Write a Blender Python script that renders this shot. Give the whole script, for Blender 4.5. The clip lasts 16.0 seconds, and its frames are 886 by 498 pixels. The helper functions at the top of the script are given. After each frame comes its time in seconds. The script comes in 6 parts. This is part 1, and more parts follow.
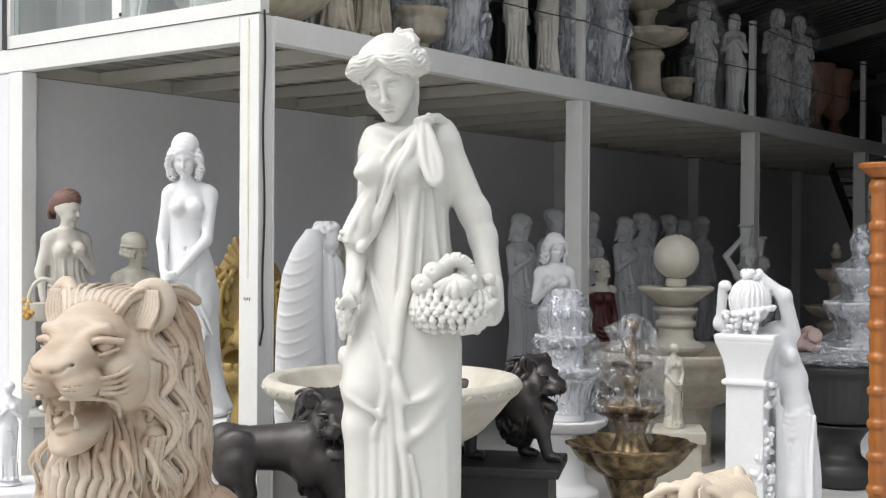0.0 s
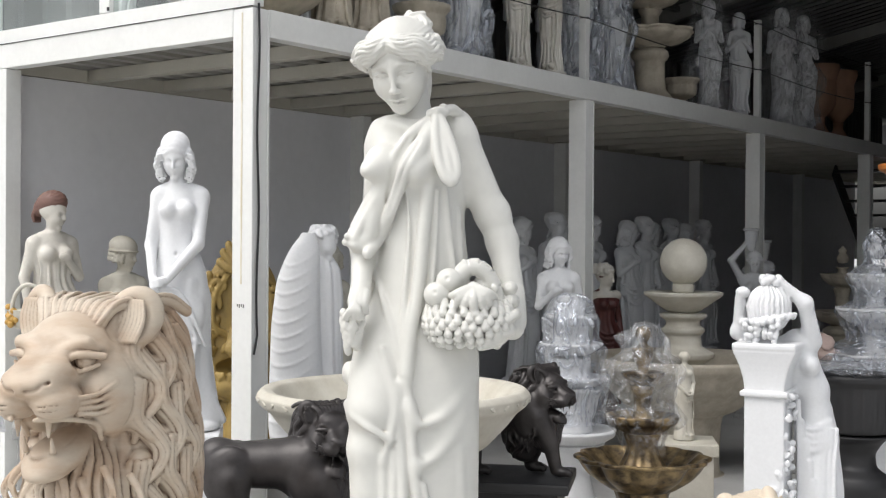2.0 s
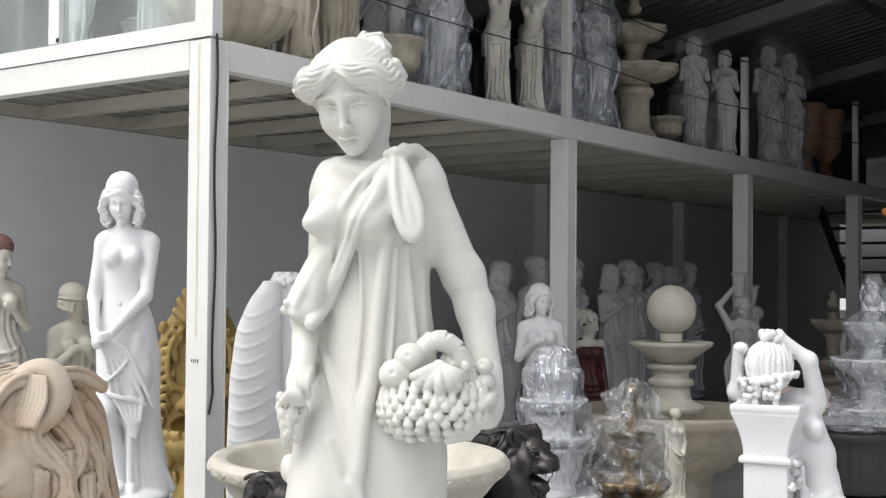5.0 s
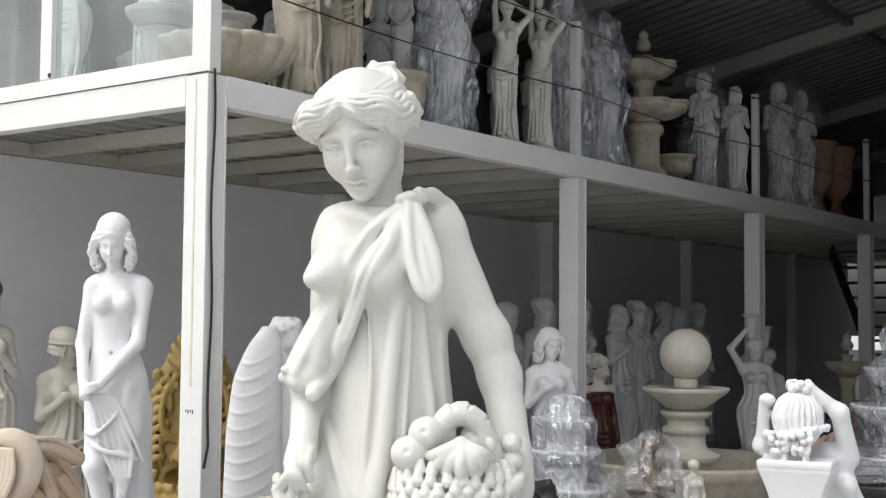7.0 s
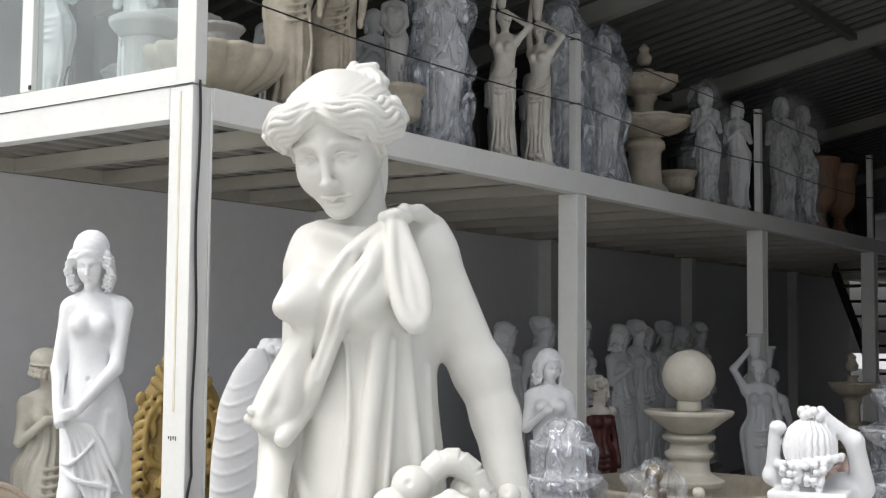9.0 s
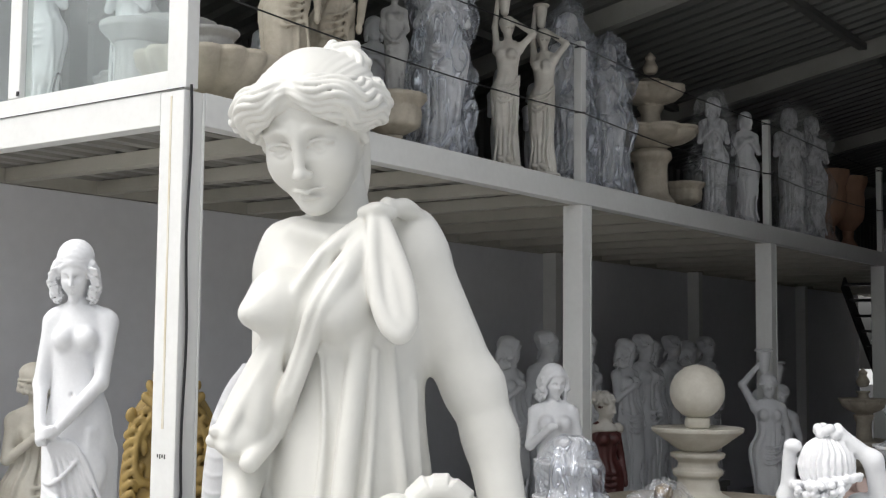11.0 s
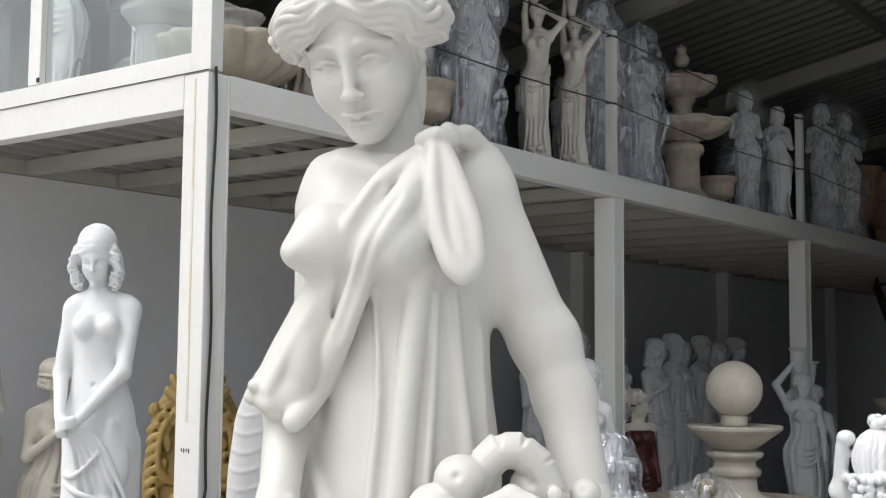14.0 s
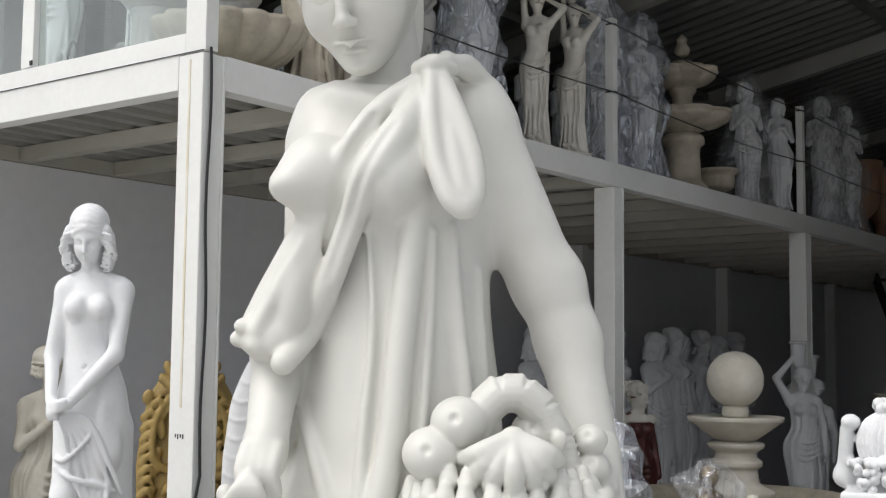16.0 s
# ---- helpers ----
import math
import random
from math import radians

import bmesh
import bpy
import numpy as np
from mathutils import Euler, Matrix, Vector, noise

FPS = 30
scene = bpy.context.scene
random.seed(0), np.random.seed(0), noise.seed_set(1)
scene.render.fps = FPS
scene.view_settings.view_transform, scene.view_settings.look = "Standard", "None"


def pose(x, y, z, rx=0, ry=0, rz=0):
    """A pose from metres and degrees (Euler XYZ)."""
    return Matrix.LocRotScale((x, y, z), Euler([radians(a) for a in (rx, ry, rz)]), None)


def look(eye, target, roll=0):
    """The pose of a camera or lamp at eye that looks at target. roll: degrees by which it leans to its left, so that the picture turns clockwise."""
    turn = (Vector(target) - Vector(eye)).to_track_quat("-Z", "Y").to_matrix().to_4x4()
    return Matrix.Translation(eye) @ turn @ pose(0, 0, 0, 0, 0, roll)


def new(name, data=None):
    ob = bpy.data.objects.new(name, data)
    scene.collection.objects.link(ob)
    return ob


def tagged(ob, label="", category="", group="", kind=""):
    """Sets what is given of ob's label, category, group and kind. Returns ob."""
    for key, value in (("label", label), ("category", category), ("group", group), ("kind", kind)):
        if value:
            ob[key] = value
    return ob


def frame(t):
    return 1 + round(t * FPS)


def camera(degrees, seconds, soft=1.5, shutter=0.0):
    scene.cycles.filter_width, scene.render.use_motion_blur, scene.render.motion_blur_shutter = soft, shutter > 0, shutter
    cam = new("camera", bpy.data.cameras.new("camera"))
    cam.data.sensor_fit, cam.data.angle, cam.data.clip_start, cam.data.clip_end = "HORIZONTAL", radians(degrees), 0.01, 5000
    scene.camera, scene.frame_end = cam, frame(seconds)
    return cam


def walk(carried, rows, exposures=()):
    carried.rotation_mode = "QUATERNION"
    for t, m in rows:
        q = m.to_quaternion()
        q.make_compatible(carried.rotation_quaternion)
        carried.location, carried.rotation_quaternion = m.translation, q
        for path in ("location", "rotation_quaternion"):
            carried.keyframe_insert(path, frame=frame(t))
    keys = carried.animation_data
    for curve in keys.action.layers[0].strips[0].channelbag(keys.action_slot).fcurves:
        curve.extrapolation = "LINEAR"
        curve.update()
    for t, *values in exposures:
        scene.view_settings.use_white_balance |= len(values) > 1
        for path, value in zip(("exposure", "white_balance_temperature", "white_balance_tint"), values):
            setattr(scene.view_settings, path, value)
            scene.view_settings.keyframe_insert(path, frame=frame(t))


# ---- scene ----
cam = camera(39.9, 16.0, soft=1.2)
METRES, EYE, TILT, LEAN, TURN = 2.0, 1.8, 0.5, 0.0, 37.0
ROWS = [
    (0.0, 0.0, 0.0, 0.0, 0.01, -1.03, -0.35),
    (0.5, -0.008, 0.0355, 0.0, -0.04, -1.04, -0.35),
    (1.0, -0.0183, 0.0764, -0.0041, -0.1, -1.04, -0.35),
    (1.5, -0.0251, 0.1146, -0.004, -0.22, -0.97, -0.36),
    (2.0, -0.0287, 0.1609, -0.001, -0.34, -0.85, -0.36),
    (2.5, -0.0302, 0.2025, 0.0031, -0.48, -0.74, -0.4),
    (3.0, -0.0267, 0.2477, 0.0066, -0.74, -0.55, -0.41),
    (3.5, -0.0199, 0.292, 0.0059, -0.99, -0.28, -0.42),
    (4.0, -0.0117, 0.3387, 0.0091, -1.15, 0.12, -0.43),
    (6.5, -0.0184, 0.5375, 0.0485, -1.25, 2.26, -0.46),
    (7.0, -0.0219, 0.5763, 0.0489, -1.25, 2.68, -0.47),
    (7.5, -0.0233, 0.6131, 0.0532, -1.26, 2.92, -0.5),
    (8.0, -0.0229, 0.6448, 0.0588, -1.28, 3.1, -0.5),
    (8.5, -0.0179, 0.6729, 0.0617, -1.32, 3.29, -0.5),
    (9.0, -0.0116, 0.7042, 0.0615, -1.35, 3.46, -0.51),
    (11.5, 0.0013, 0.8337, 0.0541, -0.98, 4.32, -0.47),
    (12.0, -0.0034, 0.852, 0.0506, -0.76, 4.4, -0.46),
    (12.5, -0.0094, 0.8687, 0.0456, -0.54, 4.46, -0.45),
    (13.0, -0.0154, 0.887, 0.0365, -0.36, 4.5, -0.45),
    (13.5, -0.0209, 0.9017, 0.0267, -0.25, 4.53, -0.46),
    (14.0, -0.0251, 0.9177, 0.0164, -0.18, 4.55, -0.47),
    (14.5, -0.0271, 0.9321, 0.0081, -0.19, 4.57, -0.51),
    (15.0, -0.0278, 0.9437, -0.001, -0.19, 4.58, -0.53),
    (15.5, -0.0259, 0.9532, -0.0101, -0.22, 4.58, -0.54),
    (16.0, -0.0242, 0.9605, -0.0193, -0.26, 4.59, -0.54),
]
walk(cam, [(t, pose(0, 0, EYE, TILT, LEAN, TURN) @ pose(METRES * x, METRES * y, METRES * z, 90 + pitch, roll, yaw)) for t, x, y, z, yaw, pitch, roll in ROWS], [(0.0, 0.40), (9.0, 0.43), (13.0, 0.37), (16.0, 0.21)])

# ---- world and light: an overcast day ----
world = bpy.data.worlds.new("overcast_sky")
scene.world = world
world.use_nodes = True
wn = world.node_tree.nodes
sky = wn.new("ShaderNodeTexSky")
sky.sky_type, sky.sun_disc = "NISHITA", False
sky.sun_elevation, sky.sun_rotation = radians(58), radians(205)
sky.air_density, sky.dust_density, sky.ozone_density = 1.0, 6.0, 1.0
pale = wn.new("ShaderNodeHueSaturation")
pale.inputs["Saturation"].default_value = 0.25
world.node_tree.links.new(sky.outputs[0], pale.inputs["Color"])
world.node_tree.links.new(pale.outputs[0], wn["Background"].inputs["Color"])
wn["Background"].inputs["Strength"].default_value = 0.15
sun = new("sun", bpy.data.lights.new("sun", "SUN"))
sun.data.energy, sun.data.angle, sun.data.color = 0.3, radians(25), (1.0, 0.97, 0.93)
sun.matrix_world = look((1.5, -4.0, 12.0), (-2.5, 3.0, 1.5))


# ---- materials ----
def material(name, base, rough=0.6, metal=0.0, second=None, scale=6.0, grain=60.0, bump=0.15, contrast=0.5, stretch=(1, 1, 1), coat=0.0, sss=0.0, cavity=None, reach=0.475):
    """A surface with broad stains between two colours, fine grain and relief."""
    m = bpy.data.materials.new(name)
    m.use_nodes = True
    nt = m.node_tree
    n, link = nt.nodes, nt.links.new
    b = n["Principled BSDF"]
    b.inputs["Metallic"].default_value = metal
    if coat:
        b.inputs["Coat Weight"].default_value = coat
    co = n.new("ShaderNodeTexCoord")
    mp = n.new("ShaderNodeMapping")
    mp.inputs["Scale"].default_value = stretch
    link(co.outputs["Object"], mp.inputs["Vector"])
    info = n.new("ShaderNodeObjectInfo")
    off = n.new("ShaderNodeVectorMath")
    off.operation = "ADD"
    sc = n.new("ShaderNodeVectorMath")
    sc.operation = "SCALE"
    sc.inputs[0].default_value = (7.1, 3.7, 5.3)
    link(info.outputs["Random"], sc.inputs["Scale"])
    link(mp.outputs[0], off.inputs[0])
    link(sc.outputs[0], off.inputs[1])
    big = n.new("ShaderNodeTexNoise")
    big.inputs["Scale"].default_value, big.inputs["Detail"].default_value, big.inputs["Roughness"].default_value = scale, 6, 0.6
    link(off.outputs[0], big.inputs["Vector"])
    ramp = n.new("ShaderNodeValToRGB")
    second = second or tuple(c * 0.82 for c in base)
    ramp.color_ramp.elements[0].position, ramp.color_ramp.elements[1].position = 0.5 - 0.3 * (1.1 - contrast), 0.5 + 0.3 * (1.1 - contrast)
    ramp.color_ramp.elements[0].color, ramp.color_ramp.elements[1].color = (*second, 1), (*base, 1)
    link(big.outputs["Fac"], ramp.inputs[0])
    fine = n.new("ShaderNodeTexNoise")
    fine.inputs["Scale"].default_value, fine.inputs["Detail"].default_value = grain, 4
    link(off.outputs[0], fine.inputs["Vector"])
    mix = n.new("ShaderNodeMix")
    mix.data_type, mix.blend_type = "RGBA", "MULTIPLY"
    mix.inputs["Factor"].default_value = 0.10
    link(ramp.outputs[0], mix.inputs["A"])
    link(fine.outputs["Fac"], mix.inputs["B"])
    gain = n.new("ShaderNodeMix")
    gain.data_type, gain.blend_type = "RGBA", "MULTIPLY"
    gain.inputs["Factor"].default_value = 1.0
    gain.inputs["B"].default_value = (1.05, 1.05, 1.05, 1)
    link(mix.outputs["Result"], gain.inputs["A"])
    last = gain.outputs["Result"]
    # shade painted into the creases: concave spots take the darker cavity colour
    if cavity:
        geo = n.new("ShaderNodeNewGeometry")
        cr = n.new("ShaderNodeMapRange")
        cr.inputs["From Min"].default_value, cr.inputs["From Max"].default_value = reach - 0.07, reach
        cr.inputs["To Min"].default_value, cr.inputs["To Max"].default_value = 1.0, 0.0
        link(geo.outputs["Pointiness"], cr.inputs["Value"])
        crease_shade = n.new("ShaderNodeMix")
        crease_shade.data_type = "RGBA"
        crease_shade.inputs["B"].default_value = (*cavity, 1)
        link(cr.outputs[0], crease_shade.inputs["Factor"])
        link(last, crease_shade.inputs["A"])
        last = crease_shade.outputs["Result"]
    link(last, b.inputs["Base Color"])
    mr = n.new("ShaderNodeMapRange")
    mr.inputs["To Min"].default_value, mr.inputs["To Max"].default_value = max(rough - 0.12, 0.02), min(rough + 0.12, 1)
    link(big.outputs["Fac"], mr.inputs["Value"])
    link(mr.outputs[0], b.inputs["Roughness"])
    bp = n.new("ShaderNodeBump")
    bp.inputs["Strength"].default_value, bp.inputs["Distance"].default_value = bump, 0.004
    link(fine.outputs["Fac"], bp.inputs["Height"])
    link(bp.outputs[0], b.inputs["Normal"])
    if sss:
        b.inputs["Subsurface Weight"].default_value = sss
        b.inputs["Subsurface Radius"].default_value = (0.012, 0.010, 0.008)
    return m


def film_material(name, clear, tint):
    """Crinkled clear packing film: mostly see-through, with sharp glints on its folds."""
    m = bpy.data.materials.new(name)
    m.use_nodes = True
    n, link = m.node_tree.nodes, m.node_tree.links.new
    out = n["Material Output"]
    n.remove(n["Principled BSDF"])
    tr = n.new("ShaderNodeBsdfTransparent")
    gl = n.new("ShaderNodeBsdfPrincipled")
    gl.inputs["Base Color"].default_value = (*tint, 1)
    gl.inputs["Roughness"].default_value = 0.15
    gl.inputs["Metallic"].default_value = 0.45
    gl.inputs["Specular IOR Level"].default_value = 1.0
    co = n.new("ShaderNodeTexCoord")
    mp = n.new("ShaderNodeMapping")
    mp.inputs["Scale"].default_value = (1, 1, 0.45)
    link(co.outputs["Object"], mp.inputs["Vector"])
    fold = n.new("ShaderNodeTexNoise")
    fold.inputs["Scale"].default_value, fold.inputs["Detail"].default_value, fold.inputs["Distortion"].default_value = 8, 2.5, 2.6
    link(mp.outputs[0], fold.inputs["Vector"])
    bp = n.new("ShaderNodeBump")
    bp.inputs["Strength"].default_value, bp.inputs["Distance"].default_value = 1.0, 0.09
    link(fold.outputs["Fac"], bp.inputs["Height"])
    link(bp.outputs[0], gl.inputs["Normal"])
    mr = n.new("ShaderNodeMapRange")
    mr.inputs["From Min"].default_value, mr.inputs["From Max"].default_value = 0.45, 0.75
    mr.inputs["To Min"].default_value, mr.inputs["To Max"].default_value = (1 - clear) * 0.5, min(1.0, (1 - clear) * 2.8)
    link(fold.outputs["Fac"], mr.inputs["Value"])
    mx = n.new("ShaderNodeMixShader")
    link(mr.outputs[0], mx.inputs[0])
    link(tr.outputs[0], mx.inputs[1])
    link(gl.outputs[0], mx.inputs[2])
    link(mx.outputs[0], out.inputs["Surface"])
    return m


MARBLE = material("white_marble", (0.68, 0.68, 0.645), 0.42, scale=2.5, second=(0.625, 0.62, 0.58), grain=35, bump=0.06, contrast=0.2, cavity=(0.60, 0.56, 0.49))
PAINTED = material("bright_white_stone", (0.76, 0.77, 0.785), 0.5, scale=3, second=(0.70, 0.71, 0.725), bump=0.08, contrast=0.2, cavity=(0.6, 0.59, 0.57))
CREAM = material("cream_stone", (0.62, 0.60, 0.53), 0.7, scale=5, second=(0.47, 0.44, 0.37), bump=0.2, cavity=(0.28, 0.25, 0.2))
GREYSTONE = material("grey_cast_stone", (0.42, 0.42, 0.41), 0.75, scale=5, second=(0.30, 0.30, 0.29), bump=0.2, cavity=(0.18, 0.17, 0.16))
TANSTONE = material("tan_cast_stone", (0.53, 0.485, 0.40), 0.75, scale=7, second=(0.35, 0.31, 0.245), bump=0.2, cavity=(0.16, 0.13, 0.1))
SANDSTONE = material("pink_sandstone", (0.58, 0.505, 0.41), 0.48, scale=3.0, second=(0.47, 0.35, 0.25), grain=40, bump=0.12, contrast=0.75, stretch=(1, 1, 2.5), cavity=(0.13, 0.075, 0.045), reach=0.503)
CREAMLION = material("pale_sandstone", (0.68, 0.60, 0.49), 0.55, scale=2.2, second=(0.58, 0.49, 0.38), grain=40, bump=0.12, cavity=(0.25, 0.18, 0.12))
BRONZE = material("dark_bronze", (0.060, 0.054, 0.053), 0.36, 0.3, second=(0.026, 0.023, 0.023), scale=8, bump=0.2)
OLDGOLD = material("antique_gold", (0.34, 0.25, 0.13), 0.38, 0.7, second=(0.07, 0.052, 0.035), scale=12, bump=0.25, contrast=0.7)
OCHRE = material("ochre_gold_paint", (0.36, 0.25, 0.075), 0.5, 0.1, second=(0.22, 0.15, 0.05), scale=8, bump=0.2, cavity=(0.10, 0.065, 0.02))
MAROON = material("maroon_glaze", (0.11, 0.032, 0.03), 0.4, second=(0.06, 0.018, 0.016), scale=9)
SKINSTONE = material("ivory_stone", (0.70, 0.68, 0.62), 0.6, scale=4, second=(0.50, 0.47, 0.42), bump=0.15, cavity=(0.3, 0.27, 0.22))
TERRACOTTA = material("terracotta", (0.40, 0.24, 0.16), 0.7, scale=5)
ORANGEWOOD = material("orange_varnished_wood", (0.46, 0.17, 0.035), 0.35, second=(0.32, 0.10, 0.02), scale=3, stretch=(6, 6, 0.6), coat=0.3)
BLACKSTONE = material("black_stone", (0.03, 0.03, 0.032), 0.45, scale=6)
STEEL = material("white_painted_steel", (0.79, 0.80, 0.785), 0.5, scale=1.5, second=(0.72, 0.725, 0.705), grain=25, bump=0.05, contrast=0.3)
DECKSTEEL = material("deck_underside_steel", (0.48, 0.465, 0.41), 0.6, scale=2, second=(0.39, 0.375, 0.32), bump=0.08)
RUST = material("rust_streak", (0.60, 0.52, 0.36), 0.7, scale=9, second=(0.74, 0.73, 0.66), stretch=(8, 8, 0.8))
WALLGREY = material("grey_wall_panel", (0.76, 0.765, 0.79), 0.6, scale=0.8, second=(0.69, 0.695, 0.72), grain=12, bump=0.05, contrast=0.2)
DARKPANEL = material("dark_shed_cladding", (0.10, 0.10, 0.105), 0.7, scale=1.2)
CONCRETE = material("concrete_floor", (0.56, 0.56, 0.55), 0.7, scale=1.3, second=(0.44, 0.44, 0.43), grain=40, bump=0.15)
RAFTER = material("dull_rafter_paint", (0.30, 0.30, 0.28), 0.6, scale=2, second=(0.22, 0.22, 0.2))
ROOFMETAL = material("corrugated_roof", (0.125, 0.128, 0.122), 0.55, 0.2, scale=1.0)
RUBBER = material("black_cable", (0.02, 0.02, 0.022), 0.5)
FRUIT = material("amber_fruit", (0.55, 0.33, 0.08), 0.5, scale=20)
BROWNHAIR = material("brown_painted_hair", (0.20, 0.11, 0.09), 0.6, scale=15)
PINKCLOTH = material("pink_paper", (0.52, 0.40, 0.36), 0.8, scale=6)
FILM = film_material("packing_film", 0.78, (0.78, 0.80, 0.83))
MILKYFILM = film_material("milky_packing_film", 0.55, (0.72, 0.76, 0.84))
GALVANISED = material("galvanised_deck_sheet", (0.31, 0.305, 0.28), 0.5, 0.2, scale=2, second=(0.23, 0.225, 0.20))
GLASS = bpy.data.materials.new("hazed_window_glass")
GLASS.use_nodes = True
gn = GLASS.node_tree.nodes
gn["Principled BSDF"].inputs["Base Color"].default_value = (0.86, 0.94, 0.93, 1)
gn["Principled BSDF"].inputs["Transmission Weight"].default_value = 1.0
gn["Principled BSDF"].inputs["Roughness"].default_value = 0.02
gn["Principled BSDF"].inputs["IOR"].default_value = 1.5
# pale diffuse haze mixed in, standing for sky reflected in the panes
sky_haze = gn.new("ShaderNodeBsdfDiffuse")
sky_haze.inputs["Color"].default_value = (0.74, 0.79, 0.79, 1)
haze_noise = gn.new("ShaderNodeTexNoise")
haze_noise.inputs["Scale"].default_value, haze_noise.inputs["Detail"].default_value, haze_noise.inputs["Distortion"].default_value = 2.2, 4, 1.0
haze_amount = gn.new("ShaderNodeMapRange")
haze_amount.inputs["From Min"].default_value, haze_amount.inputs["From Max"].default_value = 0.35, 0.7
haze_amount.inputs["To Min"].default_value, haze_amount.inputs["To Max"].default_value = 0.02, 0.14
over = gn.new("ShaderNodeMixShader")
gl = GLASS.node_tree.links.new
gl(haze_noise.outputs["Fac"], haze_amount.inputs["Value"])
gl(haze_amount.outputs[0], over.inputs[0])
gl(gn["Principled BSDF"].outputs[0], over.inputs[1])
gl(sky_haze.outputs[0], over.inputs[2])
gl(over.outputs[0], gn["Material Output"].inputs["Surface"])


# ---- building helpers ----
def part(name, data, mat, parent=None, label=""):
    """Links a bmesh or mesh as one object, under a thing when one is given."""
    if isinstance(data, bmesh.types.BMesh):
        me = bpy.data.meshes.new(name)
        bmesh.ops.recalc_face_normals(data, faces=data.faces)
        data.to_mesh(me)
        data.free()
    else:
        me = data
    me.materials.append(mat)
    ob = new(name, me)
    if parent:
        ob.parent = parent
    if label:
        tagged(ob, label)
    return ob


def thing(name, m, label, category, group="", kind=""):
    """An Empty at a thing's base, which carries its parts."""
    ob = new(name)
    ob.empty_display_size = 0.1
    ob.matrix_world = m
    return tagged(ob, label, category, group, kind)


def box(lo, hi, bevel=0.004, bm=None):
    bm = bm or bmesh.new()
    made = bmesh.ops.create_cube(bm, size=1)["verts"]
    for v in made:
        v.co = Vector([lo[i] + (v.co[i] + 0.5) * (hi[i] - lo[i]) for i in range(3)])
    if bevel:
        edges = list({e for v in made for e in v.link_edges})
        bmesh.ops.bevel(bm, geom=edges, offset=bevel, segments=2, affect="EDGES", profile=0.6)
    return bm


def mesh_from(name, verts, faces, smooth=True):
    """A mesh out of numpy arrays: verts n x 3, faces n x 4."""
    me = bpy.data.meshes.new(name)
    me.vertices.add(len(verts))
    me.vertices.foreach_set("co", np.asarray(verts, np.float32).ravel())
    me.loops.add(faces.size)
    me.loops.foreach_set("vertex_index", np.asarray(faces, np.int32).ravel())
    me.polygons.add(len(faces))
    me.polygons.foreach_set("loop_start", np.arange(len(faces), dtype=np.int32) * faces.shape[1])
    me.polygons.foreach_set("use_smooth", np.full(len(faces), smooth))
    me.update(calc_edges=True)
    me.validate()
    return me


def lathe(name, profile, n=48, lobes=0, depth=0.0, lobe_from=-1e9, lobe_to=1e9, fine=6):
    """A turned body from (radius, height) pairs, smoothed between them; lobes: scallops round it."""
    pr = np.array(profile, float)
    t = np.arange(len(pr))
    tt = np.linspace(0, len(pr) - 1, (len(pr) - 1) * fine + 1)
    # monotone-ish smoothing: linear profile with rounded corners
    r, z = np.interp(tt, t, pr[:, 0]), np.interp(tt, t, pr[:, 1])
    for _ in range(2):
        r[1:-1] = 0.25 * r[:-2] + 0.5 * r[1:-1] + 0.25 * r[2:]
        z[1:-1] = 0.25 * z[:-2] + 0.5 * z[1:-1] + 0.25 * z[2:]
    a = np.arange(n) / n * 2 * np.pi
    rr = np.repeat(r[:, None], n, 1)
    if lobes:
        wave = 1 + depth * (np.abs(np.cos(a * lobes / 2)) - 0.6)
        on = ((z >= lobe_from) & (z <= lobe_to))[:, None]
        rr = np.where(on, rr * wave[None], rr)
    v = np.stack([rr * np.cos(a), rr * np.sin(a), np.repeat(z[:, None], n, 1)], -1).reshape(-1, 3)
    i = np.arange(len(r) - 1)[:, None] * n
    j, k = np.arange(n)[None], (np.arange(n)[None] + 1) % n
    f = np.stack([i + j, i + k, i + n + k, i + n + j], -1).reshape(-1, 4)
    return mesh_from(name, v, f)


def tube_mesh(name, pts, r, sides=8):
    cu = bpy.data.curves.new(name, "CURVE")
    cu.dimensions, cu.bevel_depth, cu.bevel_resolution = "3D", r, 2
    sp = cu.splines.new("POLY")
    sp.points.add(len(pts) - 1)
    for p, q in zip(sp.points, pts):
        p.co = (*q, 1)
    return cu


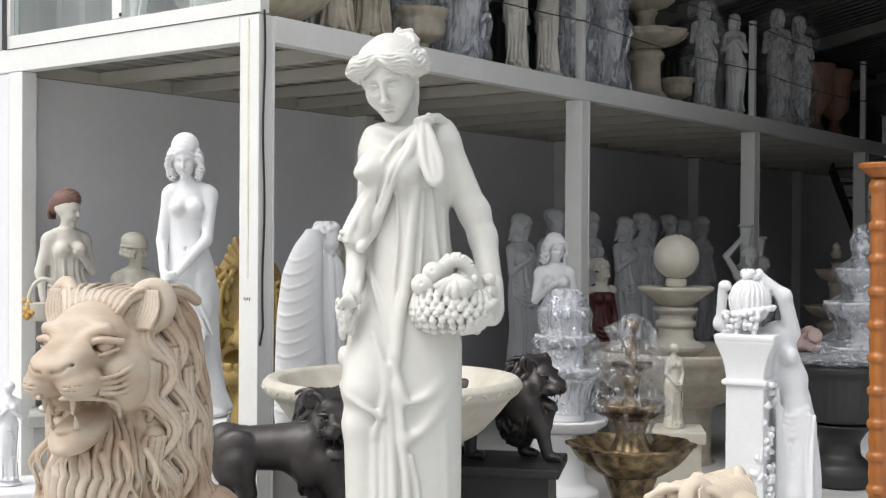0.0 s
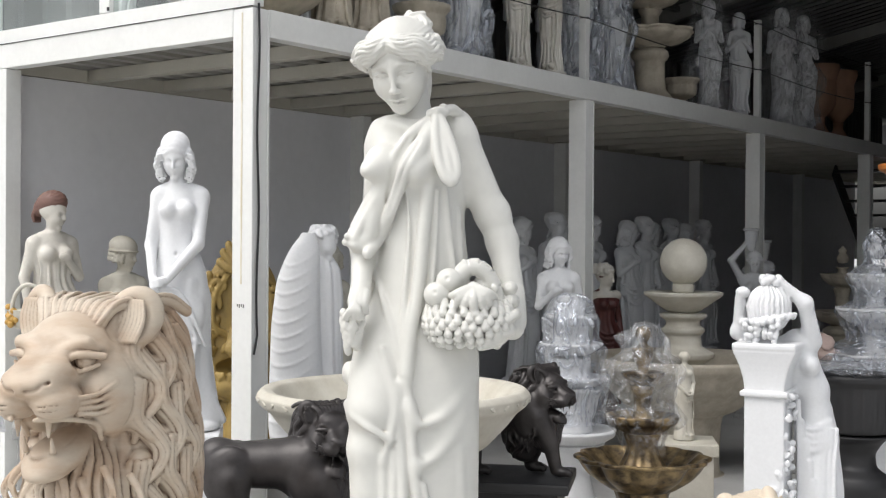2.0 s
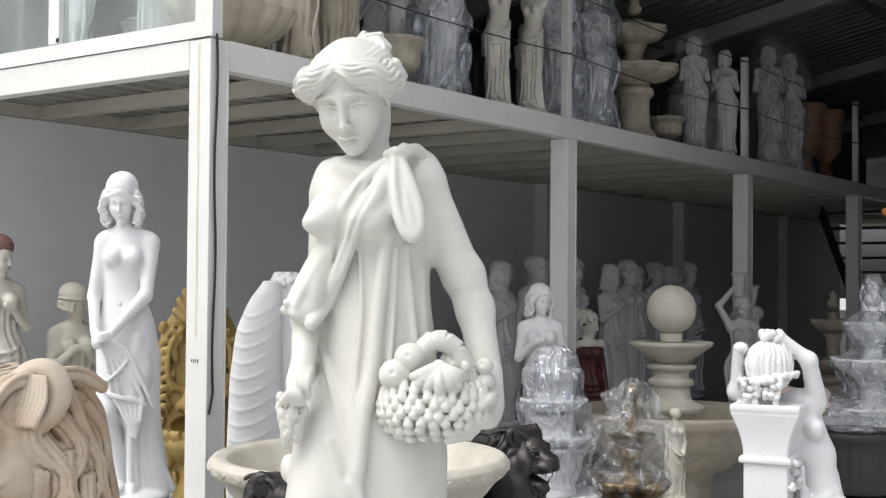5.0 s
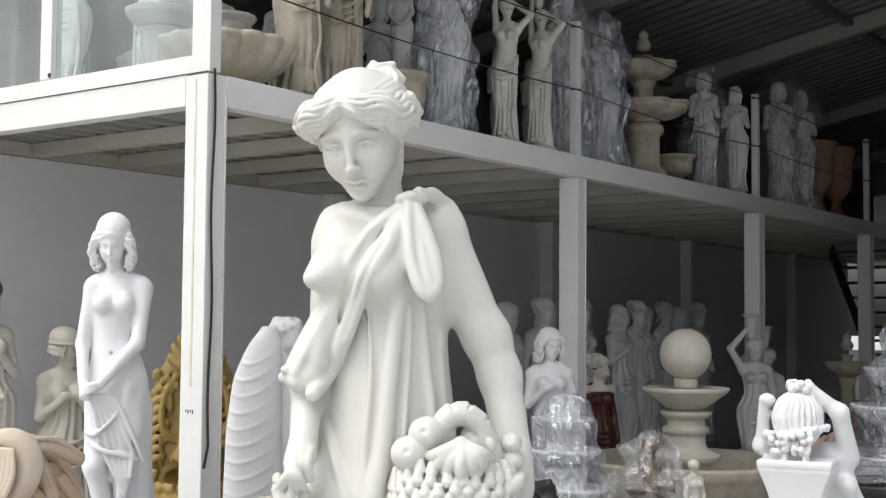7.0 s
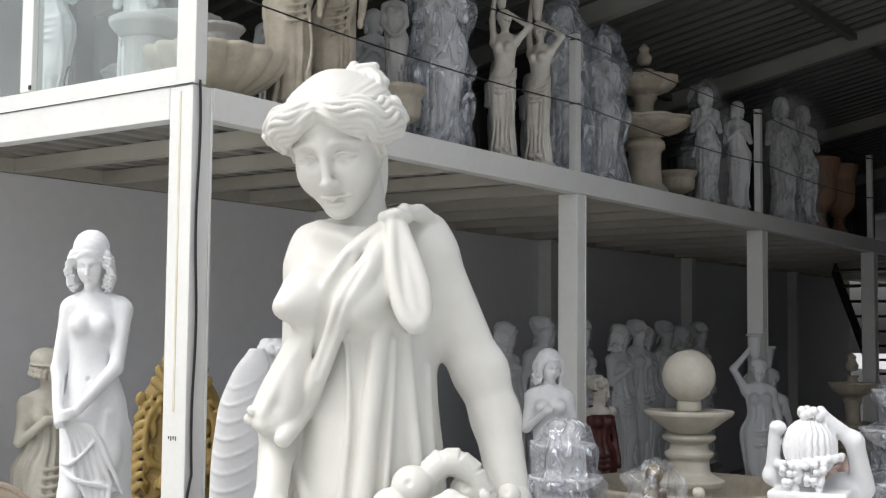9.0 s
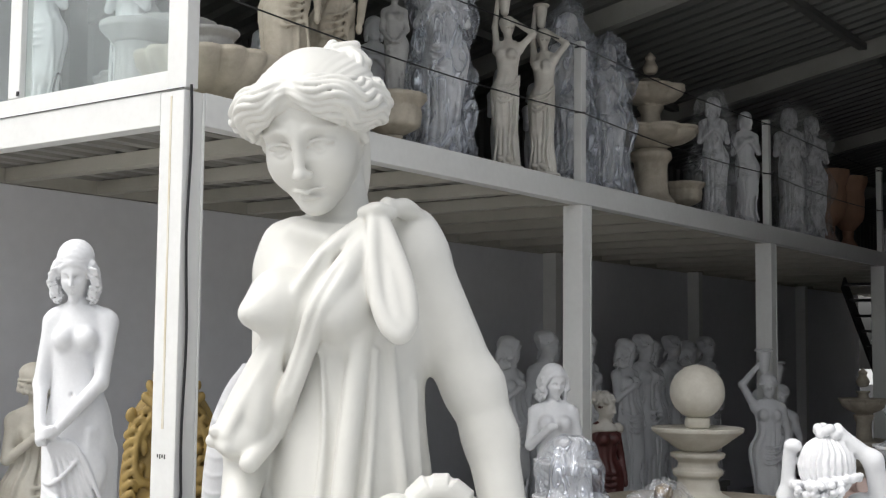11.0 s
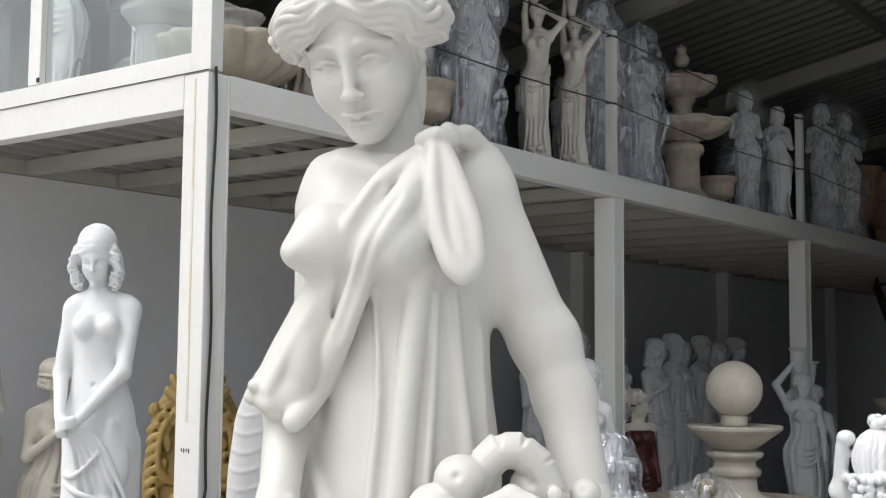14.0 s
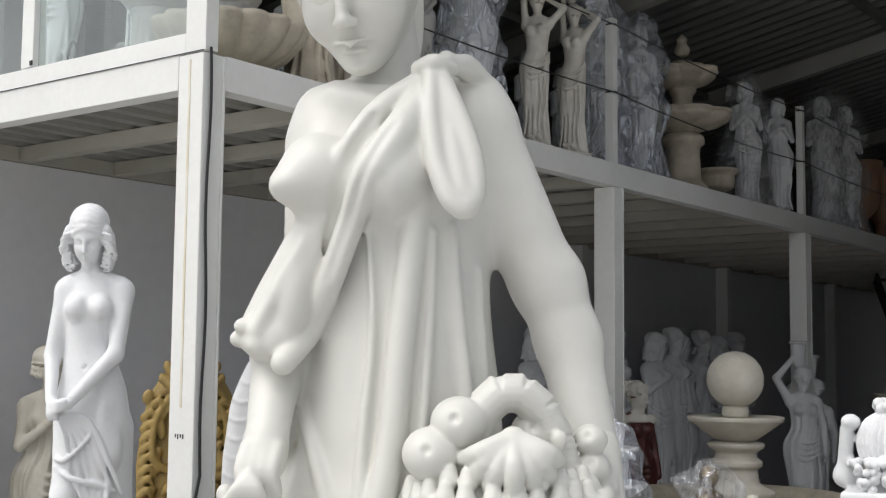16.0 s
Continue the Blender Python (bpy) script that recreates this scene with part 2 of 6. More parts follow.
class Clay:
    """A block of clay on a grid: round forms are pressed together softly, then skinned as one mesh."""

    def __init__(self, lo, hi, h):
        self.lo, self.h = np.array(lo, float), h
        self.n = np.ceil((np.array(hi) - self.lo) / h).astype(int) + 1
        self.ax = [(self.lo[i] + h * np.arange(self.n[i])).astype(np.float32) for i in range(3)]
        self.d = np.full(self.n, 0.5, np.float32)
        self.T, self.s = Matrix.Identity(4), 1.0

    def within(self, lo, hi):
        i0 = np.clip(np.floor((np.array(lo) - self.lo) / self.h).astype(int), 0, self.n)
        i1 = np.clip(np.ceil((np.array(hi) - self.lo) / self.h).astype(int) + 1, 0, self.n)
        if (i1 <= i0).any():
            return None
        w = tuple(slice(a, b) for a, b in zip(i0, i1))
        return w, self.ax[0][w[0]][:, None, None], self.ax[1][w[1]][None, :, None], self.ax[2][w[2]][None, None, :]

    def press(self, w, e, k, cut=False):
        d = self.d[w]
        if cut:
            d, e = -d, e
        k = max(k, 1e-4)
        g = np.clip(k - np.abs(d - e), 0, None) / k
        m = np.minimum(d, e) - g * g * k * 0.25
        self.d[w] = -m if cut else m

    def cap(self, a, b, ra, rb=None, k=0.02, cut=False):
        rb = ra if rb is None else rb
        a, b = np.array(self.T @ Vector(a)), np.array(self.T @ Vector(b))
        ra, rb, k = ra * self.s, rb * self.s, k * self.s
        pad = max(ra, rb) + k + 2 * self.h
        got = self.within(np.minimum(a, b) - pad, np.maximum(a, b) + pad)
        if not got:
            return self
        w, X, Y, Z = got
        v = b - a
        L = max(float(v @ v), 1e-9)
        x, y, z = X - a[0], Y - a[1], Z - a[2]
        t = np.clip((x * v[0] + y * v[1] + z * v[2]) / L, 0, 1)
        e = np.sqrt((x - t * v[0]) ** 2 + (y - t * v[1]) ** 2 + (z - t * v[2]) ** 2) - (ra + (rb - ra) * t)
        self.press(w, e.astype(np.float32), k, cut)
        return self

    def ell(self, c, r, turn=(0, 0, 0), k=0.02, cut=False):
        r = np.array(r if hasattr(r, "__len__") else (r, r, r), float) * self.s
        k = k * self.s
        c = np.array(self.T @ Vector(c))
        R = self.T.to_3x3().normalized() @ Euler([radians(q) for q in turn]).to_matrix()
        pad = r.max() + k + 2 * self.h
        got = self.within(c - pad, c + pad)
        if not got:
            return self
        w, X, Y, Z = got
        x, y, z = X - c[0], Y - c[1], Z - c[2]
        q = [(x * R[0][i] + y * R[1][i] + z * R[2][i]) for i in range(3)]
        k0 = np.sqrt(sum((q[i] / r[i]) ** 2 for i in range(3)))
        k1 = np.sqrt(sum((q[i] / r[i] ** 2) ** 2 for i in range(3))) + 1e-6
        self.press(w, (k0 * (k0 - 1) / k1).astype(np.float32), k, cut)
        return self

    def locks(self, c, r, turn=(0, 0, 0), n=22, amp=0.02, wave=1.2, freq=9.0, k=0.02, axis=0, lean=0.0):
        """A rounded mass of carved hair: wavy ridges that run along one axis of an ellipsoid."""
        r = np.array(r, float) * self.s
        k, amp = k * self.s, amp * self.s
        c = np.array(self.T @ Vector(c))
        R = self.T.to_3x3().normalized() @ Euler([radians(q) for q in turn]).to_matrix()
        pad = r.max() + k + amp + 2 * self.h
        got = self.within(c - pad, c + pad)
        if not got:
            return self
        w, X, Y, Z = got
        x, y, z = X - c[0], Y - c[1], Z - c[2]
        q = [(x * R[0][i] + y * R[1][i] + z * R[2][i]) / r[i] for i in range(3)]
        k0 = np.sqrt(sum(v ** 2 for v in q))
        k1 = np.sqrt(sum((q[i] / r[i]) ** 2 for i in range(3))) + 1e-6
        e = k0 * (k0 - 1) / k1
        a, b, l = q[(axis + 1) % 3], q[(axis + 2) % 3], q[axis]
        ang = np.arctan2(b, a) * n + wave * np.sin(np.abs(l) * freq) + lean * np.abs(l)
        fade = np.clip((1.0 - np.abs(l)) * 4, 0, 1)
        e = e - amp * fade * (np.abs(np.sin(ang * 0.5)) - 0.6 + 0.12 * np.sin(ang * 1.5 + 1.0))
        self.press(w, e.astype(np.float32), k)
        return self

    def strand(self, pts, r0, r1=None, k=0.012, steps=5, cut=False):
        """A soft cord along a smooth line through pts."""
        r1 = r0 if r1 is None else r1
        p = [Vector(q) for q in pts]
        p = [p[0] * 2 - p[1], *p, p[-1] * 2 - p[-2]]
        line = []
        for i in range(1, len(p) - 2):
            for s in range(steps):
                t = s / steps
                line.append(0.5 * (2 * p[i] + (p[i + 1] - p[i - 1]) * t + (2 * p[i - 1] - 5 * p[i] + 4 * p[i + 1] - p[i + 2]) * t * t + (3 * p[i] - p[i - 1] - 3 * p[i + 1] + p[i + 2]) * t ** 3))
        line.append(p[-2])
        m = len(line) - 1
        q = np.array([list(self.T @ v) for v in line])
        rad = (r0 + (r1 - r0) * np.linspace(0, 1, m + 1)) * self.s
        k = k * self.s
        pad = rad.max() + k + 2 * self.h
        whole = self.within(q.min(0) - pad, q.max(0) + pad)
        if not whole:
            return self
        base = [sl.start for sl in whole[0]]
        e = np.full(self.d[whole[0]].shape, 0.5, np.float32)
        for i in range(m):
            got = self.within(np.minimum(q[i], q[i + 1]) - pad, np.maximum(q[i], q[i + 1]) + pad)
            if not got:
                continue
            w, X, Y, Z = got
            w = tuple(slice(sl.start - b, sl.stop - b) for sl, b in zip(w, base))
            a, v = q[i], q[i + 1] - q[i]
            x, y, z = X - a[0], Y - a[1], Z - a[2]
            t = np.clip((x * v[0] + y * v[1] + z * v[2]) / max(float(v @ v), 1e-9), 0, 1)
            f = np.sqrt((x - t * v[0]) ** 2 + (y - t * v[1]) ** 2 + (z - t * v[2]) ** 2) - (rad[i] + (rad[i + 1] - rad[i]) * t)
            e[w] = np.minimum(e[w], f)
        self.press(whole[0], e, k, cut)
        return self

    def column(self, rows, k=0.02, folds=0, depth=0.0, twist=0.0, top=9.0, sway=0.0):
        """A draped upright body from rows of (z, cx, cy, rx, ry); folds run down it below top."""
        q = np.array(rows, float)
        got = self.within((q[:, 1].min() - q[:, 3].max() - 0.05, q[:, 2].min() - q[:, 4].max() - 0.05, q[0, 0] - 0.04), (q[:, 1].max() + q[:, 3].max() + 0.05, q[:, 2].max() + q[:, 4].max() + 0.05, q[-1, 0] + 0.04))
        w, X, Y, Z = got
        z = Z.ravel()
        fine = np.linspace(q[0, 0], q[-1, 0], 160)
        cols = []
        for i in range(1, 5):
            c = np.interp(fine, q[:, 0], q[:, i])
            c = np.convolve(np.pad(c, 6, "edge"), np.ones(13) / 13, "valid")
            cols.append(np.interp(z, fine, c)[None, None, :].astype(np.float32))
        cx, cy, rx, ry = cols
        x, y = (X - cx), (Y - cy)
        th = np.arctan2(y / ry, x / rx)
        rad = np.sqrt((x / rx) ** 2 + (y / ry) ** 2)
        e = (rad - 1) * np.minimum(rx, ry)
        if folds:
            on = np.clip((top - Z) / 0.25, 0, 1) * depth
            wob = th * folds + twist * (Z - q[0, 0]) * 4 + sway * np.sin(Z * 9 + th * 2)
            e = e - on * (0.6 * np.sin(wob) + 0.4 * np.sin(wob * 1.7 + 1.3))
        e = np.maximum(e, np.maximum(q[0, 0] - Z, Z - q[-1, 0]))
        self.press(w, e.astype(np.float32), k)
        return self

    def slab(self, lo, hi, k=0.006, r=0.01):
        lo, hi = np.array(lo), np.array(hi)
        got = self.within(lo - 0.05, hi + 0.05)
        w, X, Y, Z = got
        c, hf = (lo + hi) / 2, (hi - lo) / 2 - r
        q = [np.abs(a - c[i]) - hf[i] for i, a in enumerate((X, Y, Z))]
        e = np.sqrt(sum(np.clip(a, 0, None) ** 2 for a in q)) + np.minimum(np.maximum(np.maximum(q[0], q[1]), q[2]), 0) - r
        self.press(w, e.astype(np.float32), k)
        return self

    def mesh(self, name):
        d = self.d
        d[0], d[-1], d[:, 0], d[:, -1], d[:, :, 0], d[:, :, -1] = [0.5] * 6
        n = np.array(d.shape)
        s = d < 0
        part_of = lambda a, i, j, k: a[i:n[0] - 1 + i, j:n[1] - 1 + j, k:n[2] - 1 + k]
        cs = [(i, j, k) for i in (0, 1) for j in (0, 1) for k in (0, 1)]
        count = sum(part_of(s, *c).astype(np.int8) for c in cs)
        on = (count > 0) & (count < 8)
        at = np.argwhere(on)
        val = [part_of(d, *c)[on] for c in cs]
        acc, wt = np.zeros((len(at), 3)), np.zeros(len(at))
        for a in range(8):
            for b in range(a + 1, 8):
                if sum(abs(p - q) for p, q in zip(cs[a], cs[b])) != 1:
                    continue
                x = (val[a] < 0) != (val[b] < 0)
                t = (val[a][x] / (val[a][x] - val[b][x]))[:, None]
                acc[x] += np.array(cs[a]) * (1 - t) + np.array(cs[b]) * t
                wt[x] += 1
        verts = self.lo + (at + acc / wt[:, None]) * self.h
        vid = np.full(on.shape, -1, np.int32)
        vid[on] = np.arange(len(at))
        faces = []
        for axis in range(3):
            o1, o2 = [(1, 2), (2, 0), (0, 1)][axis]
            a = np.take(s, range(n[axis] - 1), axis)
            b = np.take(s, range(1, n[axis]), axis)
            e = np.argwhere(a != b)
            e = e[(e[:, o1] > 0) & (e[:, o2] > 0) & (e[:, o1] < n[o1] - 1) & (e[:, o2] < n[o2] - 1)]
            flip = s[tuple(e.T)]
            u, v = np.zeros(3, int), np.zeros(3, int)
            u[o1], v[o2] = 1, 1
            q = np.stack([vid[tuple((e - u - v).T)], vid[tuple((e - v).T)], vid[tuple(e.T)], vid[tuple((e - u).T)]], -1)
            q[~flip] = q[~flip][:, ::-1]
            faces.append(q)
        return mesh_from(name, verts, np.concatenate(faces))


# ---- the place: floor, steel frame with a storage deck, shed behind ----
DECK, UNDER, XF, XB = 3.13, 2.965, -5.24, -7.78
POST_Y = [5.13, 8.885, 12.53, 16.19]


def structure(name, bm, mat, label, category):
    return tagged(part(name, bm, mat), label, category, kind="structure")


bm = bmesh.new()
bmesh.ops.create_grid(bm, x_segments=60, y_segments=60, size=150)
for v in bm.verts:
    v.co.z = 0.006 * noise.noise(v.co * 0.21)
structure("floor", bm, CONCRETE, "pale grey concrete yard floor with worn stains", "floor")

structure("wall_back", box((XB - 0.12, 5.13, 0.0), (XB, 23.4, UNDER - 0.01), 0.003), WALLGREY, "smooth grey panel wall under the storage deck", "wall")
structure("wall_end", box((-7.3, 26.0, 0.0), (5.0, 26.2, 9.0), 0), DARKPANEL, "dark cladding at the far end of the shed", "wall")
structure("wall_far", box((-14.0, 26.0, 0.0), (-8.7, 26.2, 9.0), 0), DARKPANEL, "dark cladding beyond the yard opening", "wall")
structure("wall_lintel", box((-8.9, 26.0, 3.2), (-7.3, 26.2, 9.0), 0), DARKPANEL, "dark cladding above the far opening", "wall")
structure("wall_sill", box((-8.9, 26.0, 0.0), (-7.3, 26.2, 1.3), 0), DARKPANEL, "dark cladding below the far opening", "wall")
# wall outside the view, added to keep daylight off the deep interior
structure("wall_side", box((-1.0, 9.6, 0.0), (-0.8, 26.2, 9.0), 0), DARKPANEL, "unseen dark wall added to shade the shed bay", "wall")


def corrugated(name, origin, u, v, nu, length, depth, pitch, mat, label, category):
    """A sheet with trapezoid ribs: u across the ribs, v along them."""
    u, v = Vector(u), Vector(v)
    w = u.cross(v).normalized()
    prof = [(0.0, 0.0), (0.3, 0.0), (0.42, 1.0), (0.78, 1.0), (0.9, 0.0)]
    vs, fs = [], []
    for i in range(nu):
        for a, b in prof:
            for end in (0.0, length):
                vs.append(Vector(origin) + u * ((i + a) * pitch) + w * (b * depth) + v * end)
    vs = np.array([list(q) for q in vs])
    n = len(vs) // 2
    f = np.array([[2 * i, 2 * i + 2, 2 * i + 3, 2 * i + 1] for i in range(n - 1)])
    ob = part(name, mesh_from(name, vs, f, False), mat)
    m = ob.modifiers.new("thickness", "SOLIDIFY")
    m.thickness = 0.004
    return tagged(ob, label, category, kind="structure")


corrugated("wall_upper", (XB - 0.04, 5.1, DECK), (0, 1, 0), (0, 0, 1), 100, 1.6, 0.035, 0.2, ROOFMETAL, "grey corrugated sheet behind the storage deck", "wall")
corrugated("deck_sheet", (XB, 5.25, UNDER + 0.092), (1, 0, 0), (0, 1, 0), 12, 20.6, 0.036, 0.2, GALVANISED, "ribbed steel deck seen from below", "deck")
roof_u = Vector((0, 1, 0))
roof_v = Vector((1, 0, 0.2)).normalized()
corrugated("roof", (-8.4, 5.6, 4.75 + 0.2 * (-8.4 + 5.8)), roof_u, roof_v, 102, 4.9, 0.04, 0.2, ROOFMETAL, "dark corrugated metal shed roof", "roof")
# extra sheet above the view, added to cut skylight at the right
corrugated("roof_2", (-3.56, 8.2, 4.75 + 0.2 * (-3.56 + 5.8) - 0.02), roof_u, roof_v, 89, 2.7, 0.04, 0.2, ROOFMETAL, "unseen corrugated roof added to shade the shed bay", "roof")
for i, y in enumerate((6.6, 10.1, 13.3, 17.0, 20.7)):
    bm = box((0, -0.05, -0.17), (4.8, 0.05, 0.0), 0.004)
    ob = structure("roof_beam_%d" % (i + 1), bm, RAFTER, "pale painted roof rafter under the sheeting", "beam")
    ob.matrix_world = Matrix.Translation((-8.3, y, 4.75 + 0.2 * (-8.3 + 5.8) - 0.03)) @ Matrix.Rotation(-math.atan(0.2), 4, "Y")
for i, x in enumerate((-6.6, -4.6)):
    structure("purlin_%d" % (i + 1), box((x, 5.7, 4.75 + 0.2 * (x + 5.8) - 0.10), (x + 0.08, 25.9, 4.75 + 0.2 * (x + 5.8) - 0.035), 0.003), ROOFMETAL, "dark steel purlin under the roof", "beam")

# posts with a folded lip, deck beams, rails
for i, y in enumerate(POST_Y):
    p = thing("post_%d" % (i + 1), pose(0, 0, 0), "white painted steel post carrying the storage deck", "post", kind="structure")
    part("shaft", box((XF - 0.165, y, 0), (XF - 0.004, y + 0.118, UNDER if i else DECK - 0.004), 0.006), STEEL, p)
    part("lip", box((XF - 0.028, y + 0.118, 0), (XF, y + 0.133, UNDER if i else DECK - 0.004), 0.004), STEEL, p)
    part("base_plate", box((XF - 0.22, y - 0.05, 0), (XF + 0.05, y + 0.18, 0.014), 0.003), STEEL, p)
part("rust_streak", box((XF - 0.095, POST_Y[0] - 0.0025, 1.55), (XF - 0.083, POST_Y[0] + 0.001, DECK - 0.03), 0.0), RUST, bpy.data.objects["post_1"], "yellowish rust streak running down the post")
for i, y in enumerate((5.13, 12.53, 20.2)):
    p = thing("post_%d" % (i + 5), pose(0, 0, 0), "white painted steel post at the back wall", "post", kind="structure")
    part("shaft", box((XB, y, 0), (XB + 0.16, y + 0.12, UNDER), 0.006), STEEL, p)
for i, y in enumerate((8.885, 16.19)):
    p = thing("post_%d" % (i + 8), pose(0, 0, 0), "grey painted steel post at the back wall", "post", kind="structure")
    part("shaft", box((XB, y, 0), (XB + 0.16, y + 0.12, UNDER), 0.006), STEEL, p)
structure("beam_front", box((XF - 0.1, 5.265, UNDER + 0.003), (XF, 25.9, DECK), 0.005), STEEL, "white steel edge beam of the storage deck", "beam")
structure("beam_left", box((XB - 0.12, 5.13, UNDER + 0.003), (XF - 0.167, 5.23, DECK), 0.005), STEEL, "white steel edge beam under the glazed side", "beam")
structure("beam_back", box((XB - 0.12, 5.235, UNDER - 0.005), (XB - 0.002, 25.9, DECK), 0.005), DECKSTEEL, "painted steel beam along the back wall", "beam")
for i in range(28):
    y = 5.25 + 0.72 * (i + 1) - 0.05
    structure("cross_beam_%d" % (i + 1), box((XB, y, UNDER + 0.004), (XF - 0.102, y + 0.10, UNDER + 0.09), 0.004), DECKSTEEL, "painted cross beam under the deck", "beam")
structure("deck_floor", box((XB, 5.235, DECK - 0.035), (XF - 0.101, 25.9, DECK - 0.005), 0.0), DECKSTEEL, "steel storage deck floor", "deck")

for i, y in enumerate((8.93, 12.56, 16.22)):
    p = thing("rail_post", pose(XF - 0.05, y, DECK), "white steel railing post standing on the deck edge", "rail post", "railing posts")
    part("shaft", box((-0.032, -0.032, 0.003), (0.032, 0.032, 1.03), 0.004), STEEL, p)
    for z in (0.5, 0.98):
        part("eyelet", lathe("eyelet", [(0.0, z), (0.042, z), (0.042, z + 0.012), (0.0, z + 0.012)], 12), RUBBER, p)


def cord(name, stops, sag, r, label):
    pts = []
    for a, b in zip(stops, stops[1:]):
        for s in range(12):
            t = s / 12
            pts.append([a[k] + (b[k] - a[k]) * t - (sag * 4 * t * (1 - t) if k == 2 else 0) for k in range(3)])
    pts.append(stops[-1])
    ob = new(name, tube_mesh(name, pts, r))
    ob.data.materials.append(RUBBER)
    return tagged(ob, label, "cord")


rail_x = XF - 0.012
cord("black_cord", [(rail_x, 5.25, DECK + 0.98), (rail_x, 8.93, DECK + 0.98), (rail_x, 12.56, DECK + 0.98), (rail_x, 16.22, DECK + 0.98)], 0.03, 0.005, "thin black cord strung along the deck railing")
cord("black_cord", [(rail_x, 5.25, DECK + 0.50), (rail_x, 8.93, DECK + 0.50), (rail_x, 12.56, DECK + 0.50), (rail_x, 16.22, DECK + 0.50)], 0.04, 0.005, "thin black cord strung along the deck railing")
cable = [(XF + 0.010, POST_Y[0] + 0.032 + 0.008 * math.sin(i * 0.7), DECK + 0.02 - i * 0.105) for i in range(19)]
cord("hanging_cable", [*cable, (XF + 0.006, POST_Y[0] + 0.01, 1.15)], 0.0, 0.0065, "black cable hanging down the corner post")
cord("thin_cord", [(XB, POST_Y[0] - 0.004, DECK + 0.002), (XF, POST_Y[0] - 0.004, DECK + 0.002)], 0.0, 0.0028, "black cord along the deck's glazed edge")

for i in range(4):
    part("scratch_mark", box((XF - 0.12 + 0.016 * i, POST_Y[0] - 0.0025, 1.42 - 0.006 * (i % 2)), (XF - 0.115 + 0.016 * i, POST_Y[0] + 0.001, 1.435), 0.0), RUBBER, bpy.data.objects["post_1"], "small dark scratch on the post")
cord("looped_cable", [(-6.42 + 0.05 * math.cos(math.pi * (1 - q / 12)), 5.30, DECK + 0.012 + 0.24 * math.sin(math.pi * q / 12)) for q in range(13)], 0.0, 0.006, "black cable looped behind the glass screen")

# glazed side of the upper storey
win = thing("window_1", pose(0, 5.14, DECK), "white framed glass screen along the deck's side", "window", kind="structure")
part("bottom_rail", box((XB - 0.1, 0, 0.006), (XF - 0.135, 0.07, 0.10), 0.004), STEEL, win)
for x0, x1 in ((XF - 0.133, XF), (-6.63, -6.53), (-7.88, -7.78)):
    part("mullion", box((x0, -0.003, 0.006 if x0 > -6 else 0.102), (x1, 0.073, 1.58), 0.005), STEEL, win)
part("top_rail", box((XB - 0.1, 0, 1.52), (XF - 0.135, 0.07, 1.60), 0.004), STEEL, win)
part("latch", box((-6.545, -0.012, 0.11), (-6.525, -0.004, 0.135), 0.002), RUBBER, win)
for x0, x1 in ((-7.778, -6.632), (-6.528, XF - 0.135)):
    pane = part("pane", box((x0, 0.03, 0.101), (x1, 0.036, 1.519), 0.0), GLASS, win)
    pane.visible_shadow = False

# steel stair in the shed
st = thing("stair", pose(-5.62, 17.2, 0), "dark steel stair with open treads", "stair")
for i in range(14):
    part("tread", box((-0.45, 3.1 - i * 0.235, 0.2 + i * 0.2), (0.45, 3.36 - i * 0.235, 0.235 + i * 0.2), 0.003), BLACKSTONE, st)
for x in (-0.47, 0.47):
    b = box((-0.015, -0.1, -0.1), (0.015, 4.2, 0.1), 0.003)
    bmesh.ops.transform(b, matrix=Matrix.Translation((x, 3.3, 0.12)) @ Matrix.Rotation(math.pi, 4, "Z") @ Matrix.Rotation(math.atan(0.2 / 0.235), 4, "X"), verts=b.verts)
    part("stringer", b, BLACKSTONE, st)


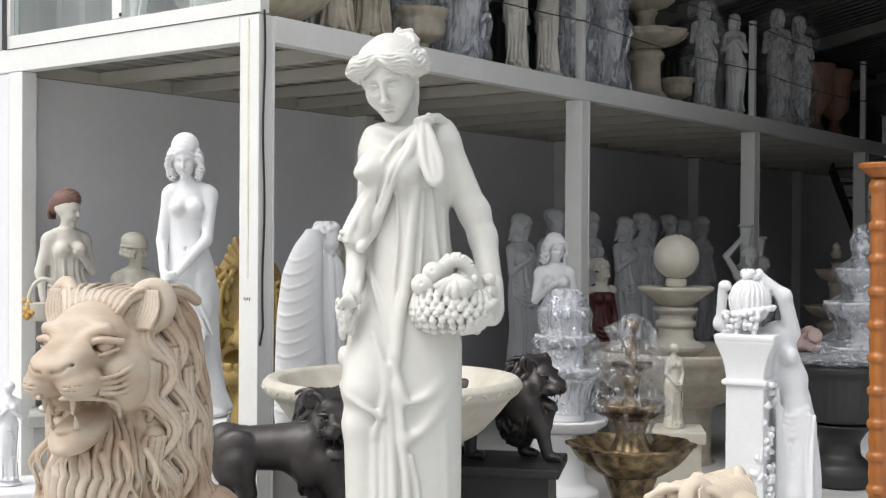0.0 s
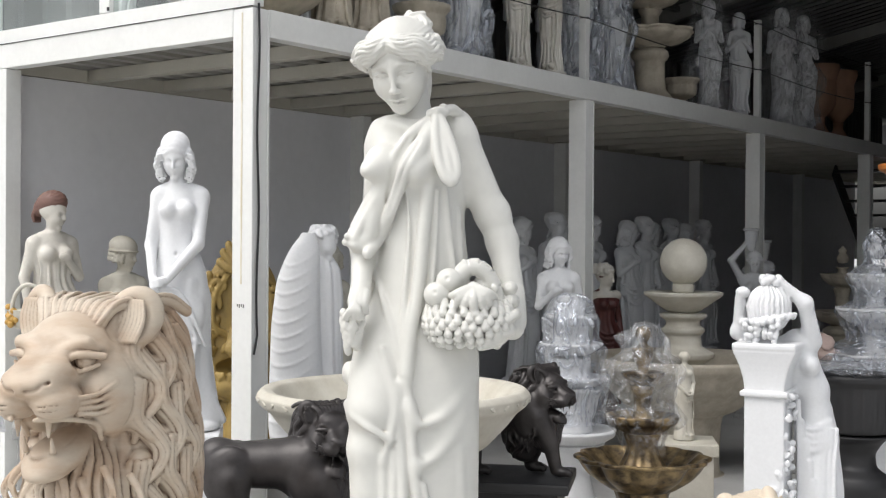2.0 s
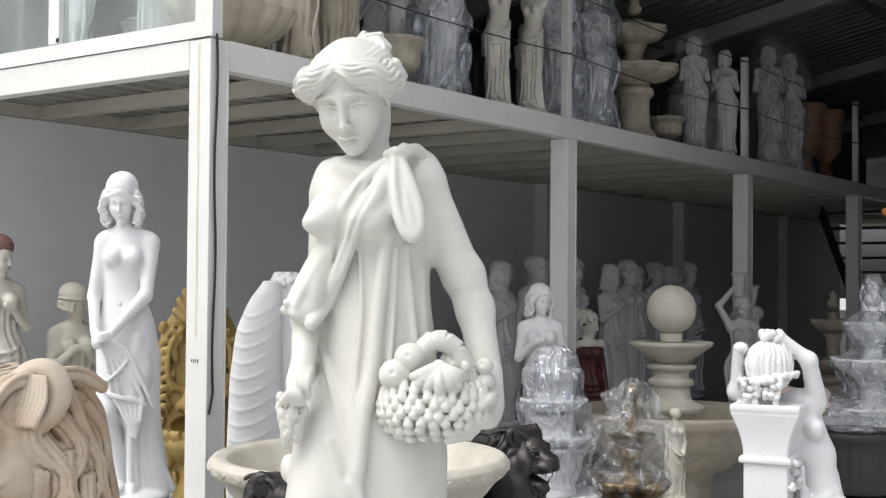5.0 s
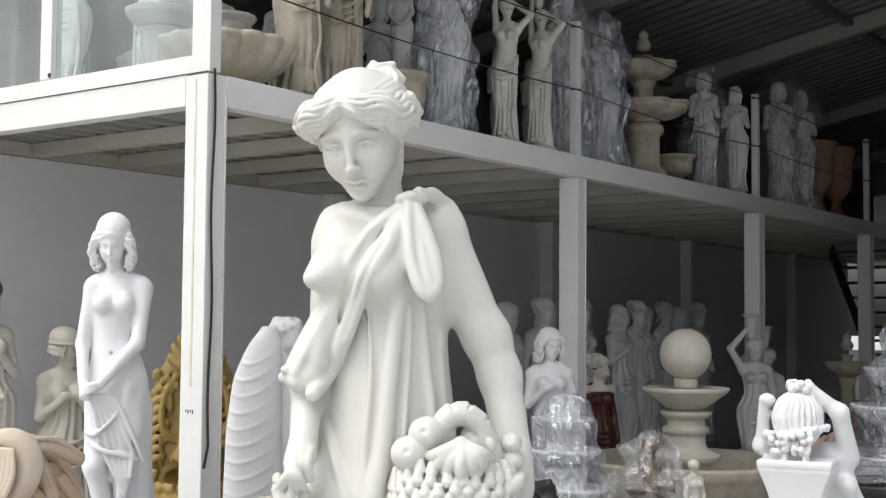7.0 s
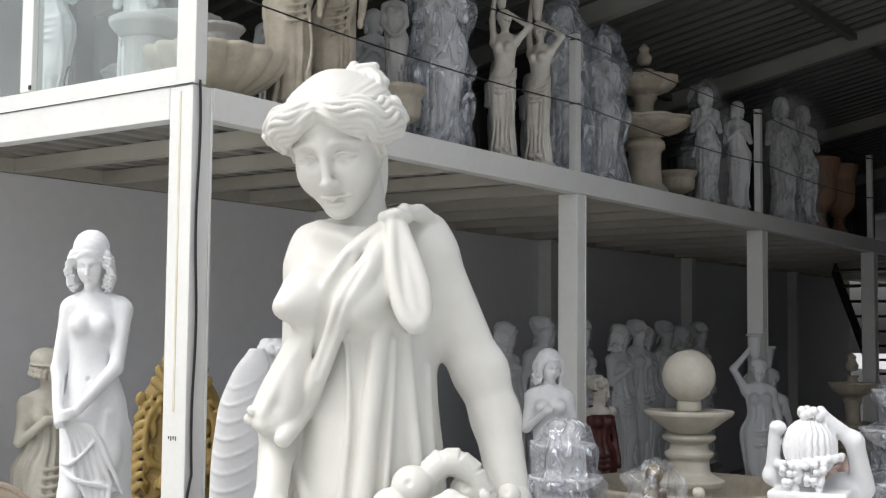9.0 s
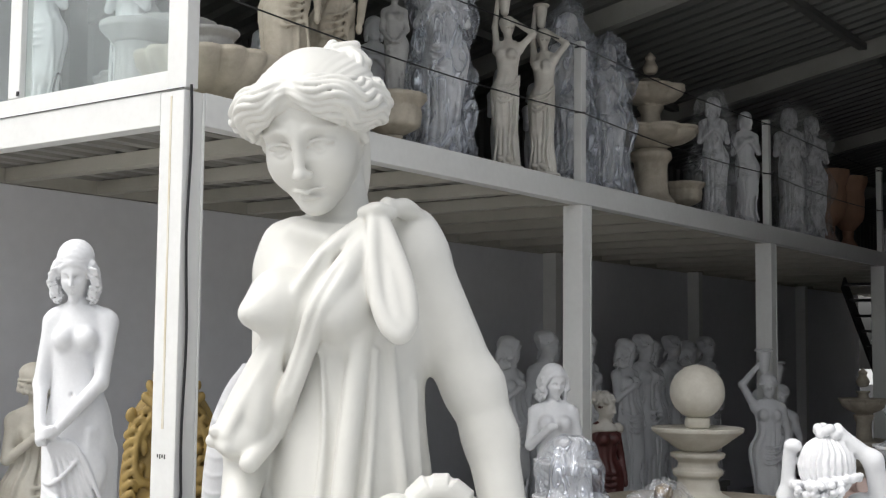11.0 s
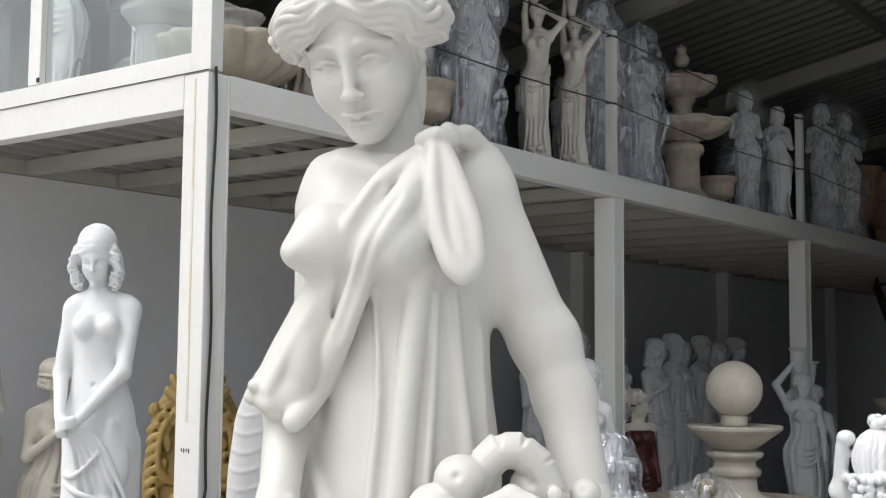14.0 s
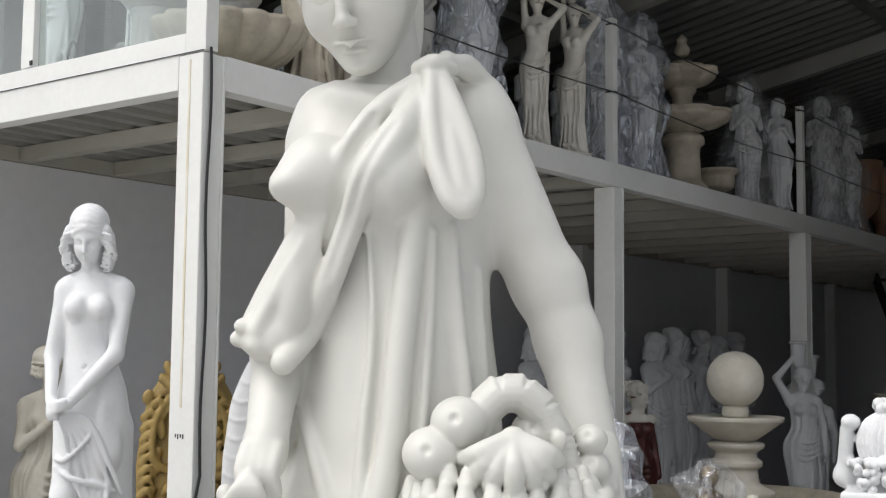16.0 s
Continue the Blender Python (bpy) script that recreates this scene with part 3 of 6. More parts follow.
# ---- figures ----
def head(c, m, size, hair="bun", detail=True):
    """A head in its own frame: x to its left, front to -y, chin to crown about one unit."""
    keep = c.T, c.s
    c.T, c.s = m @ Matrix.Scale(size, 4), size
    c.ell((0, 0.06, 0.12), (0.33, 0.40, 0.38), k=0.05)
    c.ell((0, -0.10, -0.10), (0.238, 0.28, 0.385), k=0.05)
    c.ell((0, -0.285, -0.425), (0.085, 0.085, 0.075), k=0.08)
    for s in (-1, 1):
        c.ell((0.135 * s, -0.215, -0.13), (0.10, 0.12, 0.14), k=0.10)
    if detail:
        for s in (-1, 1):
            c.ell((0.122 * s, -0.375, 0.004), (0.082, 0.066, 0.050), k=0.05, cut=True)
            c.ell((0.124 * s, -0.268, -0.004), (0.076, 0.062, 0.046), k=0.012)
            c.strand([(0.056 * s, -0.318, -0.012), (0.120 * s, -0.334, -0.004), (0.192 * s, -0.282, -0.014)], 0.010, k=0.010)
            c.strand([(0.060 * s, -0.338, -0.030), (0.122 * s, -0.352, -0.026), (0.190 * s, -0.300, -0.032)], 0.011, k=0.008, cut=True)
            c.strand([(0.028 * s, -0.352, 0.070), (0.105 * s, -0.338, 0.105), (0.215 * s, -0.262, 0.075)], 0.010, k=0.07)
            c.ell((0.038 * s, -0.404, -0.132), (0.026, 0.034, 0.022), k=0.014)
            c.ell((0.022 * s, -0.430, -0.158), 0.011, k=0.010, cut=True)
        c.cap((0, -0.336, 0.11), (0, -0.440, -0.100), 0.030, 0.034, k=0.045)
        c.ell((0, -0.452, -0.116), (0.034, 0.032, 0.030), k=0.02)
        for s in (-1, 1):
            c.strand([(0.0, -0.386, -0.238), (0.035 * s, -0.378, -0.232), (0.092 * s, -0.326, -0.242)], 0.016, 0.010, k=0.018)
        c.ell((0, -0.354, -0.286), (0.066, 0.040, 0.024), k=0.018)
        c.strand([(-0.088, -0.346, -0.250), (0.0, -0.404, -0.263), (0.088, -0.346, -0.250)], 0.007, k=0.006, cut=True)
    if hair == "bun":
        c.locks((0, 0.15, 0.25), (0.385, 0.41, 0.30), turn=(-14, 0, 0), n=22, amp=0.016, wave=1.6, freq=6.0, k=0.02)
        r = random.Random(31)
        for s in (-1, 1):
            for i in range(6):
                u = 0.050 * i
                pts = []
                for j, (x, y, z) in enumerate(((0.004, -0.285, 0.270), (0.085, -0.325, 0.285), (0.175, -0.300, 0.225), (0.255, -0.265, 0.170), (0.325, -0.190, 0.130), (0.380, -0.100, 0.105), (0.405, -0.005, 0.110), (0.375, 0.10, 0.115), (0.22, 0.15, 0.12))):
                    bend = 0.010 * math.sin(j * 1.7 + i * 0.5)
                    shrink = 1 - 0.03 * max(0, i - 2)
                    pts.append((s * (x * 1.07 + 0.6 * bend) * shrink, y + u * ((0.80 + 1.1 * x) if j < 6 else 0.7) - 0.008 * (i % 2), z + u * (1.0 - 0.75 * x) + bend))
                c.strand(pts, 0.029, 0.034, k=0.004, steps=4)
            c.ell((0.345 * s, 0.03, 0.11), (0.075, 0.18, 0.12), k=0.03)
        for i in range(6):
            a = -1.0 + 0.4 * i
            c.strand([(0.26 * math.sin(a), 0.08 - 0.06 * math.cos(a), 0.475), (0.17 * math.sin(a) + 0.03, 0.20, 0.500), (0.10 * math.sin(a) + 0.05, 0.32, 0.45)], 0.030, 0.024, k=0.010)
        c.locks((-0.02, 0.38, 0.28), (0.18, 0.18, 0.19), n=9, amp=0.02, wave=1.0, k=0.03, axis=1)
        c.strand([(0.14, 0.22, 0.0), (0.12, 0.26, -0.25), (0.08, 0.30, -0.50)], 0.10, 0.05, k=0.08)
    elif hair == "long":
        c.locks((0, 0.11, 0.22), (0.385, 0.42, 0.37), n=24, amp=0.02, k=0.03)
        for s in (-1, 1):
            for i in range(6):
                a = 0.25 * i
                c.strand([(0.05 * s, -0.22 + a * 0.5, 0.42), (0.33 * s, -0.24 + a * 0.45, 0.22), (0.42 * s, -0.14 + a * 0.4, -0.08), (0.36 * s, -0.18 + a * 0.4, -0.32), (0.45 * s, -0.06 + a * 0.35, -0.58 - 0.05 * (i % 2))], 0.08, 0.05, k=0.025)
        rc = random.Random(21)
        for s in (-1, 1):
            for i in range(26):
                t = rc.random()
                c.ell((s * (0.36 + 0.10 * math.sin(t * 3) + rc.uniform(-0.03, 0.05)), rc.uniform(-0.2, 0.2), 0.22 - 0.80 * t), (0.062, 0.07, 0.085), turn=(rc.uniform(-50, 50), rc.uniform(-40, 40), 0), k=0.02)
        c.strand([(-0.36, -0.05, 0.20), (-0.2, -0.30, 0.30), (0.0, -0.36, 0.32), (0.2, -0.30, 0.30), (0.36, -0.05, 0.20)], 0.035, k=0.01)
        c.ell((0, 0.30, -0.25), (0.36, 0.2, 0.45), k=0.05)
    elif hair == "wavy":
        c.locks((0, 0.10, 0.24), (0.385, 0.41, 0.345), n=20, amp=0.010, k=0.03)
        c.strand([(-0.38, 0.0, 0.20), (-0.25, -0.235, 0.27), (-0.05, -0.315, 0.31), (0.05, -0.315, 0.31), (0.25, -0.235, 0.27), (0.38, 0.0, 0.20)], 0.018, k=0.012)
        r = random.Random(21)
        for s in (-1, 1):
            c.strand([(0.02 * s, -0.315, 0.27), (0.18 * s, -0.275, 0.21), (0.29 * s, -0.18, 0.08), (0.33 * s, -0.12, -0.06)], 0.036, 0.055, k=0.02)
            c.strand([(0.36 * s, -0.05, 0.15), (0.44 * s, -0.02, -0.15), (0.40 * s, -0.06, -0.50)], 0.11, 0.09, k=0.03)
            for i in range(9):
                z = 0.10 - 0.075 * i
                for y in (-0.16, 0.0):
                    x = 0.42 + 0.06 * math.sin(i * 0.45) + r.uniform(-0.03, 0.03)
                    c.strand([(s * (x - 0.10), y - 0.05, z + 0.05), (s * (x + 0.03), y - 0.07, z + 0.02), (s * (x + 0.05), y, z - 0.04), (s * (x - 0.05), y - 0.05, z - 0.05)], 0.036, 0.030, k=0.006, steps=3)
        c.ell((0, 0.28, -0.22), (0.38, 0.2, 0.42), k=0.05)
    elif hair == "cap":
        c.ell((0, 0.10, 0.26), (0.41, 0.44, 0.33), k=0.02)
        c.ell((0, 0.06, 0.12), (0.45, 0.48, 0.07), turn=(-8, 0, 0), k=0.02)
        for i in range(26):
            a = -2.1 + (i % 13) * 0.35
            c.ell((0.37 * math.sin(a), 0.08 + 0.38 * math.cos(a), -0.03 - 0.14 * (i // 13) - 0.03 * (i % 2)), (0.075, 0.075, 0.095), turn=(0, 25 * (-1) ** i, 0), k=0.015)
    elif hair == "curls":
        c.ell((0, 0.12, 0.2), (0.38, 0.40, 0.35), k=0.03)
        r = random.Random(5)
        for i in range(46):
            u, a = r.uniform(-0.25, 1), r.uniform(0, 6.28)
            q = math.sqrt(max(0, 1 - u * u))
            x, y, z = 0.40 * q * math.cos(a), 0.12 + 0.43 * q * math.sin(a), 0.17 + 0.38 * u
            if y < -0.2 and z < 0.3:
                continue
            c.ell((x, y, z), 0.085, k=0.02)
        c.ell((0, 0.5, 0.3), 0.2, k=0.03)
    c.T, c.s = keep
    return c


def woman(name, H, h, hair="bun", arms="down", folds=9, depth=0.010, turn=0.0, bare=True, pot=False, base=0.05, seed=1, wide=1.0):
    """A standing draped figure of height H on a low base; arms name the gesture."""
    f = H / 1.62
    c = Clay((-0.42 * f, -0.34 * f, -0.01), (0.42 * f, 0.34 * f, (2.05 if arms == "up" or arms[0] == "straight" else 1.68) * f), h)
    c.T, c.s = Matrix.Scale(f, 4), f
    r = random.Random(seed)
    sx = 0.035 * (1 if seed % 2 else -1)
    rows = [(base, 0, 0, .15 * wide, .14 * wide), (.2, 0, 0, .135 * wide, .125), (.45, sx * .5, -.01, .13 * wide, .115), (.75, sx, 0, .165, .13), (.86, sx, 0, .165, .125), (1.0, 0, 0, .118, .095), (1.08, 0, 0, .122, .095), (1.2, 0, 0, .148, .10), (1.28, 0, 0.01, .14, .078), (1.34, 0, .01, .07, .055)]
    c.column([tuple(a * f for a in q) for q in rows], folds=folds, depth=depth * f, top=(1.0 if bare else 1.25) * f, twist=r.uniform(-1, 1) * 1.4, sway=0.6)
    c.ell((0, 0, base * 0.5), (0.20, 0.19, base * 0.8), k=0.005)
    for s in (-1, 1):
        c.ell((0.062 * s, -0.085, 1.19), (0.056, 0.055, 0.056), k=0.03)
        c.ell((0.05 * s, -0.13, 0.09 + base * 0.4), (0.035, 0.08, 0.03), k=0.01)
    c.cap((0.05 * (1 if seed % 2 else -1), -0.03, 0.85), (0.07 * (1 if seed % 2 else -1), -0.085, 0.47), 0.08, 0.07, k=0.05)
    # swag of cloth round the hips
    for i in range(4):
        c.strand([(-0.14, -0.02, 0.93 - 0.035 * i), (-0.05, -0.125 - 0.008 * i, 0.86 - 0.055 * i), (0.09, -0.115, 0.88 - 0.05 * i), (0.14, -0.01, 0.97 - 0.03 * i)], 0.012, k=0.015)
    for i in range(5):
        x = -0.10 + 0.05 * i + r.uniform(-0.01, 0.01)
        c.strand([(x * 1.1, -0.10, 0.78), (x * 1.15 + 0.015, -0.125, 0.5), (x, -0.125, 0.28), (x * 1.3, -0.13, 0.09)], 0.013, 0.016, k=0.018)
    c.cap((0, 0.01, 1.30), (0, -0.005, 1.42), 0.048, 0.044, k=0.03)
    for s in (-1, 1):
        g = arms if isinstance(arms, str) else arms[0 if s < 0 else 1]
        sh = (0.135 * s, 0.01, 1.262)
        c.ell(sh, 0.048, k=0.04)
        c.cap((0.035 * s, 0.012, 1.335), (0.115 * s, 0.012, 1.295), 0.026, 0.032, k=0.03)
        if g == "up" and s > 0:
            g = "down"
        if g == "up":
            el = (0.27 * s, -0.02, 1.50)
            c.cap(sh, el, 0.046, 0.038, k=0.03).cap(el, (0.10 * s, 0.0, 1.70), 0.038, 0.027, k=0.02).ell((0.08 * s, 0, 1.72), 0.035, k=0.015)
        elif g == "straight":
            c.cap(sh, (0.155 * s, 0.0, 1.50), 0.044, 0.037, k=0.03).cap((0.155 * s, 0.0, 1.50), (0.12 * s, -0.01, 1.78), 0.036, 0.026, k=0.02).ell((0.11 * s, -0.01, 1.81), (0.03, 0.03, 0.045), k=0.012)
        elif g == "bent":
            el = (0.31 * s, -0.04, 1.40)
            c.cap(sh, el, 0.043, 0.036, k=0.03).cap(el, (0.10 * s, 0.0, 1.53), 0.035, 0.026, k=0.015).ell((0.08 * s, 0.0, 1.54), 0.034, k=0.012)
        elif g == "clasp":
            el = (0.172 * s, -0.03, 1.01)
            c.cap(sh, el, 0.045, 0.038, k=0.03).cap(el, (0.06 * s, -0.17, 0.84), 0.036, 0.027, k=0.015).ell((0.03 * s, -0.185, 0.82), (0.04, 0.03, 0.028), k=0.012)
        elif g == "chest":
            el = (0.178 * s, -0.04, 1.03)
            c.cap(sh, el, 0.045, 0.036, k=0.03).cap(el, (0.05 * s, -0.155, 1.16), 0.034, 0.026, k=0.012).ell((0.03 * s, -0.16, 1.175), (0.045, 0.02, 0.03), k=0.01)
        else:
            el = (0.195 * s, 0.02, 1.03)
            c.cap(sh, el, 0.045, 0.037, k=0.03).cap(el, (0.195 * s, -0.06, 0.82), 0.035, 0.026, k=0.015).ell((0.19 * s, -0.075, 0.77), (0.025, 0.03, 0.045), k=0.01)
    if pot:
        c.cap((-0.04, 0, 1.66), (-0.04, 0, 1.82), 0.05, 0.075, k=0.01).ell((-0.04, 0, 1.86), (0.10, 0.10, 0.022), k=0.008).ell((-0.04, 0, 1.89), (0.07, 0.07, 0.03), k=0.004, cut=True)
    m = c.T @ pose(0, -0.015, 1.485, 12, 0, turn)
    c.s = f
    head(c, m, 0.245 * f, hair, 0.245 * f > 25 * h)
    return c.mesh(name)


def statue(name, me, mat, m, label, group=""):
    return tagged_at(part(name, me, mat), m, label, "statue", group)


def tagged_at(ob, m, label, category, group=""):
    ob.matrix_world = m
    return tagged(ob, label, category, group)


def pedestal(m, w, hgt, mat, label):
    """A square plinth with a base course and a cap."""
    p = thing("pedestal", m, label, "pedestal")
    part("foot", box((-w / 2, -w / 2, 0), (w / 2, w / 2, hgt * 0.18), 0.006), mat, p)
    part("shaft", box((-w * .43, -w * .43, hgt * 0.18), (w * .43, w * .43, hgt * 0.86), 0.006), mat, p)
    part("cap", box((-w / 2, -w / 2, hgt * 0.86), (w / 2, w / 2, hgt), 0.008), mat, p)
    return p


def fair_head(c, m, size):
    """The large figure's head: parted wavy hair rolled over the temples, a knot behind, lowered eyes."""
    keep = c.T, c.s
    c.T, c.s = m @ Matrix.Scale(size, 4), size
    # skull, jaw, cheeks
    c.ell((0, 0.06, 0.12), (0.34, 0.40, 0.37), k=0.05)
    c.ell((0, -0.09, -0.06), (0.262, 0.272, 0.32), k=0.06)
    c.ell((0, -0.20, -0.27), (0.160, 0.145, 0.155), k=0.08)
    c.ell((0, -0.285, -0.385), (0.075, 0.072, 0.058), k=0.05)
    for s in (-1, 1):
        c.ell((0.150 * s, -0.215, -0.13), (0.105, 0.115, 0.13), k=0.10)
        c.cap((0.200 * s, 0.0, -0.15), (0.05 * s, -0.24, -0.365), 0.060, 0.055, k=0.07)
    for s in (-1, 1):
        # eye socket, ball, lids, brow
        c.ell((0.128 * s, -0.390, 0.004), (0.088, 0.072, 0.050), k=0.06, cut=True)
        c.ell((0.128 * s, -0.272, -0.004), (0.082, 0.066, 0.052), k=0.010)
        c.strand([(0.050 * s, -0.316, -0.006), (0.090 * s, -0.338, 0.026), (0.140 * s, -0.336, 0.030), (0.205 * s, -0.282, -0.002)], 0.013, 0.010, k=0.006)
        c.strand([(0.056 * s, -0.318, -0.016), (0.122 * s, -0.333, -0.046), (0.195 * s, -0.286, -0.020)], 0.010, k=0.008)
        c.strand([(0.052 * s, -0.338, -0.010), (0.122 * s, -0.354, -0.010), (0.198 * s, -0.302, -0.012)], 0.011, k=0.006, cut=True)
        c.strand([(0.030 * s, -0.345, 0.085), (0.110 * s, -0.345, 0.112), (0.225 * s, -0.262, 0.072)], 0.009, 0.007, k=0.06)
        c.ell((0.040 * s, -0.392, -0.158), (0.026, 0.032, 0.024), k=0.016)
        c.ell((0.022 * s, -0.420, -0.184), (0.010, 0.016, 0.010), k=0.008, cut=True)
        c.strand([(0.075 * s, -0.385, -0.145), (0.082 * s, -0.372, -0.175)], 0.006, k=0.012, cut=True)
    # nose, lips
    c.cap((0, -0.330, 0.12), (0, -0.418, -0.125), 0.027, 0.032, k=0.045)
    c.ell((0, -0.432, -0.142), (0.035, 0.034, 0.032), k=0.02)
    c.strand([(0, -0.396, -0.195), (0, -0.388, -0.232)], 0.008, k=0.012, cut=True)
    for s in (-1, 1):
        c.strand([(0.0, -0.392, -0.262), (0.040 * s, -0.386, -0.250), (0.108 * s, -0.322, -0.268)], 0.0145, 0.008, k=0.014)
    c.ell((0, -0.350, -0.306), (0.066, 0.034, 0.020), k=0.022)
    c.strand([(-0.104, -0.345, -0.272), (0.0, -0.414, -0.285), (0.104, -0.345, -0.272)], 0.008, k=0.006, cut=True)
    c.strand([(-0.05, -0.368, -0.350), (0.05, -0.368, -0.350)], 0.014, k=0.04, cut=True)
    # crown, combed smooth from the parting
    c.locks((0.0, 0.11, 0.215), (0.375, 0.40, 0.235), turn=(-6, 0, 0), n=34, amp=0.005, wave=0.8, freq=3.0, k=0.02, axis=1)
    # the wavy roll on each side: a soft core, then strands round it
    core = [(0.0, -0.265, 0.315), (0.12, -0.290, 0.300), (0.245, -0.245, 0.240), (0.320, -0.130, 0.165), (0.345, 0.02, 0.110), (0.300, 0.18, 0.105), (0.17, 0.29, 0.14)]
    thick = [0.058, 0.092, 0.116, 0.128, 0.128, 0.115, 0.090]
    cp, ct = np.array(core), np.array(thick)
    u = np.arange(len(core))
    for s in (-1, 1):
        for j in range(len(core) - 1):
            a, b = cp[j] * (s, 1, 1), cp[j + 1] * (s, 1, 1)
            c.cap(a, b, thick[j] * 0.86, thick[j + 1] * 0.86, k=0.02)
        for i in range(13):
            pts = []
            for q in range(19):
                g = q / 18 * 5.6
                p = np.array([np.interp(g, u, cp[:, n]) for n in range(3)])
                tang = np.array([np.interp(min(g + 0.3, 6), u, cp[:, n]) - np.interp(max(g - 0.3, 0), u, cp[:, n]) for n in range(3)])
                tang /= np.linalg.norm(tang)
                out = np.cross(tang, (0, 0, 1.0))
                out /= np.linalg.norm(out)
                if out @ (p - np.array((0, 0.1, p[2]))) < 0:
                    out = -out
                up = np.cross(out, tang)
                up *= 1 if up[2] > 0 else -1
                r = float(np.interp(g, u, ct))
                phi = radians(-50 + 21 * i) - 0.30 * g + 0.30 * math.sin(g * 3.6 + 0.25 * i) * min(1, g * 0.8)
                v = p + (out * math.cos(phi) + up * math.sin(phi)) * r * (1.0 + 0.10 * math.sin(g * 3.6 + i * 1.9))
                pts.append((s * v[0], v[1], v[2]))
            c.strand(pts, 0.016, 0.030, k=0.008, steps=2)
    # locks over the back of the crown, drawn into a knot
    for i in range(8):
        a = -1.3 + 0.37 * i
        c.strand([(0.33 * math.sin(a), 0.13 - 0.17 * math.cos(a) * 0.6, 0.400 - 0.10 * abs(math.sin(a))), (0.25 * math.sin(a) + 0.06, 0.20, 0.405 - 0.05 * abs(math.sin(a))), (0.12 + 0.10 * math.sin(a), 0.31, 0.38)], 0.016, 0.036, k=0.012)
    c.ell((0.14, 0.33, 0.29), (0.18, 0.14, 0.14), k=0.02)
    for i in range(7):
        a = i * 0.9
        c.strand([(0.13 + 0.17 * math.cos(a), 0.32 + 0.06 * math.sin(a), 0.30 + 0.13 * math.sin(a)), (0.13 + 0.10 * math.cos(a + .7), 0.30, 0.31 + 0.11 * math.sin(a + .7)), (0.13 + 0.03 * math.cos(a + 1.4), 0.33, 0.33 + 0.04 * math.sin(a + 1.4))], 0.038, 0.026, k=0.006)
    c.strand([(0.16, 0.24, 0.06), (0.17, 0.25, -0.16), (0.14, 0.24, -0.40), (0.08, 0.20, -0.60)], 0.085, 0.035, k=0.06)
    for s in (-1, 1):
        c.strand([(0.30 * s, -0.10, 0.02), (0.315 * s, -0.06, -0.07), (0.29 * s, -0.02, -0.10)], 0.030, 0.02, k=0.02)
    c.T, c.s = keep
    # throat, tapering into the body's neck
    c.cap((-.016, .016, 2.19), (-.004, .020, 2.105), .040, .034, k=.02)
    return c


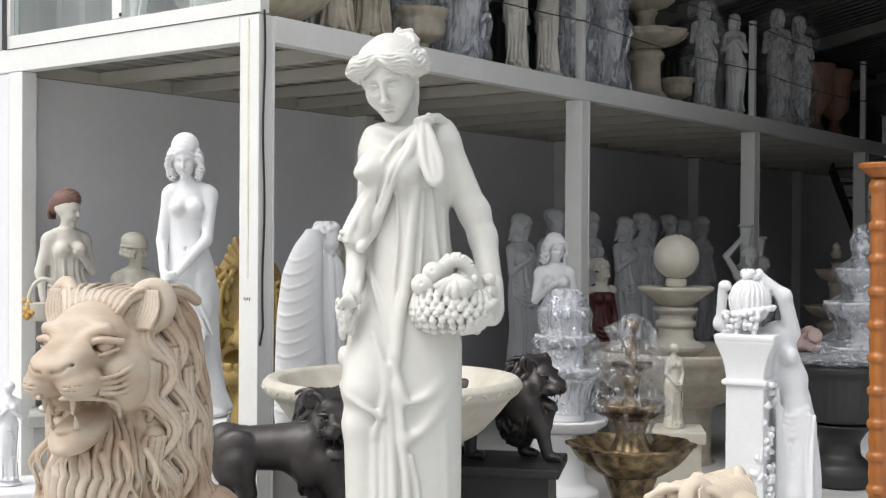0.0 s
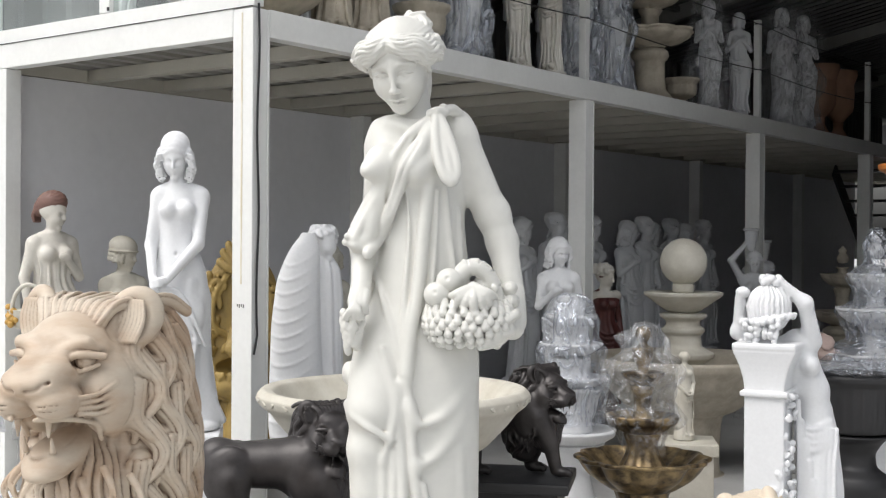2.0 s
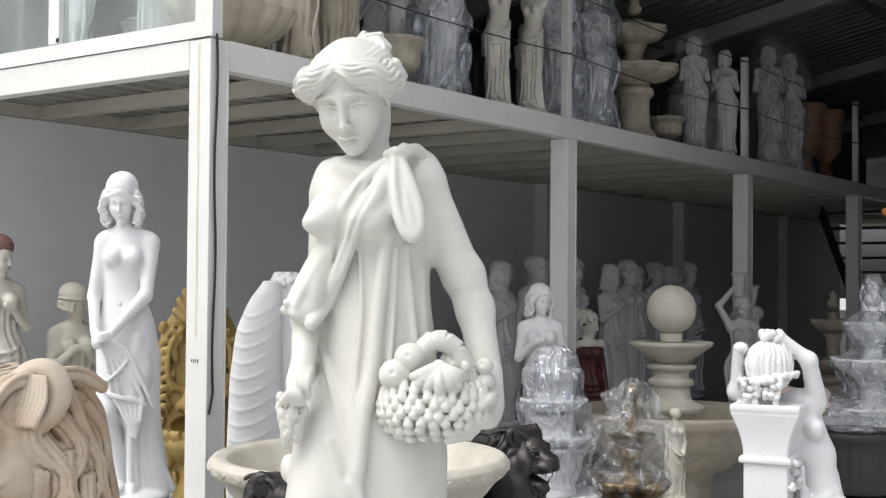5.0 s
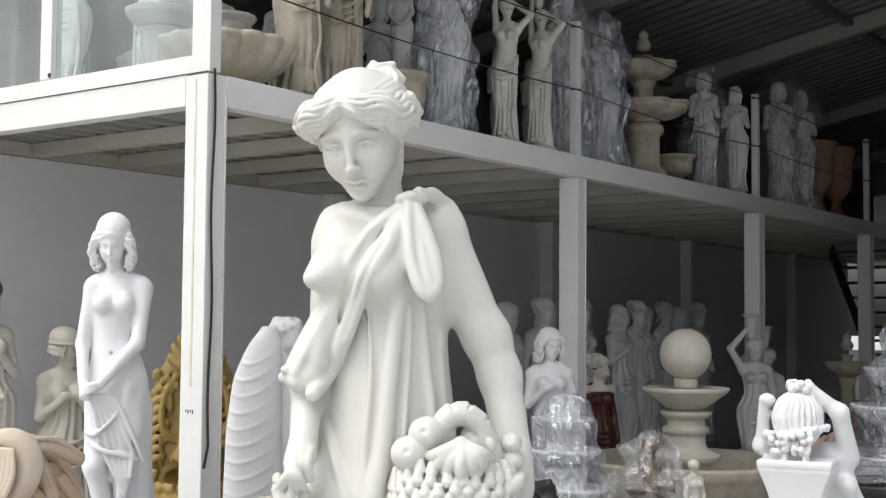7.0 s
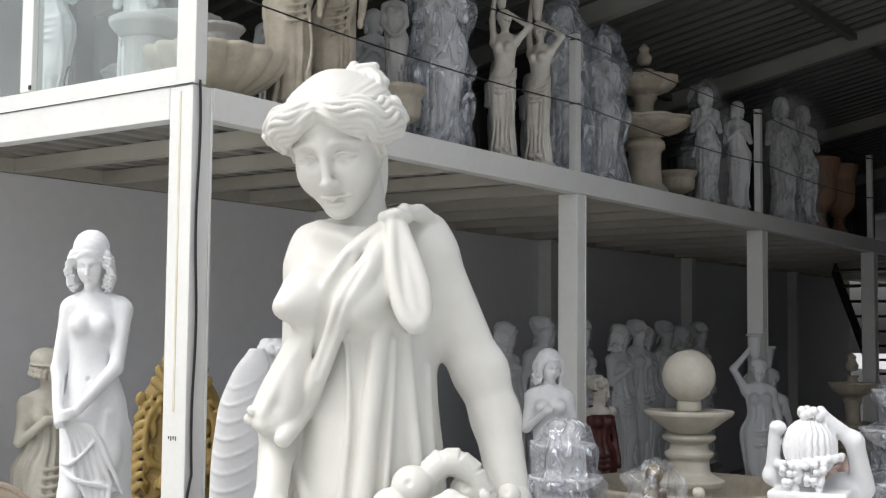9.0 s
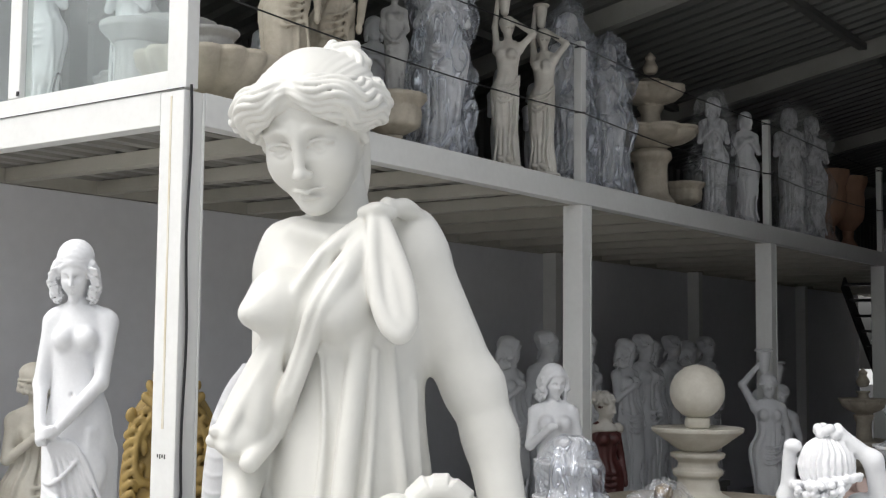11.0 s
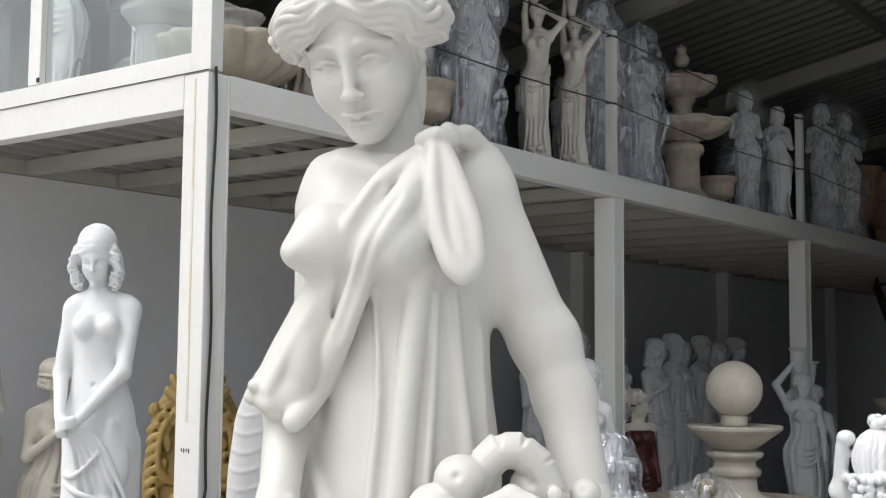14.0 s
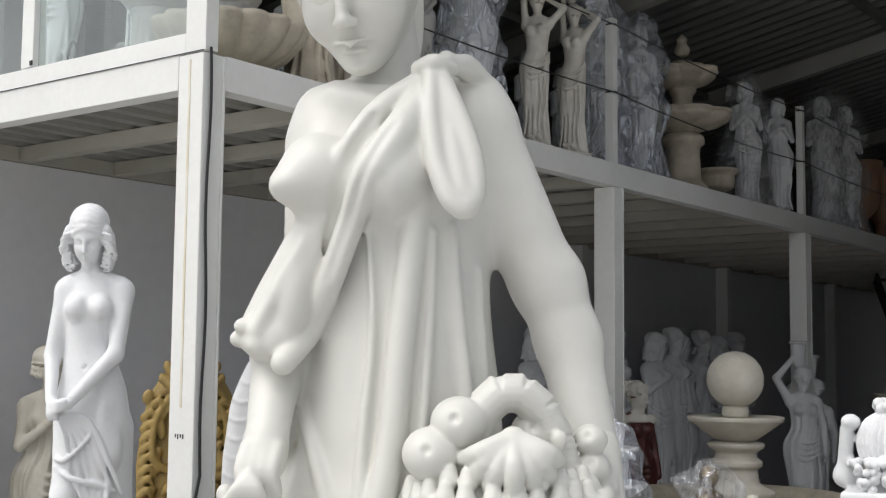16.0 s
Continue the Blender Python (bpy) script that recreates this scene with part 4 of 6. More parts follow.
def fruit_basket_hand():
    """The basket of fruit on the hip, the twisted handle and the fingers that hold it."""
    c = Clay((-0.01, -0.25, 1.51), (0.30, 0.03, 1.80), 0.0021)
    c.ell((.131, -.112, 1.612), (.102, .082, .064), k=.012)
    hp = [(.092, -.135, 1.690), (.102, -.138, 1.722), (.122, -.138, 1.741), (.145, -.136, 1.741), (.166, -.132, 1.724), (.182, -.128, 1.695), (.193, -.124, 1.655), (.198, -.120, 1.625)]
    c.strand(hp, .0175, .0165, k=.01, steps=6)
    hq = np.array(hp)
    for i in range(40):
        t = i / 39 * 6.9
        j = min(int(t), 6)
        a, b = Vector(hq[j]), Vector(hq[j + 1])
        p, tang = a.lerp(b, t - j), (b - a).normalized()
        nrm = Vector((tang.z, 0, -tang.x))
        front = Vector((0, -1, 0))
        loop = [p + (nrm * math.cos(w) + front * math.sin(w)) * .0172 + tang * (.009 * (w / 3.14 - .5)) for w in (0, .8, 1.57, 2.34, 3.14)]
        c.strand(loop, .0044, k=.0012, steps=2)
    # fruit
    for p, rad in (((.048, -.150, 1.676), .032), ((.077, -.148, 1.709), .031), ((.163, -.120, 1.698), .028), ((.224, -.115, 1.690), .019), ((.226, -.112, 1.660), .020), ((.214, -.135, 1.640), .018), ((.232, -.10, 1.635), .017)):
        c.ell(p, (rad, rad, rad * .92), k=.003)
        c.ell((p[0] - .006, p[1] - rad * .96, p[2] + .006), .0040, k=.006, cut=True)
    # vine leaf under the handle
    for i in range(7):
        a = -1.45 + i * .48
        tip = Vector((.132 + .052 * math.sin(a), -.186 + .030 * abs(math.sin(a)), 1.676 - .050 * math.cos(a) - .004 * (i % 2)))
        mid = Vector((.132 + .036 * math.sin(a), -.208 + .012 * abs(math.sin(a)), 1.683 - .020 * math.cos(a)))
        root = Vector((.132, -.186, 1.694))
        c.strand([root, mid, tip], .0125, .0095, k=.0025)
        for w in (-1, 1):
            c.ell((tip.x + w * .011 * math.cos(a), tip.y + .003, tip.z + .006 + w * .011 * math.sin(a) + .006), (.009, .006, .010), k=.004)
    # grapes, long drops in rows
    r = random.Random(8)
    for row in range(8):
        zz = 1.668 - row * .0152
        ring = math.sqrt(max(.10, 1 - ((zz - 1.615) / .072) ** 2))
        n = max(5, int(13 * ring))
        for i in range(n):
            a = radians(-96 + 170 * (i + .5 * (row % 2) + .1) / n) + r.uniform(-.04, .04)
            p = Vector((.126 + .106 * ring * math.sin(a), -.116 - .088 * ring * math.cos(a), zz + r.uniform(-.003, .003)))
            c.cap(p + Vector((0, 0, .005)), p - Vector((0, .001, .005)), .0080, .0112, k=.0004)
    # wrist, palm and fingers
    c.cap((.236, -.055, 1.675), (.238, -.088, 1.612), .031, .030, k=.02)
    c.ell((.228, -.105, 1.592), (.030, .040, .026), turn=(0, 30, 0), k=.02)
    for i in range(4):
        c.strand([(.236 - .010 * i, -.110 - .004 * i, 1.600 - .011 * i), (.222 - .012 * i, -.160, 1.590 - .010 * i), (.186 - .012 * i, -.180, 1.580 - .009 * i)], .0112, .0085, k=.004)
    c.strand([(.243, -.10, 1.63), (.234, -.15, 1.628), (.214, -.172, 1.618)], .0115, .009, k=.006)
    return c.mesh("basket_piece")


def main_figure():
    """The tall marble figure with a bound robe, a fruit basket on one hip and grapes in the other hand."""
    c = Clay((-0.24, -0.25, 0.70), (0.30, 0.20, 2.22), 0.003)
    rows = [(.75, -.005, .0, .15, .14), (1.1, -.006, 0, .150, .128), (1.3, -.012, 0, .153, .128), (1.45, -.008, 0, .146, .126), (1.58, .005, 0, .134, .118), (1.72, .015, 0, .120, .104), (1.83, .012, 0, .107, .094), (1.90, .012, 0, .107, .092), (1.98, .014, 0, .112, .084), (2.05, .015, .005, .096, .064), (2.10, .0, .01, .05, .045)]
    q = np.array(rows)

    def skin(x, z, lift=0.0):
        cx, cy, rx, ry = (float(np.interp(z, q[:, 0], q[:, i])) for i in range(1, 5))
        w = max(-0.97, min(0.97, (x - cx) / rx))
        return (x, cy - ry * math.sqrt(1 - w * w) - lift, z)

    c.column(rows)
    c.slab((-0.2, -0.2, 0.70), (0.2, 0.2, 0.76))
    # bust
    c.ell((-.083, -.070, 1.986), (.047, .052, .050), k=.035)
    c.ell((-.120, -.098, 1.970), (.016, .020, .014), k=.03)
    c.ell((.002, -.078, 1.986), (.056, .058, .058), k=.035)
    c.ell((-.004, -.124, 1.972), (.018, .016, .018), k=.035)
    # legs: the free knee is bent forward
    c.cap((-.065, -.03, 1.56), (-.096, -.084, 1.395), .080, .074, k=.04)
    c.cap((-.100, -.075, 1.34), (-.108, -.080, 1.30), .055, .052, k=.015)
    c.cap((-.108, -.078, 1.30), (-.095, -.05, .80), .053, .048, k=.03)
    c.cap((.065, -.02, 1.5), (.075, -.03, .8), .085, .066, k=.05)
    # shoulders, collar bones, neck
    c.ell((-.070, .005, 2.046), (.043, .05, .046), k=.03)
    c.ell((.098, .0, 2.062), (.048, .050, .052), k=.03)
    c.cap((-.09, .01, 2.082), (.10, .01, 2.100), .022, .026, k=.04)
    c.cap((.002, .018, 2.06), (-.014, .018, 2.18), .045, .041, k=.02)
    c.strand([(-.07, -.026, 2.092), (-.02, -.048, 2.076), (.005, -.056, 2.066)], .005, k=.03)
    # basket arm
    c.cap((.108, .0, 2.045), (.188, .005, 1.870), .047, .042, k=.025)
    c.cap((.192, .004, 1.870), (.214, -.004, 1.800), .0425, .0375, k=.02)
    c.cap((.214, -.004, 1.800), (.236, -.055, 1.665), .0375, .031, k=.02)
    # far arm under the cloth, and the hand with grapes
    c.cap((-.085, .02, 2.03), (-.098, .07, 1.85), .046, .038, k=.03)
    c.cap((-.098, .07, 1.85), (-.128, -.01, 1.785), .038, .034, k=.02)
    c.cap((-.130, -.02, 1.785), (-.134, -.095, 1.690), .031, .024, k=.02)
    c.ell((-.136, -.108, 1.668), (.026, .026, .030), k=.015)
    for i in range(4):
        c.strand([(-.152 + .011 * i, -.122, 1.680), (-.156 + .011 * i, -.138, 1.655), (-.150 + .010 * i, -.132, 1.632)], .0085, k=.004)
    r = random.Random(3)
    for i in range(90):
        t = r.random()
        a = r.uniform(0, 6.28)
        w = .024 * (1 - .75 * t) + .004
        c.ell((-.153 + w * math.cos(a), -.115 + w * math.sin(a), 1.632 - .095 * t), (.0095, .0095, .0115), k=.001)
    for i in range(5):
        a = -1.2 + .6 * i
        c.strand([(-.146, -.14, 1.652), (-.148 + .014 * math.sin(a), -.152, 1.636), (-.150 + .026 * math.sin(a), -.142, 1.618 - .006 * math.cos(a))], .008, .004, k=.003)
    # robe over the far forearm: gathered lobe, rolled end, slack edge
    c.strand([(-.105, -.055, 1.900), (-.138, -.050, 1.850), (-.160, -.058, 1.805)], .020, .014, k=.02)
    c.ell((-.146, -.066, 1.790), (.026, .030, .016), turn=(0, 25, 0), k=.012)
    c.ell((-.172, -.066, 1.798), (.010, .012, .010), k=.004)
    c.ell((-.166, -.080, 1.812), (.010, .011, .009), k=.005)

    c.cap((-.074, -.064, 1.930), (-.132, -.062, 1.814), .033, .027, k=.018)
    c.cap((.0, -.066, 2.050), (-.050, -.072, 1.970), .022, .028, k=.02)
    c.ell((.030, -.090, 2.052), (.022, .018, .036), k=.012)

    c.ell((-.122, -.072, 1.800), (.024, .024, .026), k=.012)
    c.ell((-.108, -.078, 1.845), (.020, .022, .040), k=.012)

    def band(pts, rad, k, end=.75):
        c.strand(pts, rad, rad * end, k=k)

    for i in range(3):
        c.strand([(-.092 - .006 * i, -.086 + .012 * i, 1.915 - .012 * i), (-.124 - .008 * i, -.088 + .014 * i, 1.860 - .006 * i), (-.150 - .006 * i, -.088 + .012 * i, 1.806)], .006, .009, k=.008)
    # broad diagonal folds from the shoulder knot
    band([(.045, -.068, 2.105), (-.012, -.092, 2.062), (-.048, -.112, 2.010), skin(-.076, 1.955, .026), skin(-.098, 1.893, .024), skin(-.116, 1.840, .026), (-.150, -.088, 1.790)], .0150, .006, .6)
    band([(.040, -.080, 2.082), (.004, -.118, 2.030), (-.026, -.134, 1.980), skin(-.044, 1.930, .030), skin(-.066, 1.868, .028), skin(-.090, 1.810, .030), (-.118, -.098, 1.771)], .0175, .006, .8)
    for pts, rad in (([(-.018, -.112, 2.050), (-.052, -.126, 1.990), skin(-.066, 1.930, .036), skin(-.086, 1.868, .036), skin(-.106, 1.812, .042)], .0050), ([(.004, -.134, 2.040), (-.026, -.150, 1.985), skin(-.046, 1.930, .047), skin(-.068, 1.868, .046)], .0022)):
        c.strand(pts, rad * .7, k=.010, cut=True)
    band([(.036, -.092, 2.066), (.012, -.124, 2.022), (-.012, -.140, 1.985)], .008, .012)
    c.ell((.036, -.104, 2.012), (.018, .018, .032), k=.012)
    # knot with folds running back over the shoulder
    c.ell((.048, -.076, 2.114), (.021, .018, .0125), turn=(0, -8, 0), k=.003)
    c.strand([(.030, -.080, 2.112), (.048, -.094, 2.117), (.067, -.080, 2.112)], .0095, k=.003)
    for i in range(4):
        c.strand([(.062, -.070, 2.114 + .004 * i), (.088 + .008 * i, -.046 + .014 * i, 2.124 - .006 * i + .004), (.118 + .008 * i, -.010 + .022 * i, 2.106 - .006 * i)], .0105, .009, k=.004)
    # loop of cloth hanging from the knot, with a cleft in it
    c.strand([(.044, -.090, 2.104), (.043, -.112, 2.050), (.050, -.128, 1.995), (.064, -.136, 1.957), (.078, -.136, 1.944)], .0105, .0135, k=.004)
    c.strand([(.054, -.088, 2.104), (.074, -.106, 2.055), (.090, -.118, 2.005), (.093, -.126, 1.965), (.084, -.132, 1.946)], .0110, .0145, k=.004)
    c.strand([(.049, -.084, 2.100), (.060, -.102, 2.050), (.070, -.116, 2.000), (.076, -.124, 1.962)], .0120, .0205, k=.006)
    c.strand([(.062, -.125, 2.040), (.066, -.142, 2.000), (.071, -.150, 1.975)], .0030, .0042, k=.005, cut=True)
    # long folds down the front: the strong one and the edge from the far hand meet in a point
    for pts, rad, k in (
        ([(.038, 2.03), (.032, 1.96), (.025, 1.91), (.014, 1.80), (.003, 1.674), (-.012, 1.594), (-.023, 1.485)], .0170, .009),
        ([(-.026, 1.93), (-.020, 1.85), (-.020, 1.78), (-.027, 1.70), (-.031, 1.62), (-.031, 1.54)], .0065, .014),
        ([(.072, 1.93), (.080, 1.83), (.090, 1.74), (.092, 1.66)], .0065, .016),
        ([(.050, 1.92), (.046, 1.82), (.040, 1.72), (.032, 1.60)], .0045, .018),
        ([(.105, 1.88), (.108, 1.80), (.114, 1.70)], .0050, .014),
        ([(-.112, 1.760), (-.102, 1.742), (-.108, 1.708), (-.122, 1.672)], .0090, .006),
        ([(-.100, 1.722), (-.086, 1.675), (-.069, 1.622), (-.047, 1.555), (-.033, 1.508), (-.023, 1.478)], .0085, .010),
        ([(-.118, 1.665), (-.110, 1.60), (-.092, 1.535), (-.070, 1.470), (-.056, 1.410)], .0085, .012),
    ):
        c.strand([skin(x, z, .007 if z > 1.5 else .010) for x, z in pts], rad * (.8 if rad > .008 else .2), rad, k=k)
    c.ell(skin(-.023, 1.478, .008), (.010, .010, .014), k=.008)
    # overfold: its rolled hem above the knee, its point, and the folds that fall from it
    c.strand([(-.168, -.05, 1.405), (-.150, -.118, 1.388), (-.118, -.150, 1.364), (-.085, -.152, 1.345), (-.062, -.146, 1.330)], .0075, .0085, k=.010)
    c.strand([(-.062, -.146, 1.330), (-.054, -.146, 1.368), (-.050, -.140, 1.41), (-.058, -.134, 1.47), (-.080, -.122, 1.54)], .0085, .007, k=.012)
    c.strand([(-.060, -.145, 1.332), (-.072, -.140, 1.300), (-.076, -.132, 1.276)], .0075, .009, k=.008)
    for pts, rad in (
        ([(-.076, 1.285), (-.074, 1.137), (-.078, .95), (-.080, .78)], .0095),
        ([(-.052, 1.30), (-.050, 1.137), (-.046, .95), (-.048, .78)], .0110),
        ([(-.040, 1.46), (-.040, 1.394), (-.030, 1.25), (-.026, 1.133), (-.018, .78)], .0115),
        ([(-.022, 1.46), (-.014, 1.408), (-.004, 1.27), (.009, 1.133), (.018, .78)], .0120),
        ([(.020, 1.22), (.040, 1.10), (.050, .78)], .008),
        ([(.105, 1.30), (.112, 1.1), (.115, .78)], .008),
    ):
        c.strand([skin(x, z, .012) for x, z in pts], rad * .7, rad, k=.016)
    c.strand([skin(-.014, 1.405, .012), skin(.002, 1.376, .018), skin(.022, 1.366, .018), skin(.068, 1.384, .012), skin(.105, 1.432, .006), skin(.130, 1.50, .002)], .005, .004, k=.030)
    c.strand([skin(.012, 1.268, .012), skin(.050, 1.290, .012), skin(.090, 1.345, .008), skin(.125, 1.425, .002)], .004, .003, k=.035)
    c.ell((-.052, -.122, 1.340), (.022, .016, .030), k=.012)
    # bunched cloth at the hip of the free leg
    c.ell((-.166, -.02, 1.475), (.016, .03, .028), k=.012)
    c.ell((-.164, -.03, 1.395), (.012, .03, .016), k=.010)
    body = c.mesh("statue")
    top = Clay((-0.19, -0.19, 2.06), (0.10, 0.15, 2.41), 0.0019)
    fair_head(top, pose(-.041, -.026, 2.236, 27, -5, -18), .236)
    pieces = [body, top.mesh("head_piece"), fruit_basket_hand()]
    vs, fs, at = [], [], 0
    for me in pieces:
        co, ix = np.empty(len(me.vertices) * 3, np.float32), np.empty(len(me.loops), np.int32)
        me.vertices.foreach_get("co", co)
        me.loops.foreach_get("vertex_index", ix)
        vs.append(co.reshape(-1, 3))
        fs.append(ix.reshape(-1, 4) + at)
        at += len(me.vertices)
        bpy.data.meshes.remove(me)
    return mesh_from("statue", np.concatenate(vs), np.concatenate(fs))


# ---- the yard: large things first ----
M_STATUE = pose(-2.143, 2.667, -0.036, 0, 0, 38.5) @ Matrix.Scale(1.02, 4)
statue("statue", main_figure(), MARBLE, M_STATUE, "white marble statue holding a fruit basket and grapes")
pedestal(pose(-2.165, 2.65, 0, 0, 0, 38.5), 0.48, 0.677, MARBLE, "white stone pedestal under the marble statue")


def lion_head(c, m, size, strands=5, fine=True):
    """A roaring lion's head and mane, front to -y."""
    keep = c.T, c.s
    c.T, c.s = m @ Matrix.Scale(size, 4), size
    # mane first, the face pressed into it; its locks lie along two swelling masses
    c.locks((0, 0.13, -0.03), (0.205, 0.21, 0.205), turn=(20, 0, 0), n=44, amp=0.010, wave=0.7, freq=3.0, k=0.02, axis=2, lean=1.5)
    c.locks((0, 0.13, -0.28), (0.215, 0.205, 0.36), turn=(-6, 0, 0), n=40, amp=0.005, wave=1.6, freq=7.0, k=0.03, axis=2, lean=2.0)
    r = random.Random(4)

    def on_mane(a, down, puff):
        """A point on the mane: a runs round from the brow over the side to the nape, down runs to the chest."""
        z = 0.20 - 0.72 * down
        w = float(np.interp(z, [-0.62, -0.45, -0.25, -0.05, 0.10, 0.20, 0.26], [0.15, 0.205, 0.222, 0.205, 0.18, 0.12, 0.05]))
        return (math.sin(a) * (w + puff), 0.13 - math.cos(a) * (w + puff) * 0.92, z)

    for i in range(11):
        z = 0.06 - 0.065 * i
        w = float(np.interp(z, [-0.62, -0.45, -0.25, -0.05, 0.10, 0.20], [0.15, 0.205, 0.222, 0.205, 0.16, 0.08])) - 0.010
        c.ell((0, 0.13, z), (w, w * 0.92, 0.10), k=0.03)
    for s in (-1, 1):
        for ring in range(strands + 2):
            for i in range(6):
                a0 = 0.86 + 0.30 * ring + r.uniform(-0.06, 0.06)
                d0 = 0.05 + 0.138 * i + 0.075 * (ring % 2) + r.uniform(-0.02, 0.02)
                swing = 0.24 * (1 if (i + ring) % 2 else -0.8)

                def lock(t, side, puff):
                    w = swing * math.sin(t * 5.0) * (0.4 + t)
                    x, y, z = on_mane(a0 + 0.22 * t + w + side * (1 - 0.75 * t), d0 + 0.34 * t, puff + 0.020 * math.sin(t * 3.14))
                    return (s * x, y, z)

                c.strand([lock(j / 5, 0, -0.010) for j in range(6)], 0.036, 0.010, k=0.006, steps=3)
                if fine:
                    for side in (-0.14, -0.07, 0.0, 0.07, 0.14):
                        c.strand([lock(j / 5, side, 0.030 - 0.020 * j / 5 - 1.0 * side * side) for j in range(6)], 0.0105, 0.0060, k=0.0008, steps=3)
    # skull, cheeks, brow; the face is broad and blunt
    c.T = c.T @ Matrix.Diagonal((1.16, 0.90, 1.0, 1))
    c.ell((0, 0.0, 0.03), (0.145, 0.17, 0.14), k=0.02)
    c.ell((0, -0.06, 0.10), (0.11, 0.12, 0.075), k=0.04)
    for s in (-1, 1):
        c.ell((0.095 * s, -0.07, -0.05), (0.07, 0.10, 0.11), k=0.04)
        c.ell((0.070 * s, -0.135, 0.100), (0.052, 0.045, 0.020), turn=(-15, 18 * s, 0), k=0.03)
    # muzzle with nose and whisker pads
    c.cap((0.026, -0.10, 0.06), (0.030, -0.290, 0.008), 0.060, 0.050, k=0.03)
    c.cap((-0.026, -0.10, 0.06), (-0.030, -0.290, 0.008), 0.060, 0.050, k=0.03)
    c.ell((0, -0.322, 0.012), (0.062, 0.034, 0.032), k=0.012)
    for s in (-1, 1):
        c.ell((0.050 * s, -0.258, -0.040), (0.058, 0.078, 0.048), k=0.022)
        c.strand([(0.018 * s, -0.358, 0.000), (0.038 * s, -0.352, 0.004), (0.054 * s, -0.338, 0.020), (0.060 * s, -0.318, 0.022)], 0.010, 0.005, k=0.005, cut=True)
        for i in range(3):
            c.strand([(0.030 * s, -0.345, -0.040 - 0.013 * i), (0.075 * s, -0.330, -0.036 - 0.014 * i), (0.112 * s, -0.280, -0.034 - 0.016 * i)], 0.0022, k=0.003, cut=True)
        # eye
        c.ell((0.075 * s, -0.185, 0.060), (0.031, 0.022, 0.020), k=0.018, cut=True)
        c.ell((0.077 * s, -0.160, 0.060), 0.026, k=0.003)
        c.ell((0.080 * s, -0.192, 0.058), 0.006, k=0.003, cut=True)
        c.strand([(0.022 * s, -0.190, 0.062), (0.045 * s, -0.192, 0.092), (0.090 * s, -0.170, 0.112)], 0.010, 0.006, k=0.030)
        c.strand([(0.034 * s, -0.196, 0.054), (0.075 * s, -0.194, 0.078), (0.122 * s, -0.150, 0.070)], 0.010, k=0.006)
        c.strand([(0.04 * s, -0.190, 0.050), (0.078 * s, -0.188, 0.034), (0.112 * s, -0.155, 0.048)], 0.006, k=0.004)
        for i in range(4):
            c.strand([(0.095 * s, -0.235, -0.03 - 0.014 * i), (0.122 * s, -0.18, -0.025 - 0.018 * i), (0.138 * s, -0.125, -0.005 - 0.02 * i)], 0.007, 0.005, k=0.006)
    # open mouth, teeth, tongue, lower jaw
    c.ell((0, -0.17, -0.20), (0.075, 0.13, 0.045), turn=(18, 0, 0), k=0.03)
    c.ell((0, -0.225, -0.205), (0.055, 0.045, 0.042), k=0.03)
    c.ell((0, -0.255, -0.132), (0.084, 0.150, 0.043), turn=(10, 0, 0), k=0.008, cut=True)
    c.ell((0, -0.19, -0.165), (0.042, 0.09, 0.014), turn=(12, 0, 0), k=0.008)
    for s in (-1, 1):
        c.cap((0.040 * s, -0.285, -0.080), (0.040 * s, -0.290, -0.128), 0.0105, 0.004, k=0.004)
        c.cap((0.036 * s, -0.262, -0.17), (0.036 * s, -0.268, -0.135), 0.009, 0.004, k=0.004)
        c.strand([(0.03 * s, -0.335, -0.075), (0.078 * s, -0.27, -0.082), (0.10 * s, -0.17, -0.11), (0.098 * s, -0.13, -0.16)], 0.0065, k=0.010)
        # ear
        c.ell((0.128 * s, 0.02, 0.155), (0.078, 0.040, 0.092), turn=(-12, 28 * s, 25 * s), k=0.015)
        c.ell((0.132 * s, -0.030, 0.158), (0.060, 0.026, 0.072), turn=(-12, 28 * s, 25 * s), k=0.012, cut=True)
        for i in range(8):
            c.strand([(0.080 * s + 0.010 * i * s, -0.034, 0.095), (0.096 * s + 0.010 * i * s, -0.016, 0.150), (0.104 * s + 0.008 * i * s, 0.0, 0.205)], 0.0075, 0.005, k=0.003)
    for i in range(9):
        x = (i - 4) * 0.022
        c.strand([(x * .8, -0.075, 0.135), (x * 1.1, -0.03, 0.188), (x * 1.5, 0.04, 0.196), (x * 1.9, 0.13, 0.195), (x * 2.1, 0.22, 0.15)], 0.016, 0.015, k=0.004)
        c.strand([(x * .8 + 0.009, -0.085, 0.150), (x * 1.1 + 0.011, -0.034, 0.203), (x * 1.5 + 0.012, 0.04, 0.211), (x * 1.9 + 0.012, 0.13, 0.209), (x * 2.1 + 0.01, 0.22, 0.16)], 0.006, 0.005, k=0.002)
    c.locks((0, -0.085, -0.36), (0.155, 0.125, 0.20), turn=(-14, 0, 0), n=26, amp=0.014, wave=2.0, freq=6.0, k=0.02, axis=2, lean=2.0)
